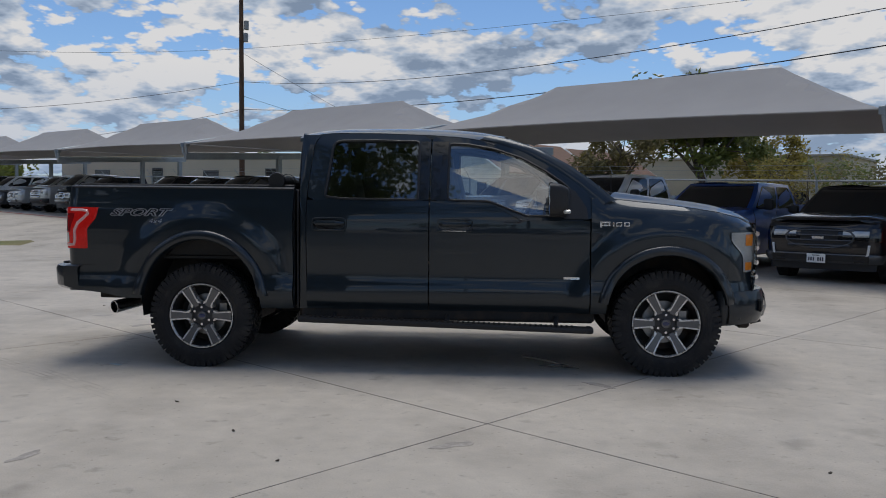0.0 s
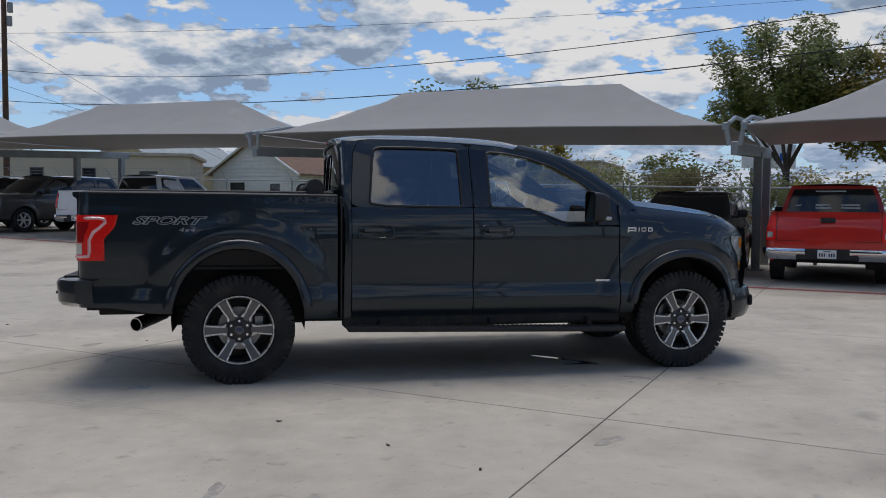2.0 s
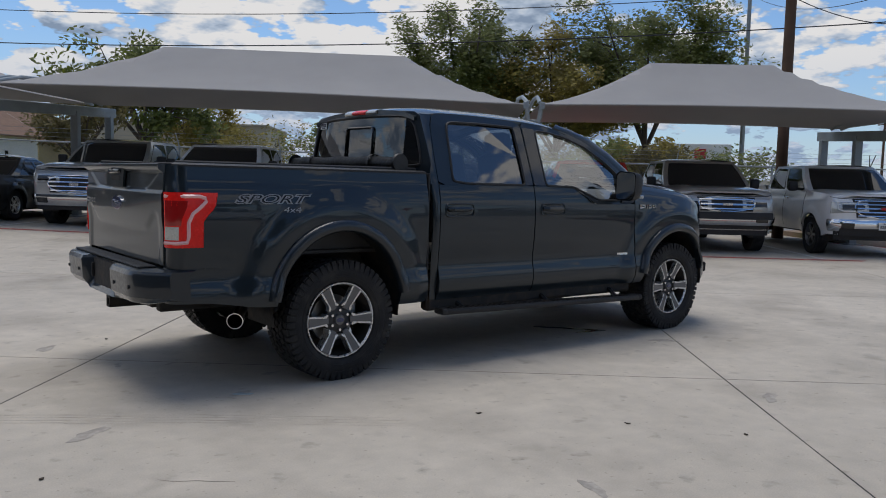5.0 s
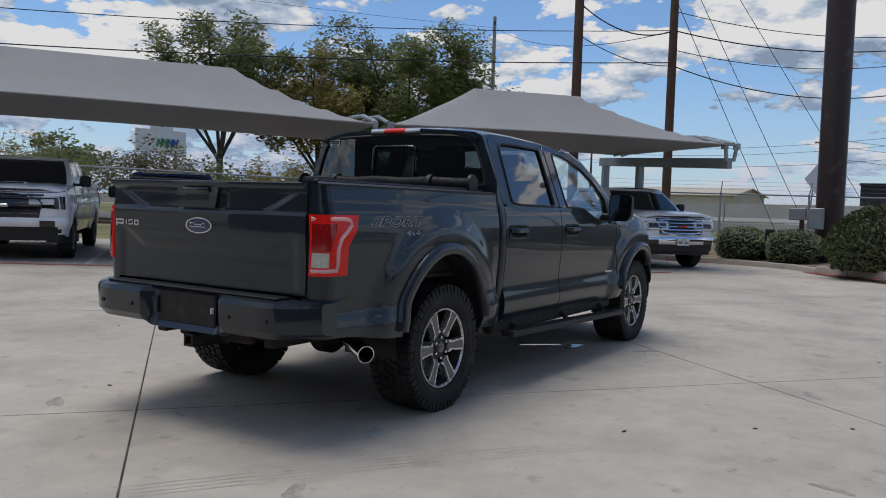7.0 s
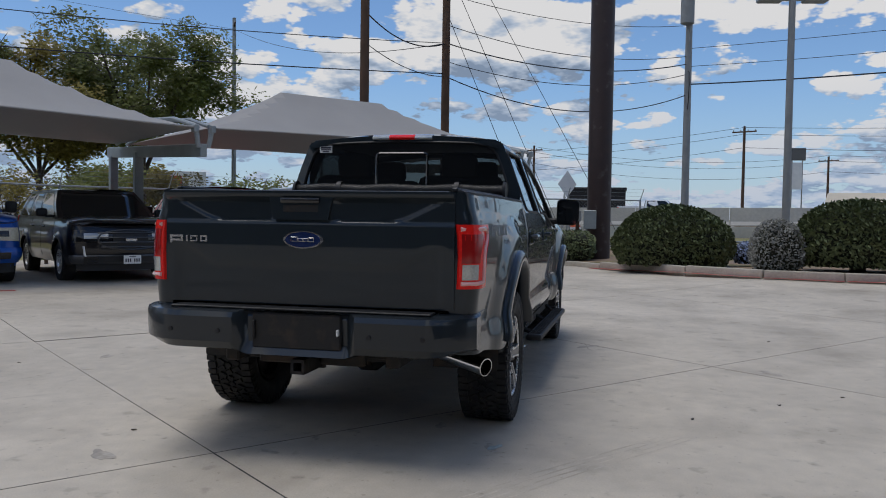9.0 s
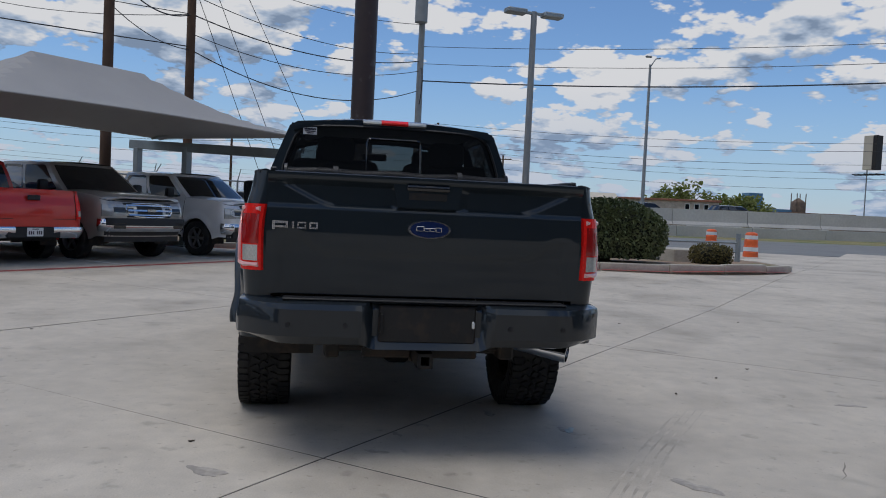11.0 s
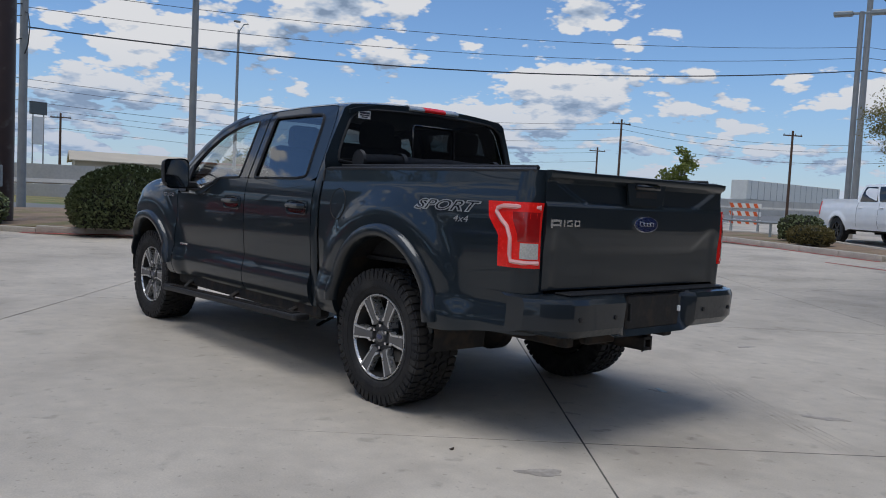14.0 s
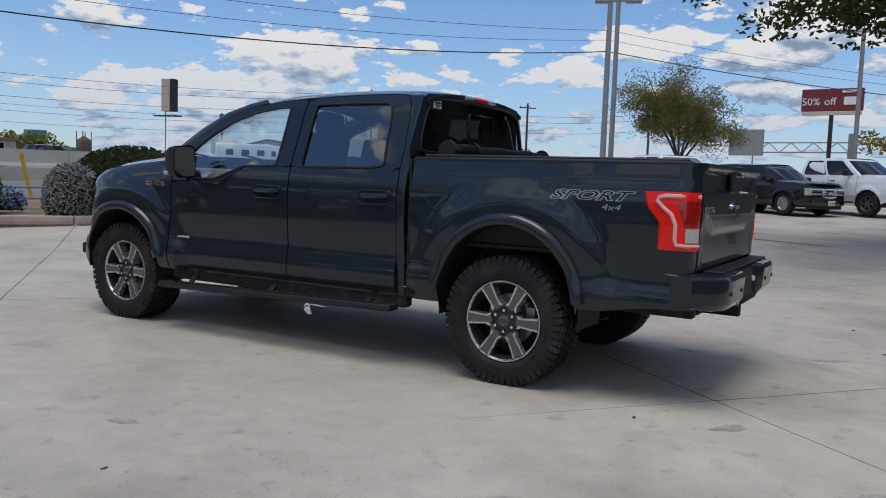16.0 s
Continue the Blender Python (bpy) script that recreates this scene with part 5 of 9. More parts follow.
    for x, ys in ((0.42, (-0.42, 0.42)), (-0.58, (-0.42, 0.42))):
        for y in ys:
            w = 0.54 if x > 0 else 0.70
            bm = bmesh.new()
            box(bm, (0.52, w, 0.20), (x + 0.05, y, 0.98), 0.06, seg=2)
            st = part("seat", bm, TRIM_INT, truck, "dark cloth seat")
            bm = bmesh.new()
            box(bm, (0.17, w * 0.94, 0.66), (0, 0, 0), 0.06, m=pose(x - 0.27, y, 1.30, 0, -12, 0), seg=2)
            part("backrest", bm, TRIM_INT, st)
            bm = bmesh.new()
            box(bm, (0.11, 0.28, 0.19), (0, 0, 0), 0.05, m=pose(x - 0.37, y, 1.70, 0, -8, 0), seg=2)
            for yy in (-0.06, 0.06):
                rod(bm, (x - 0.35, y + yy, 1.58), (x - 0.36, y + yy, 1.66), 0.007, seg=6)
            part("headrest", bm, TRIM_INT, st)
    bm = bmesh.new()
    sheet(bm, lambda y, t: Vector((0.86 + 0.62 * t, y * (1 - 0.0 * t), 1.02 + 0.28 * math.sin(min(1, t * 1.6) * math.pi / 2) + 0.02 * t)), lin(-0.80, 0.80, 13), lin(0, 1, 8))
    part("dashboard", bm, TRIM_INT, truck, "dark dashboard")
    bm = bmesh.new()
    ctr, tilt = Vector((0.78, 0.42, 1.20)), Matrix.Rotation(radians(-62), 4, "Y")
    ring = [ctr + (tilt @ Vector((0.19 * math.cos(t), 0.19 * math.sin(t), 0))) for t in lin(0, 2 * math.pi, 29)]
    tube(bm, ring, 0.016, 8, caps=False)
    for t in (0.0, 2.4, 3.9):
        rod(bm, ctr, ctr + (tilt @ Vector((0.185 * math.cos(t), 0.185 * math.sin(t), 0))), 0.016, seg=6)
    rod(bm, ctr, ctr + Vector((0.22, 0, -0.09)), 0.05, seg=10)
    part("steering_wheel", bm, BLACK, truck, "black steering wheel")
    bm = bmesh.new()
    sheet(bm, lambda x, t: Vector((x, (2 * t - 1) * 0.66, 1.86 + 0.05 * (1 - (2 * t - 1) ** 4))), lin(-0.95, 0.45, 6), lin(0, 1, 9))
    part("headliner", bm, TRIM_LIGHT, truck, "pale headliner")
    bm = bmesh.new()
    box(bm, (0.03, 0.24, 0.07), (0.70, 0.0, 1.76), 0.015)
    part("rear_view_mirror", bm, BLACK, truck, "rear view mirror")
    for side in (-1, 1):
        for xa, xb, zt in ((-0.95, -0.02, 1.33), (0.02, 1.2, 1.22)):
            bm = bmesh.new()
            box(bm, (xb - xa, 0.05, zt - 0.75), ((xa + xb) / 2, side * 0.855, (zt + 0.75) / 2), 0.02)
            part("door_lining", bm, TRIM_INT, truck, "dark door lining")
    bm = bmesh.new()
    tube(bm, [(1.45, -0.60, 1.36), (1.449, -0.60, 1.60)], 0.0025, 5)
    part("aerial", bm, BLACK, truck, "thin aerial")
    for side in (-1, 1):
        for x in (XR, XF):
            build_wheel(truck, x, side * (0.843 if x < 0 else 0.814), side)
    return truck


truck = build_truck()

# rolled tonneau cover lying across the bed behind the cab
roll = thing("rolled_tonneau_cover", "black vinyl tonneau cover rolled up across the bed", "truck bed cover")
bm = bmesh.new()
turns = [(math.cos(a) * (0.018 + 0.0040 * a), math.sin(a) * (0.018 + 0.0040 * a)) for a in lin(0, 2 * math.pi * 1.85, 50)]
ends = lin(-0.80, 0.80, 20)
sheet(bm, lambda t, y: Vector((-1.255 + turns[int(t)][0] + 0.006 * math.sin(y * 9), y, 1.495 + turns[int(t)][1] + 0.005 * math.sin(y * 13 + 1))), range(50), ends)
bmesh.ops.solidify(bm, geom=bm.faces[:], thickness=0.004)
part("roll", bm, VINYL, roll)
for y in (-0.45, 0.45):
    bm = bmesh.new()
    lathe(bm, [(0.066, y - 0.018), (0.0685, y - 0.018), (0.0685, y + 0.018), (0.066, y + 0.018)], 28, Matrix.Translation((-1.255, 0, 1.495)))
    part("strap", bm, BLACK, roll, "black strap")
for y in (-0.81, 0.81):
    bm = bmesh.new()
    lathe(bm, [(0.0, y), (0.066, y), (0.072, y * 0.975), (0.03, y * 0.975)], 28, Matrix.Translation((-1.255, 0, 1.495)))
    part("end_cap", bm, VINYL, roll)

# ---- parked vehicles ----
def car_paint(name, base, metal=0.3):
    return mat(name, base, 0.3, metal, var=0.04, coat=0.9, fine=700, rvar=0.03, spec=0.2)


WHITE_CAR = car_paint("white_car_paint", (0.84, 0.85, 0.86), 0.0)
SILVER_CAR = car_paint("silver_car_paint", (0.42, 0.43, 0.43), 0.5)
TAN_CAR = car_paint("pewter_car_paint", (0.42, 0.39, 0.35), 0.4)
BLACK_CAR = car_paint("black_car_paint", (0.010, 0.010, 0.012), 0.1)
RED_CAR = car_paint("red_car_paint", (0.58, 0.030, 0.020), 0.1)
BLUE_CAR = car_paint("blue_car_paint", (0.008, 0.075, 0.36), 0.3)
PEARL_CAR = car_paint("pearl_car_paint", (0.80, 0.80, 0.80), 0.1)
HAZY_LENS = mat("hazy_lens", (0.52, 0.48, 0.36), 0.25, var=0.15, coat=0.5)
GREY_CAR = car_paint("grey_car_paint", (0.07, 0.07, 0.072), 0.4)
CHAMPAGNE_CAR = car_paint("champagne_car_paint", (0.36, 0.335, 0.30), 0.5)


SHIELD_CAR = mat("parked_windscreen", (0.05, 0.055, 0.058), 0.05, var=0.2, scale=2.0, rvar=0.02, spec=0.8, coat=0.5)


def simple_wheel(parent, x, y, z, r, side, spokes, bright):
    bm = bmesh.new()
    w = r * 0.30
    lathe(bm, [(r * 0.62, -w), (r * 0.74, -w * 1.12), (r * 0.90, -w * 1.1), (r * 0.985, -w * 0.86), (r, -w * 0.5), (r, w * 0.5), (r * 0.985, w * 0.86), (r * 0.62, w)], 40)
    for k in range(40):
        m = Matrix.Rotation(2 * math.pi * k / 40, 4, "Y")
        box(bm, (r * 0.05, w * 0.5, r * 0.09), (r * 0.985, -w * 0.72, 0), m=m)
    wheel = part("wheel", bm, RUBBER, parent, "black road tyre")
    wheel.matrix_basis = pose(x, y, z, 0, 0, 0 if side < 0 else 180)
    bm = bmesh.new()
    lathe(bm, [(r * 0.64, -w * 0.98), (r * 0.60, -w * 1.02), (r * 0.56, -w * 0.85), (r * 0.54, 0.0)], 40)
    lathe(bm, [(0.0, -w * 0.72), (r * 0.12, -w * 0.72), (r * 0.16, -w * 0.6)], 24)
    for k in range(spokes):
        m = Matrix.Rotation(2 * math.pi * k / spokes, 4, "Y")
        box(bm, (r * 0.48, w * 0.22, r * 0.15), (r * 0.34, -w * 0.70, 0), 0.006, m=m)
    part("rim", bm, bright, wheel, "spoked alloy rim")
    bm = bmesh.new()
    lathe(bm, [(0.0, -w * 0.3), (r * 0.56, -w * 0.3)], 30)
    part("rim_back", bm, CHASSIS, wheel)
    return wheel


def vehicle(name, label, category, m, paint, kind="pickup", L=5.9, W=2.03, H=1.95, wb=3.7, fo=0.95, tyre=0.40, ride=0.42, belt=1.30, hood=1.16, cowl=None,
            bars=4, grille=BLACK, bar_mat=CHROME, grille_w=0.60, grille_z=(0.72, 1.08), bumper=CHROME, bumper_z=(0.45, 0.68), lamp=CLEAR_LENS, rims=ALU, spokes=6,
            hood_mat=None, front_plate=False, rear_plate=False, roof_mat=None, rear_bumper=None, windows=None, shield=None, bar_k=0.55, drl=None, intake=None, rear_words=False, scoop=False):
    car = thing(name, label, category, m, group="vehicles parked along the lot")
    xf, xr = wb / 2 + fo, wb / 2 + fo - L
    hw = W / 2
    cowl = xf - 1.30 if cowl is None else cowl
    rcx, rcy = 0.34, 0.26
    deck = {"pickup": belt + 0.10, "suv": belt, "sedan": belt + 0.02}[kind]
    cab0 = {"pickup": xf - 1.30 - 2.45, "suv": xr + 0.06, "sedan": xr + 1.05}[kind]

    def top(x):
        if x > cowl:
            t = (x - cowl) / (xf - cowl)
            return belt + (hood - belt) * (0.30 * t + 0.70 * t * t * t)
        return deck if x < cab0 and kind != "suv" else belt

    def low(x):
        for xc in (-wb / 2, wb / 2):
            t = (x - xc) / (tyre * 1.20)
            if abs(t) < 1:
                return tyre * 0.95 + tyre * 1.18 * math.sqrt(1 - t * t)
        return ride

    def plan(q):
        """q: 0-1 rear face, 1-2 rear corner, 2-3 side, 3-4 front corner, 4-5 front face; gives x, y and the outward way."""
        rr = 0.16
        if q <= 1:
            return xr - 0.03 * (1 - q * q), (hw - rr) * q, Vector((-1, 0, 0))
        if q <= 2:
            a = (q - 1) * math.pi / 2
            return xr + rr - rr * math.cos(a), hw - rr + rr * math.sin(a), Vector((-math.cos(a), math.sin(a), 0))
        if q <= 3:
            return xr + rr + (xf - rcx - xr - rr) * (q - 2), hw, Vector((0, 1, 0))
        if q <= 4:
            a = (q - 3) * math.pi / 2
            return xf - rcx + rcx * math.sin(a), hw - rcy + rcy * math.cos(a), Vector((math.sin(a), math.cos(a), 0))
        return xf + 0.06 * (1 - (5 - q) ** 2), (hw - rcy) * (5 - q), Vector((1, 0, 0))

    def tuck(z, x):
        t = (z - ride) / max(0.1, belt - ride)
        y = 0.05 * (1 - smooth01(t / 0.25)) + 0.05 * smooth01((t - 0.72) / 0.3) + 0.012 * smooth01((0.30 - abs(t - 0.45)) / 0.2) * -1
        for xc in (-wb / 2, wb / 2):
            y -= 0.03 * smooth01((tyre * 1.55 - math.hypot(x - xc, z - tyre)) / (tyre * 0.3))
        return y

    def surf(q, z, side, out=0.0):
        x, y, n = plan(q)
        p = Vector((x, y, z)) - n * (tuck(z, x) - out)
        if q >= 3:
            p.x -= 0.10 * smooth01((z - hood + 0.22) / 0.25) * smooth01((q - 3) / 1.0)
        p.y *= side
        return p

    arch_q = [2 + (xc + tyre * 1.2 * math.sin(math.pi / 2 * t) * 0.999 - xr - 0.16) / (xf - rcx - xr - 0.16) for xc in (-wb / 2, wb / 2) for t in lin(-1, 1, 19)]
    arch_q = [q for q in arch_q if q < 3.0]
    qs = sorted({*lin(0, 1, 6), *lin(1, 2, 7), *lin(2, 3, 34), *arch_q, *lin(3, 4, 9), *lin(4, 5, 7)})
    for side in (-1, 1):
        bm = bmesh.new()

        def skin(q, t):
            x = plan(q)[0]
            lo = low(x) if 2 <= q <= 3.7 else ride + (0.20 if kind == "pickup" and q < 1.9 else 0.0)
            return surf(q, lo + (top(x) - lo) * t, side)

        sheet(bm, skin, qs, lin(0, 1, 15))
        thicken(bm, lambda co: (0, 0, 0) if abs(co.y) < 0.03 else (0, -0.05 if co.y > 0 else 0.05, 0))
        part("body_side", bm, paint, car, angle=38)
        for xc in (-wb / 2, wb / 2):
            bm = bmesh.new()
            sheet(bm, lambda t, k: Vector((xc + tyre * 1.2 * math.cos(math.pi * t), side * (hw - 0.05 - 0.35 * k), tyre * 0.95 + tyre * 1.18 * math.sin(math.pi * t))), lin(-0.06, 1.06, 16), [0, 1])
            part("wheel_well", bm, CHASSIS, car)
            simple_wheel(car, xc, side * (hw - 0.12), tyre, tyre, side, spokes, rims)
        # door shut lines and handles
        cab1 = cowl - 0.05
        n_doors = 2 if (kind != "pickup" or cab1 - cab0 > 1.9) else 1
        q_of = lambda x: 2 + (x - xr - 0.16) / (xf - rcx - xr - 0.16)
        xs = [cab0 + 0.12 + (cab1 - cab0 - 0.15) * k / n_doors for k in range(n_doors + 1)] if kind != "suv" else [-wb / 2 + 0.50, -wb / 2 + 1.45, cab1 - 0.02]
        for x in xs:
            bm = bmesh.new()
            tube(bm, [surf(q_of(x), z, side, -0.001) for z in lin(ride + 0.08 if abs(x + wb / 2) > tyre * 1.3 else tyre * 2.2, belt - 0.01, 9)], 0.006, 4)
            part("door_gap", bm, CHASSIS, car, "dark shut line")
        for x in xs[:-1]:
            bm = bmesh.new()
            c = surf(q_of(x + 0.18), belt - 0.17, side, 0.022)
            tube(bm, [c + Vector((-0.11, -side * 0.02, 0)), c + Vector((-0.07, 0, 0)), c + Vector((0.07, 0, 0)), c + Vector((0.11, -side * 0.02, 0))], 0.016, 6)
            part("door_handle", bm, CHROME if bumper is CHROME else paint, car)
        # lamps on the corners
        bm = bmesh.new()
        zl = (hood - 0.30, hood - 0.10) if kind != "sedan" else (hood - 0.24, hood - 0.08)
        qa = 3.42
        qb = 5 - (grille_w / 2 + 0.02) / (hw - rcy) if grille_w / 2 < hw - rcy - 0.03 else 4.0
        sheet(bm, lambda q, t: surf(q, zl[0] + (zl[1] - zl[0]) * t - 0.03 * (1 - (q - qa) / (qb - qa)) * (1 - t), side, 0.012), lin(qa, qb, 9), lin(0, 1, 5))
        thicken(bm, (-0.03, 0, 0))
        hl = part("headlamp", bm, lamp, car, "headlamp")
        bm = bmesh.new()
        sheet(bm, lambda q, t: surf(q, zl[0] + (zl[1] - zl[0]) * (0.25 + 0.5 * t), side, 0.0145), lin(qa + 0.45, qb - 0.1, 5), lin(0, 1, 4))
        part("projector", bm, GLOSSBLACK if lamp is not GLOSSBLACK else CLEAR_LENS, hl)
        if drl == "hook":
            # bright running light hooked round the lamp and down the bumper
            bm = bmesh.new()
            tube(bm, [surf(qb - 0.06, zl[1] - 0.015, side, 0.018), surf((qa + qb) / 2, zl[1] - 0.012, side, 0.018), surf(qa + 0.30, zl[1] - 0.02, side, 0.018), surf(qa + 0.24, zl[0] - 0.02, side, 0.018),
                      surf(qa + 0.42, zl[0] - 0.13, side, 0.018), surf((qa + qb) / 2 + 0.1, zl[0] - 0.18, side, 0.018)], 0.013, 6)
            part("running_light", bm, WHITE_PLASTIC, hl, "white hooked running light")
        elif drl == "bar":
            bm = bmesh.new()
            tube(bm, [surf(3.86, zl[0] - 0.08, side, 0.02), surf(3.90, zl[0] - 0.24, side, 0.03), surf(4.02, zl[0] - 0.30, side, 0.03)], 0.020, 6)
            part("running_light", bm, WHITE_PLASTIC, hl, "pale upright running light")
        elif drl == "ring":
            bm = bmesh.new()
            lp = [surf(qa + (qb - qa) * a, zl[0] + (zl[1] - zl[0]) * b, side, 0.016) for a, b in round_loop([(0.25, 0.12), (0.95, 0.12), (0.95, 0.88), (0.25, 0.88)], 1)]
            tube(bm, lp + lp[:1], 0.012, 6, caps=False)
            part("running_light", bm, WHITE_PLASTIC, hl, "pale running light ring")
        bm = bmesh.new()
        zt = (belt - 0.42, belt + 0.02) if kind != "sedan" else (belt - 0.22, belt - 0.06)
        ql = (1.0, 1.95) if kind != "sedan" else (0.42, 2.04)
        sheet(bm, lambda q, t: surf(q, zt[0] + (zt[1] - zt[0]) * t, side, 0.012), lin(*ql, 9), lin(0, 1, 6))
        thicken(bm, (0.03, 0, 0))
        tl = part("tail_light", bm, RED_LENS, car, "red tail light")
        bm = bmesh.new()
        sheet(bm, lambda q, t: surf(q, zt[0] + (zt[1] - zt[0]) * (0.12 + 0.22 * t), side, 0.0145), lin(ql[0] + 0.15, ql[1] - 0.35, 5), lin(0, 1, 3))
        part("reverse_lamp", bm, CLEAR_LENS, tl)
        # mirror
        bm = bmesh.new()
        box(bm, (0.13, 0.20, 0.22 if kind == "pickup" else 0.16), (cowl - 0.42, side * (hw + 0.12), belt + 0.10), 0.045, seg=2)
        box(bm, (0.06, 0.18, 0.05), (cowl - 0.40, side * (hw - 0.02), belt + 0.03), 0.015)
        part("door_mirror", bm, BLACK, car, "dark door mirror")
        # lower front bumper wrap and fog lamp
        bm = bmesh.new()
        sheet(bm, lambda q, t: surf(q, bumper_z[0] + (bumper_z[1] - bumper_z[0]) * t, side, 0.035 + 0.03 * math.sin(math.pi * t)), [*lin(3.35, 4, 7), *lin(4, 5, 7)], lin(0, 1, 7))
        thicken(bm, (-0.06, 0, 0))
        fb = part("front_bumper", bm, bumper, car)
        bm = bmesh.new()
        zc = (bumper_z[0] + bumper_z[1]) / 2
        sheet(bm, lambda q, t: surf(q, zc - 0.06 + 0.11 * t, side, 0.072), lin(3.85, 4.22, 5), lin(0, 1, 4))
        part("fog_lamp", bm, GLOSSBLACK, fb)
        if rear_bumper:
            bm = bmesh.new()
            sheet(bm, lambda q, t: surf(q, ride + 0.02 + 0.20 * t, side, 0.05 + 0.03 * math.sin(math.pi * t)), [*lin(0.42, 1, 6), *lin(1, 1.95, 8)], lin(0, 1, 6))
            thicken(bm, (0.06, 0, 0))
            part("rear_bumper_end", bm, rear_bumper, car)
    if intake:
        bm = bmesh.new()
        for side in (-1, 1):
            sheet(bm, lambda q, t: surf(q, intake[0] + (intake[1] - intake[0]) * t, side, 0.078 - 0.02 * t), [*lin(intake[2], 4, 5), *lin(4, 5, 6)] if intake[2] < 4 else lin(intake[2], 5, 7), lin(0, 1, 4))
        thicken(bm, (-0.05, 0, 0))
        part("lower_intake", bm, BLACK, car, "black lower air intake", angle=40)
    # dark gap under the hood's leading edge
    bm = bmesh.new()
    for side in (-1, 1):
        tube(bm, [surf(q, top(plan(q)[0]) - 0.030, side, 0.001) for q in lin(3.3, 5, 12)], 0.007, 4)
    part("hood_gap", bm, CHASSIS, car, "dark hood shut line")
    # lower front valance and grille
    bm = bmesh.new()
    for side in (-1, 1):
        sheet(bm, lambda q, t: surf(q, ride - 0.10 + (bumper_z[0] - ride + 0.12) * t, side, 0.0), lin(3.5, 5, 10), lin(0, 1, 3))
    part("air_dam", bm, BLACK, car, "black lower valance")
    gx = surf(5, (grille_z[0] + grille_z[1]) / 2, 1).x
    bm = bmesh.new()

    def face(y, z, out):
        q = 5 - min(1.0, abs(y) / (hw - rcy))
        p = surf(q, z, 1 if y >= 0 else -1, out)
        return Vector((p.x, y, z))

    sheet(bm, lambda a, t: face(a * grille_w * (1 - 0.10 * (1 - t)), grille_z[0] + (grille_z[1] - grille_z[0]) * t, 0.010), lin(-1, 1, 13), lin(0, 1, 7))
    thicken(bm, (-0.04, 0, 0))
    gr = part("grille", bm, grille, car, "dark grille")
    for k in range(bars):
        bm = bmesh.new()
        t = (k + 0.5) / bars
        z = grille_z[0] + (grille_z[1] - grille_z[0]) * t
        tube(bm, [face(a * grille_w * (0.96 - 0.10 * (1 - t)), z, 0.024) for a in lin(-1, 1, 11)], 0.30 * (grille_z[1] - grille_z[0]) / max(bars, 3) * bar_k, 6)
        part("grille_bar", bm, bar_mat, gr)
    bm = bmesh.new()
    rim = [(-1, 0), (1, 0), (1, 1), (-1, 1)]
    pts = [face(a * grille_w * (1 - 0.10 * (1 - t)), grille_z[0] + (grille_z[1] - grille_z[0]) * t, 0.018) for a, t in round_loop(rim, 2)]
    tube(bm, pts + pts[:1], 0.016, 6, caps=False)
    part("grille_surround", bm, bar_mat, gr)
    bm = bmesh.new()
    c = face(0, (grille_z[0] + grille_z[1]) / 2, 0.05)
    box(bm, (0.02, 0.20, 0.055), c, 0.01)
    part("maker_badge", bm, SIGNRED if bar_mat is CHROME and kind == "pickup" and paint is PEARL_CAR else BADGE, gr, "plain maker's badge")
    # hood
    bm = bmesh.new()

    def bonnet(x, t):
        y = 2 * t - 1
        q = max(2.0, min(5.0, 2 + (x - xr - 0.16) / (xf - rcx - xr - 0.16)))
        if x > xf - rcx:
            q = 3 + math.asin(min(1, (x - xf + rcx) / rcx)) / (math.pi / 2)
        e = surf(q, top(plan(q)[0]) - 0.001, 1)
        return Vector((e.x + (0.16 * (1 - y * y) if x > cowl + 0.3 else 0.10 * (1 - y * y)), e.y * y, e.z + 0.05 * (1 - y ** 4) + 0.012 * smooth01((abs(y) - 0.5) / 0.1) * smooth01((0.9 - abs(y)) / 0.2)))

    sheet(bm, bonnet, lin(cowl - 0.12, xf - 0.02, 16), lin(0, 1, 17))
    thicken(bm, (0, 0, -0.03))
    part("hood", bm, hood_mat or paint, car)
    if scoop:
        bm = bmesh.new()
        q_ = bonnet(xf - 0.40, 0.5)
        box(bm, (0.16, 0.62, 0.035), (q_.x - 0.16, 0, q_.z + 0.022), 0.015, seg=2)
        sc = part("hood_scoop", bm, hood_mat or paint, car, "low hood scoop")
        bm = bmesh.new()
        box(bm, (0.02, 0.54, 0.022), (q_.x - 0.078, 0, q_.z + 0.022), 0.004)
        part("scoop_mouth", bm, CHASSIS, sc, "dark scoop mouth")
    # cabin
    c1 = cowl - 0.02
    z1 = H - 0.05
    slope = {"pickup": (0.12, 0.78), "suv": (0.42, 0.85), "sedan": (0.95, 1.05)}[kind]
    t0, t1 = cab0 + slope[0], c1 - slope[1]
    wt = hw - (0.26 if kind != "sedan" else 0.33)
    wbelt = hw - 0.075

    def wall(a, t, side, out=0.0):
        x = (cab0 + (c1 - cab0) * a) * (1 - t) + (t0 + (t1 - t0) * a) * t
        return Vector((x, side * (wbelt + (wt - wbelt) * t + 0.03 * math.sin(math.pi * t) + out), belt - 0.03 + (z1 - belt + 0.03) * t))

    def end(y, t, front, out=0.0):
        a = 1 if front else 0
        p, w = wall(a, t, 1), wall(a, t, 1).y
        bow = (0.22 if front else 0.05) * (1 - y * y) * (1 - 0.4 * t)
        return Vector((p.x + (bow + out if front else -bow - out), y * w, p.z + out * 0.5))

    bm = bmesh.new()
    for side in (-1, 1):
        sheet(bm, lambda a, t: wall(a, t, side), lin(0, 1, 13), lin(0, 1, 7))
    for fr in (True, False):
        sheet(bm, lambda y, t: end(y, t, fr), lin(-1, 1, 11), lin(0, 1, 7))

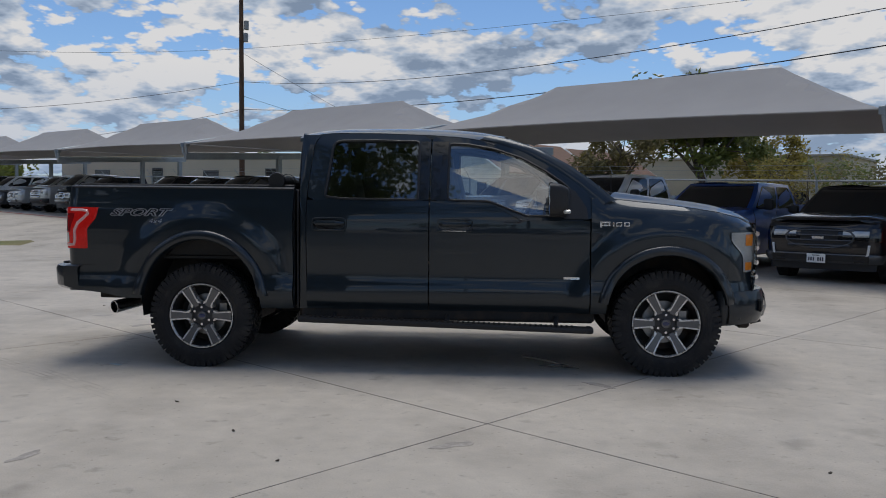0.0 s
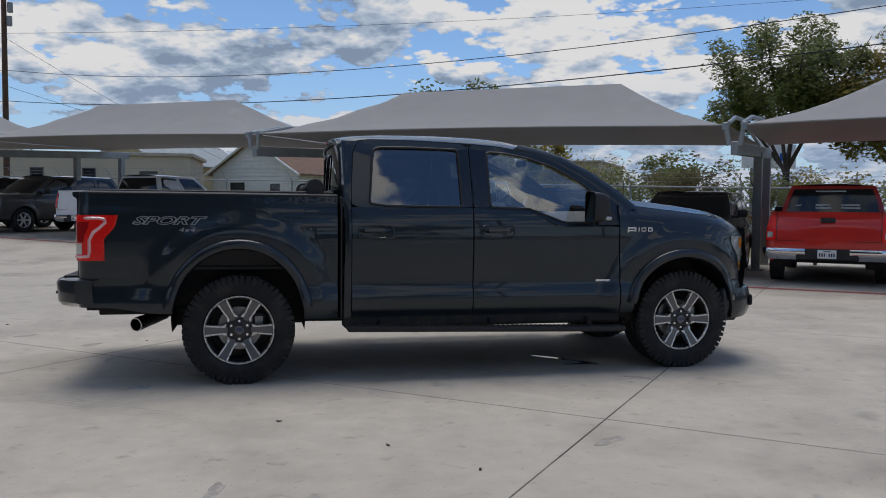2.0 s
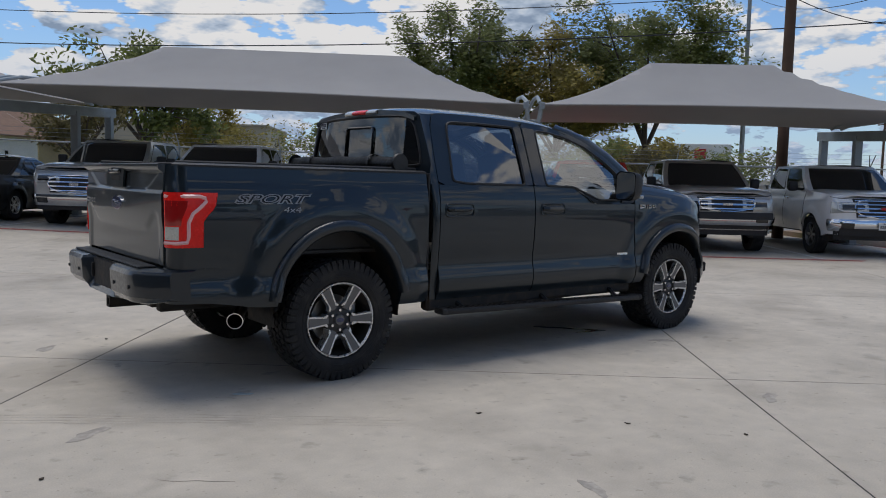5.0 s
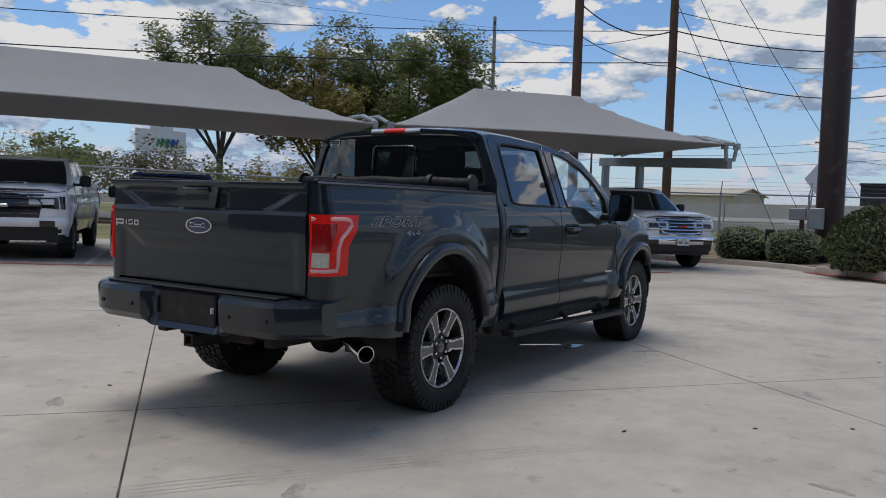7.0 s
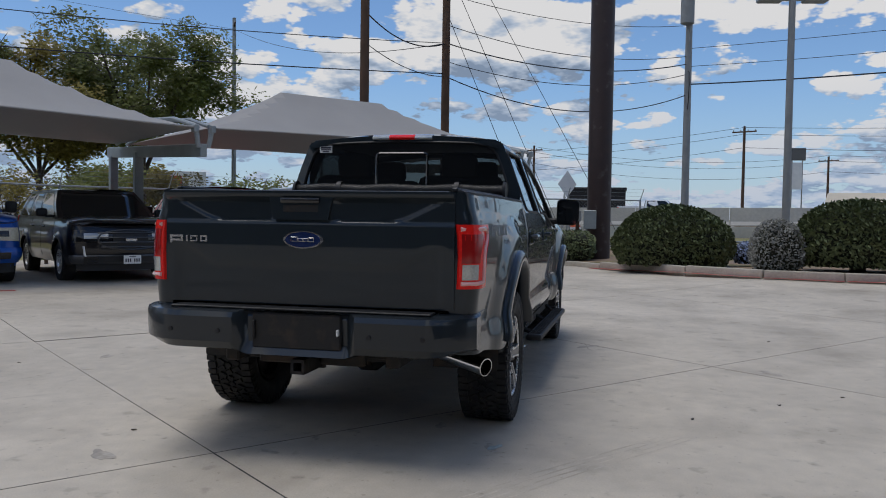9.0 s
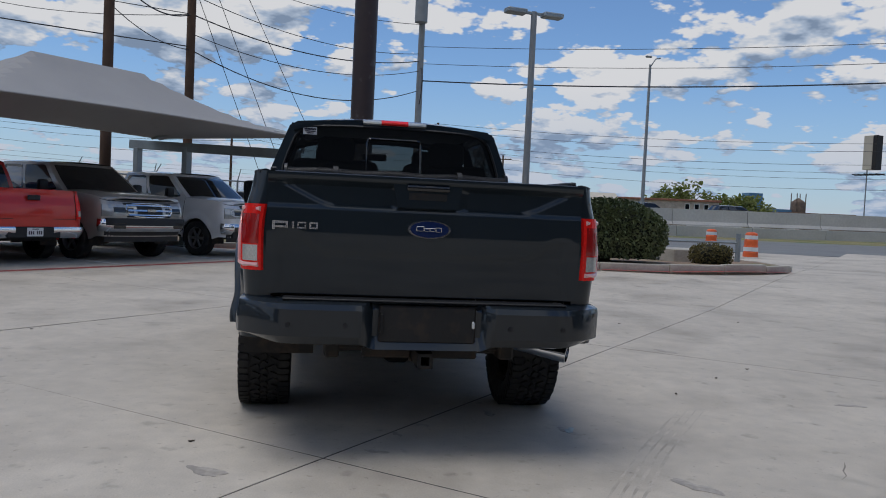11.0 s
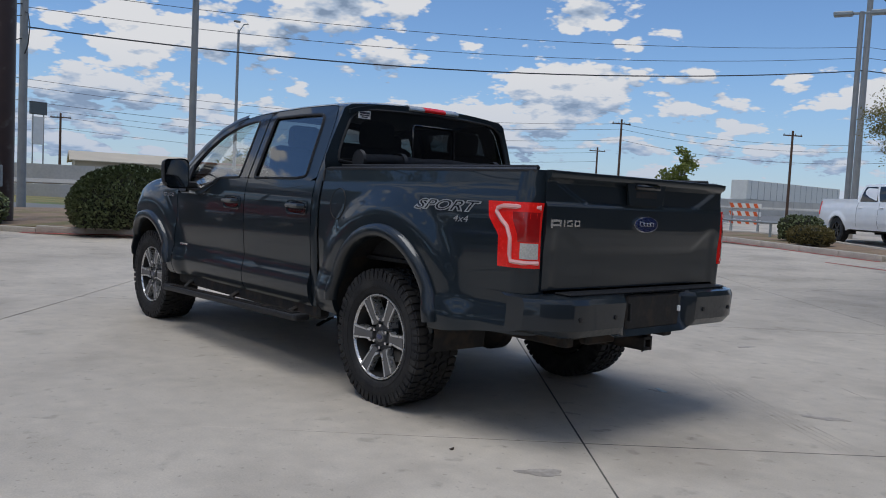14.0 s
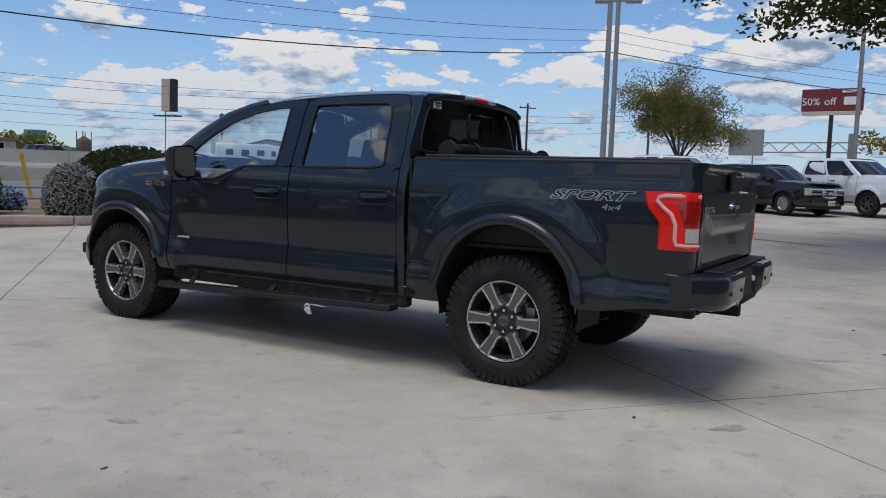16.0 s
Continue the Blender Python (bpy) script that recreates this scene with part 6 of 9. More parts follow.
    def lid(a, b):
        y = 2 * b - 1
        p = wall(a, 1, 1)
        bow = (0.22 * a ** 8 - 0.05 * (1 - a) ** 8) * (1 - y * y) * 0.6
        return Vector((p.x + bow, p.y * y, p.z + 0.06 * (1 - abs(y) ** 3) * (0.5 + 0.5 * math.sin(math.pi * min(1, 0.15 + a)))))

    sheet(bm, lid, lin(0, 1, 13), lin(0, 1, 13))
    bmesh.ops.remove_doubles(bm, verts=bm.verts, dist=0.004)
    part("cabin", bm, roof_mat or paint, car, angle=50)
    wins = windows or {"pickup": ((0.06, 0.46), (0.50, 0.93)), "suv": ((0.05, 0.30), (0.33, 0.60), (0.63, 0.95)), "sedan": ((0.14, 0.48), (0.51, 0.92))}[kind]
    for side in (-1, 1):
        for a0, a1 in wins:
            bm = bmesh.new()
            lp = fillet_loop([(a0, 0.08), (a1, 0.08), (a1 - 0.005, 0.5), (a1 - 0.02, 0.90), (a0 + 0.01, 0.90), (a0, 0.5)], 0.05)
            plate(bm, lp, lambda a, t, h: wall(a, t, side, 0.001 + h), 0.005)
            part("side_window", bm, TINT, car, "dark side window", smooth=False)
    for fr, nm in ((True, "windscreen"), (False, "rear_window")):
        bm = bmesh.new()
        sheet(bm, lambda y, t: end(y * 0.90, 0.10 + 0.80 * t, fr, 0.006), lin(-1, 1, 13), lin(0, 1, 7))
        thicken(bm, (-0.01 if fr else 0.01, 0, 0))
        part(nm, bm, (shield or TINT) if fr else TINT, car, "dark windscreen" if fr else "dark rear window")
    if rear_words:
        bm = bmesh.new()
        for y0, y1, t0_, t1_ in ((-0.55, -0.18, 0.36, 0.42), (-0.55, -0.18, 0.27, 0.33), (0.05, 0.33, 0.36, 0.42), (0.02, 0.33, 0.27, 0.33), (-0.30, 0.38, 0.80, 0.84), (0.62, 0.76, 0.36, 0.40)):
            sheet(bm, lambda y, t: end(y, t, False, 0.022), lin(y0, y1, 4), lin(t0_, t1_, 2))
        part("window_writing", bm, SIGNWHITE, car, "pale bars in place of writing on the rear window", smooth=False)
    # rear: deck or bed cover, tailgate seam, bumper, plate
    if kind != "suv":
        bm = bmesh.new()
        sheet(bm, lambda x, t: Vector((x, (2 * t - 1) * (hw - 0.055), deck - 0.02 + (0.03 * (1 - (2 * t - 1) ** 4) if kind == "sedan" else 0.012 * (abs(2 * t - 1) ** 6)))), lin(xr + 0.02, cab0 + (0.30 if kind == "sedan" else 0.0), 8), lin(0, 1, 13))
        part("deck" if kind == "sedan" else "bed_cover", bm, paint if kind == "sedan" else BLACK, car)
    bm = bmesh.new()
    box(bm, (0.05, W * 0.50, 0.20), (xr - 0.06, 0, ride + 0.12), 0.02)
    part("rear_bumper", bm, BLACK if kind == "pickup" else paint, car)
    if kind == "pickup":
        bm = bmesh.new()
        box(bm, (0.03, 0.24, 0.09), (xr - 0.035, 0, deck - 0.15), 0.012)
        part("tailgate_handle", bm, BLACK, car, "black tailgate handle")
        bm = bmesh.new()
        for y in (-1, 1):
            tube(bm, [surf(0.985, z, y, 0.001) for z in lin(ride + 0.34, deck, 6)], 0.006, 4)
        tube(bm, [Vector((xr - 0.032, y, ride + 0.36)) for y in lin(-hw + 0.2, hw - 0.2, 6)], 0.006, 4)
        part("tailgate_gap", bm, CHASSIS, car)
    for on, x, z in ((front_plate, gx + 0.10, (bumper_z[0] + bumper_z[1]) / 2), (rear_plate, xr - 0.095, ride + 0.13 if kind == "pickup" else belt - 0.22)):
        if on:
            sgn = 1 if x > 0 else -1
            bm = bmesh.new()
            box(bm, (0.012, 0.305, 0.152), (x, 0, z), 0.004)
            pl = part("number_plate", bm, WHITE_PLASTIC, car, "white number plate with plain bars")
            bm = bmesh.new()
            for k in range(7):
                if k != 3:
                    box(bm, (0.004, 0.022, 0.060), (x + sgn * 0.008, -0.114 + k * 0.038, z - 0.012))
            box(bm, (0.004, 0.12, 0.014), (x + sgn * 0.008, 0, z + 0.052))
            part("plate_bars", bm, INK, pl, smooth=False)
    bm = bmesh.new()
    box(bm, (L - 0.9, W - 0.55, 0.22), ((xf + xr) / 2, 0, ride + 0.05), 0.05)
    part("underbody", bm, CHASSIS, car, "dark underbody")
    return car


def parked(u, v_edge, out, L, fo, wb, turn=0.0):
    """Pose of a vehicle in the row with its near end at v_edge, nose out or nose in."""
    xf = wb / 2 + fo
    v = v_edge + xf if out else v_edge + L - xf
    return lot_pose(u, v, 0.0, (-90 if out else 90) + turn)


vehicle("pickup_truck", "white crew-cab pickup with a black grille parked nose out", "pickup truck", parked(-5.4, 8.85, True, 5.9, 0.95, 3.75), WHITE_CAR, L=5.9, fo=0.95, wb=3.75, H=1.93, tyre=0.41, ride=0.46, belt=1.34, hood=1.24,
        bars=3, bar_mat=GLOSSBLACK, grille=GLOSSBLACK, grille_w=0.64, grille_z=(0.76, 1.17), bumper=WHITE_CAR, bumper_z=(0.56, 0.76), rims=RIMGREY, lamp=GLOSSBLACK, drl="hook", intake=(0.36, 0.60, 3.75), scoop=True)
vehicle("pickup_truck", "lowered bright blue pickup with a chrome bar grille, parked nose out", "pickup truck", parked(-2.65, 9.35, True, 5.4, 0.95, 3.2), BLUE_CAR, L=5.4, fo=0.95, wb=3.2, H=1.78, tyre=0.38, ride=0.30, belt=1.20, hood=1.05,
        bars=3, bar_k=1.45, lamp=HAZY_LENS, grille_w=0.56, grille_z=(0.70, 0.99), bumper=BLUE_CAR, bumper_z=(0.36, 0.62), front_plate=True, hood_mat=BLUE_CAR, roof_mat=BLUE_CAR, intake=(0.40, 0.54, 4.15))
vehicle("suv", "black three-row sport utility vehicle parked nose out", "car", parked(0.1, 9.3, True, 4.98, 0.93, 2.9), BLACK_CAR, "suv", L=4.98, W=1.97, fo=0.93, wb=2.9, H=1.75, tyre=0.37, ride=0.34, belt=1.16, hood=1.06,
        bars=4, bar_mat=GREY_CAR, grille=BLACK, grille_w=0.58, grille_z=(0.62, 0.96), bumper=GREY_CAR, bumper_z=(0.36, 0.52), front_plate=True, lamp=GLOSSBLACK, drl="bar", intake=(0.40, 0.50, 4.0))
vehicle("pickup_truck", "bright red pickup with chrome bumper ends parked nose in", "pickup truck", parked(2.85, 9.3, False, 5.75, 0.95, 3.65), RED_CAR, L=5.75, fo=0.95, wb=3.65, H=1.88, tyre=0.385, ride=0.44, belt=1.22,
        rear_plate=True, rear_bumper=CHROME, hood=1.15, rear_words=True)
vehicle("pickup_truck", "older pewter heavy-duty crew-cab pickup parked nose out", "pickup truck", parked(5.25, 9.2, True, 6.0, 0.98, 3.9), TAN_CAR, L=6.0, fo=0.98, wb=3.9, H=1.95, tyre=0.41, ride=0.48, belt=1.32, hood=1.20,
        bars=3, bar_k=0.8, grille_w=0.58, grille_z=(0.86, 1.14), bumper=CHROME, bumper_z=(0.58, 0.82), lamp=CLEAR_LENS, intake=(0.70, 0.84, 3.6), rims=RIMGREY)
vehicle("pickup_truck", "pearl white crew-cab pickup with a large chrome grille and chrome bumper", "pickup truck", parked(8.3, 9.05, True, 5.85, 0.96, 3.65), PEARL_CAR, L=5.85, fo=0.96, wb=3.65, H=1.90, tyre=0.40, ride=0.45, belt=1.30, hood=1.20,
        bars=5, bar_k=0.75, grille_w=0.60, grille_z=(0.80, 1.17), bumper=CHROME, bumper_z=(0.52, 0.76), front_plate=True, rims=RIMGREY, drl="ring", intake=(0.44, 0.58, 3.8))
vehicle("pickup_truck", "pale silver crew-cab pickup parked nose out under the canopy", "pickup truck", parked(-8.1, 9.4, True, 5.9, 0.95, 3.75), SILVER_CAR, L=5.9, fo=0.95, wb=3.75, H=1.94, tyre=0.41, ride=0.46, belt=1.34, hood=1.22, rims=RIMGREY)
vehicle("sedan", "black sedan parked nose in under the canopy", "car", parked(-10.95, 9.4, False, 4.9, 0.90, 2.85), BLACK_CAR, "sedan", L=4.9, W=1.85, fo=0.90, wb=2.85, H=1.45, tyre=0.33, ride=0.24, belt=0.98, hood=0.80,
        grille_z=(0.42, 0.66), grille_w=0.4, bumper=BLACK_CAR, bumper_z=(0.26, 0.42), rear_plate=True)
vehicle("sedan", "champagne silver sedan parked nose in under the canopy", "car", parked(-13.75, 9.4, False, 4.9, 0.95, 2.82), CHAMPAGNE_CAR, "sedan", L=4.9, W=1.82, fo=0.95, wb=2.82, H=1.45, tyre=0.335, ride=0.25, belt=1.0, hood=0.82,
        grille_z=(0.42, 0.66), grille_w=0.4, bumper=CHAMPAGNE_CAR, bumper_z=(0.26, 0.42), rear_plate=True)
vehicle("pickup_truck", "white crew-cab pickup parked nose in under the canopy", "pickup truck", parked(-16.6, 9.4, False, 5.9, 1.0, 3.6), WHITE_CAR, L=5.9, fo=1.0, wb=3.6, H=1.94, tyre=0.41, ride=0.48, belt=1.30, hood=1.2, rear_plate=True, rear_bumper=CHROME)
vehicle("suv", "dark grey full-size sport utility vehicle parked nose out", "car", parked(-21.4, 9.5, True, 5.1, 0.95, 2.95), GREY_CAR, "suv", L=5.1, W=2.0, fo=0.95, wb=2.95, H=1.88, tyre=0.39, ride=0.42, belt=1.22, hood=1.08, grille_z=(0.72, 0.98), grille_w=0.5, bumper=GREY_CAR, bars=2, front_plate=True)
vehicle("suv", "black sport utility vehicle parked nose out", "car", parked(-24.2, 9.5, True, 4.9, 0.9, 2.9), BLACK_CAR, "suv", L=4.9, W=1.95, fo=0.9, wb=2.9, H=1.80, tyre=0.38, ride=0.38, belt=1.18, hood=1.04, grille_z=(0.68, 0.94), grille_w=0.5, bumper=BLACK_CAR)
vehicle("suv", "black boxy off-roader parked nose out", "car", parked(-27.0, 9.5, True, 4.3, 0.65, 2.6), BLACK_CAR, "suv", L=4.3, W=1.85, fo=0.65, wb=2.6, H=1.85, tyre=0.40, ride=0.46, belt=1.20, hood=1.10, grille_z=(0.75, 1.02), grille_w=0.35, bumper=BLACK)
vehicle("sedan", "white sedan parked nose out", "car", parked(-29.7, 9.5, True, 4.9, 0.95, 2.85), WHITE_CAR, "sedan", L=4.9, W=1.85, fo=0.95, wb=2.85, H=1.45, tyre=0.33, ride=0.25, belt=0.98, hood=0.82, grille_z=(0.42, 0.68), grille_w=0.45, bumper=WHITE_CAR, bumper_z=(0.26, 0.42))
vehicle("pickup_truck", "dark pickup with a chrome bar grille parked nose out", "pickup truck", parked(-33.0, 9.5, True, 5.4, 0.95, 3.25), BLACK_CAR, L=5.4, W=1.9, fo=0.95, wb=3.25, H=1.80, tyre=0.38, ride=0.42, belt=1.22, hood=1.08, grille_z=(0.72, 1.0), grille_w=0.5, bumper=BLACK_CAR, bars=2)
vehicle("pickup_truck", "pale grey pickup parked nose out at the far end", "pickup truck", parked(-36.0, 9.5, True, 5.8, 0.95, 3.6), SILVER_CAR, bumper=BLACK, L=5.8, fo=0.95, wb=3.6, H=1.9)
for u, kind_, paint_, lab in ((-39.2, "suv", SILVER_CAR, "silver sport utility vehicle parked nose out at the far end"), (-42.2, "sedan", GREY_CAR, "dark grey sedan parked nose out at the far end"),
                              (-45.6, "suv", WHITE_CAR, "white sport utility vehicle parked nose out at the far end"), (-48.6, "suv", BLACK_CAR, "black sport utility vehicle parked nose out at the far end"),
                              (-52.0, "sedan", BLUE_CAR, "blue sedan parked nose out at the far end"), (-56.0, "suv", GREY_CAR, "grey sport utility vehicle parked nose out at the far end")):
    low_ = kind_ == "sedan"
    vehicle(kind_, lab, "car", parked(u, 9.5, True, 4.9, 0.93, 2.85), paint_, kind_, L=4.9, W=1.9, fo=0.93, wb=2.85, H=1.45 if low_ else 1.8, tyre=0.34 if low_ else 0.38, ride=0.25 if low_ else 0.38,
            belt=0.98 if low_ else 1.18, hood=0.82 if low_ else 1.04, grille_z=(0.42, 0.66) if low_ else (0.66, 0.92), grille_w=0.45, bumper=paint_, bumper_z=(0.26, 0.42) if low_ else (0.42, 0.60), front_plate=True)
# across the drive, towards the street
vehicle("pickup_truck", "white crew-cab pickup with dark wheels parked by the planted island", "pickup truck", pose(3.8, -23.05, rise(3.8, -23.05), 0, 0, 143), WHITE_CAR, L=5.9, fo=0.95, wb=3.75, H=1.92, tyre=0.41, ride=0.46, belt=1.32, hood=1.22,
        bars=3, bar_mat=GLOSSBLACK, grille=GLOSSBLACK, grille_w=1.25, grille_z=(0.86, 1.12), bumper=WHITE_CAR, bumper_z=(0.60, 0.82), rims=GLOSSBLACK, lamp=GLOSSBLACK, intake=(0.44, 0.64, 3.9), shield=SHIELD_CAR)
vehicle("suv", "black compact crossover with bright wheels parked across the drive", "car", pose(0.42, -24.55, rise(0.42, -24.55), 0, 0, 145), BLACK_CAR, "suv", L=4.68, W=1.84, fo=0.95, wb=2.7, H=1.68, tyre=0.36, ride=0.32, belt=1.08, hood=0.98, grille_z=(0.58, 0.86), grille_w=0.34, bumper=BLACK_CAR, bumper_z=(0.34, 0.50), front_plate=True, spokes=10)
vehicle("pickup_truck", "white crew-cab pickup parked behind the crossover", "pickup truck", pose(-1.6, -26.2, rise(-1.6, -26.2), 0, 0, 145), WHITE_CAR, L=5.9, fo=0.95, wb=3.7, H=1.92, tyre=0.40, ride=0.45, belt=1.30, hood=1.18, rims=RIMGREY)

# ---- trees, hedges ----
def leaf_quads(bm, centre, radius, count, size, rng, squash=0.8):
    for _ in range(count):
        d = Vector((rng.gauss(0, 1), rng.gauss(0, 1), rng.gauss(0, 1))).normalized() * (rng.random() ** 0.45)
        c = centre + Vector((d.x * radius, d.y * radius, d.z * radius * squash))
        a = Vector((rng.gauss(0, 1), rng.gauss(0, 1), rng.gauss(0, 0.7))).normalized()
        b = a.orthogonal().normalized()
        s = size * rng.uniform(0.6, 1.3)
        q = [c - a * s, c + b * s * 0.5, c + a * s, c - b * s * 0.5]
        bm.faces.new([bm.verts.new(p) for p in q])


def tree(x, y, h, spread, leaf, label, seed, trunk_h=None, clumps=60, per=70, size=0.16, z0=0.0, clump_r=0.75, lean=0.0, low=0.35, slim=1.0, droop=0.0):
    rng = random.Random(seed)
    t = thing("tree", label, "tree", pose(x, y, z0))
    trunk_h = trunk_h or h * 0.30
    bm = bmesh.new()
    r0 = (0.03 * h + 0.02) * slim
    base = [Vector((0, 0, -0.2)), Vector((lean * 0.2, 0.05, trunk_h * 0.5)), Vector((lean * 0.5, 0.0, trunk_h))]
    tube(bm, base, [r0 * 1.15, r0 * 0.9, r0 * 0.75], 10)
    ends = []
    n = 7
    for k in range(n):
        a = 2 * math.pi * (k + rng.uniform(-0.3, 0.3)) / n
        reach = spread * rng.uniform(0.45, 0.85)
        top = h * rng.uniform(0.62, 0.93)
        p0 = base[2] - Vector((0, 0, trunk_h * 0.15 * rng.random()))
        p1 = p0 + Vector((math.cos(a) * reach * 0.35, math.sin(a) * reach * 0.35, (top - trunk_h) * 0.40))
        p2 = p0 + Vector((math.cos(a) * reach * 0.75, math.sin(a) * reach * 0.75, (top - trunk_h) * 0.75))
        p3 = p0 + Vector((math.cos(a) * reach, math.sin(a) * reach, top - trunk_h))
        tube(bm, [p0, p1, p2, p3], [r0 * 0.50, r0 * 0.34, r0 * 0.2, r0 * 0.06], 7)
        ends += [p2, p3, p1.lerp(p2, 0.6)]
        for q in range(4):
            s = p1.lerp(p3, rng.uniform(0.1, 0.8))
            e = s + Vector((rng.uniform(-1, 1) * spread * 0.4, rng.uniform(-1, 1) * spread * 0.4, rng.uniform(-0.05, 0.22) * h))
            tube(bm, [s, s.lerp(e, 0.5) + Vector((0, 0, 0.1)), e], [r0 * 0.2, r0 * 0.12, r0 * 0.04], 5)
            ends += [e, s.lerp(e, 0.6)]
    part("trunk", bm, BARK, t, "grey-brown trunk and limbs")
    bm = bmesh.new()
    for k in range(clumps):
        c = rng.choice(ends) + Vector((rng.gauss(0, 0.35), rng.gauss(0, 0.35), rng.gauss(0, 0.3))) * spread * 0.28
        c.z = max(c.z - droop * math.hypot(c.x, c.y), h * low)
        leaf_quads(bm, c, clump_r * rng.uniform(0.6, 1.3), per, size, rng, 0.75)
    tagged(part("crown", bm, leaf, t, "crown of many small leaves", smooth=False), kind="stuff")
    return t


tree(27.3, 33.2, 12.6, 5.4, LEAF, "tall broad-leaved tree with a loose green crown behind the fence", 1, 3.6, 220, 125, 0.135, clump_r=0.95, slim=0.6, droop=0.12)
tree(31.6, 29.4, 11.2, 5.6, LEAF2, "broad-leaved tree with yellowing olive leaves behind the fence", 2, 3.2, 230, 125, 0.135, clump_r=1.0, slim=0.6, droop=0.15, low=0.28)
tree(34.8, 25.2, 13.2, 6.0, LEAF, "tall dark green tree with thin bare twigs on top", 3, 3.6, 250, 125, 0.135, clump_r=1.0, slim=0.6, droop=0.12)
tree(17.0, 60.0, 12.0, 6.5, LEAF, "wide dark green oak in front of a pale building", 4, 3.6, 140, 80, 0.26, clump_r=1.25)
tree(7.5, 42.0, 6.5, 3.0, LEAF_BROWN, "small dark tree beside the white house", 5, 1.8, 50, 60, 0.16)
tree(24.0, 66.0, 8.0, 4.2, LEAF2, "yellow-green tree beside the pale building", 6, 2.2, 60, 60, 0.22, clump_r=1.0)
tree(36.0, 62.0, 6.5, 4.0, LEAF, "green bushy tree far behind the fence", 7, 1.4, 60, 60, 0.22, clump_r=1.0)
tree(44.0, 56.0, 5.5, 4.5, LEAF_BROWN, "sparse half-bare tree far behind the fence", 8, 1.2, 40, 45, 0.14, clump_r=1.1)
tree(52.0, 48.0, 5.0, 4.0, LEAF_BROWN, "sparse brownish tree far behind the fence", 9, 1.2, 40, 45, 0.14, clump_r=1.1)
tree(46.0, 36.0, 4.6, 3.4, LEAF, "low bushy green tree behind the fence", 10, 0.8, 55, 60, 0.2, clump_r=1.0, low=0.2)
tree(40.0, 29.0, 4.2, 3.2, LEAF2, "low olive bush behind the fence", 11, 0.8, 50, 60, 0.18, clump_r=0.9, low=0.2)
for k, (u, v, h, leaf) in enumerate(((13.0, 33, 4.4, LEAF), (9.5, 35, 4.8, LEAF_BROWN), (6.0, 34, 4.6, LEAF), (2.5, 36, 4.2, LEAF2), (-1.0, 37, 4.8, LEAF), (-4.5, 36, 5.2, LEAF_BROWN), (-8.0, 40, 5.0, LEAF), (-12.0, 42, 5.4, LEAF2))):
    p = lot(u, v)
    tree(p.x, p.y, h * 0.82, 2.9, leaf, "low scrubby tree in the overgrown row behind the fence", 60 + k, 0.7, 36, 55, 0.11, z0=-0.1, clump_r=0.8, low=0.14, slim=0.6)
tree(5.2, -30.4, 6.4, 3.0, LEAF_DROOP, "small tree with drooping yellow-brown leaves on the planted island", 12, 1.9, 300, 110, 0.048, z0=0.55, clump_r=0.6, low=0.28, slim=0.55, droop=0.35)
tree(-5.4, -12.4, 10.0, 6.4, LEAF_DARK, "large oak whose dark lower branches hang over the drive", 13, 4.2, 620, 130, 0.075, z0=0.15, clump_r=0.66, low=0.345, slim=0.6, droop=0.29)
tree(49.0, -80.0, 8.0, 2.6, LEAF, "green tree far across the highway", 14, 2.4, 36, 45, 0.24, clump_r=0.9)
tree(96.0, -49.5, 6.2, 4.5, LEAF, "dark green tree behind the brick building", 15, 1.6, 40, 45, 0.3, clump_r=1.3)
tree(89.0, -54.0, 5.4, 5.0, LEAF, "dark green tree behind the brick building", 16, 1.4, 40, 45, 0.3, clump_r=1.3)
tree(-4.0, -66.0, 6.0, 4.0, LEAF2, "yellow-green tree beyond the street", 17, 1.4, 40, 45, 0.26, clump_r=1.0)
tree(-22.0, 62.0, 6.0, 4.5, LEAF, "dark tree at the end of the lot", 18, 1.2, 45, 50, 0.26, clump_r=1.2)
tree(-34.0, 66.0, 6.5, 5.0, LEAF, "dark tree at the end of the lot", 19, 1.2, 45, 50, 0.28, clump_r=1.3)
tree(-46.0, 64.0, 6.0, 5.0, LEAF, "dark tree at the end of the lot", 20, 1.2, 45, 50, 0.28, clump_r=1.3)


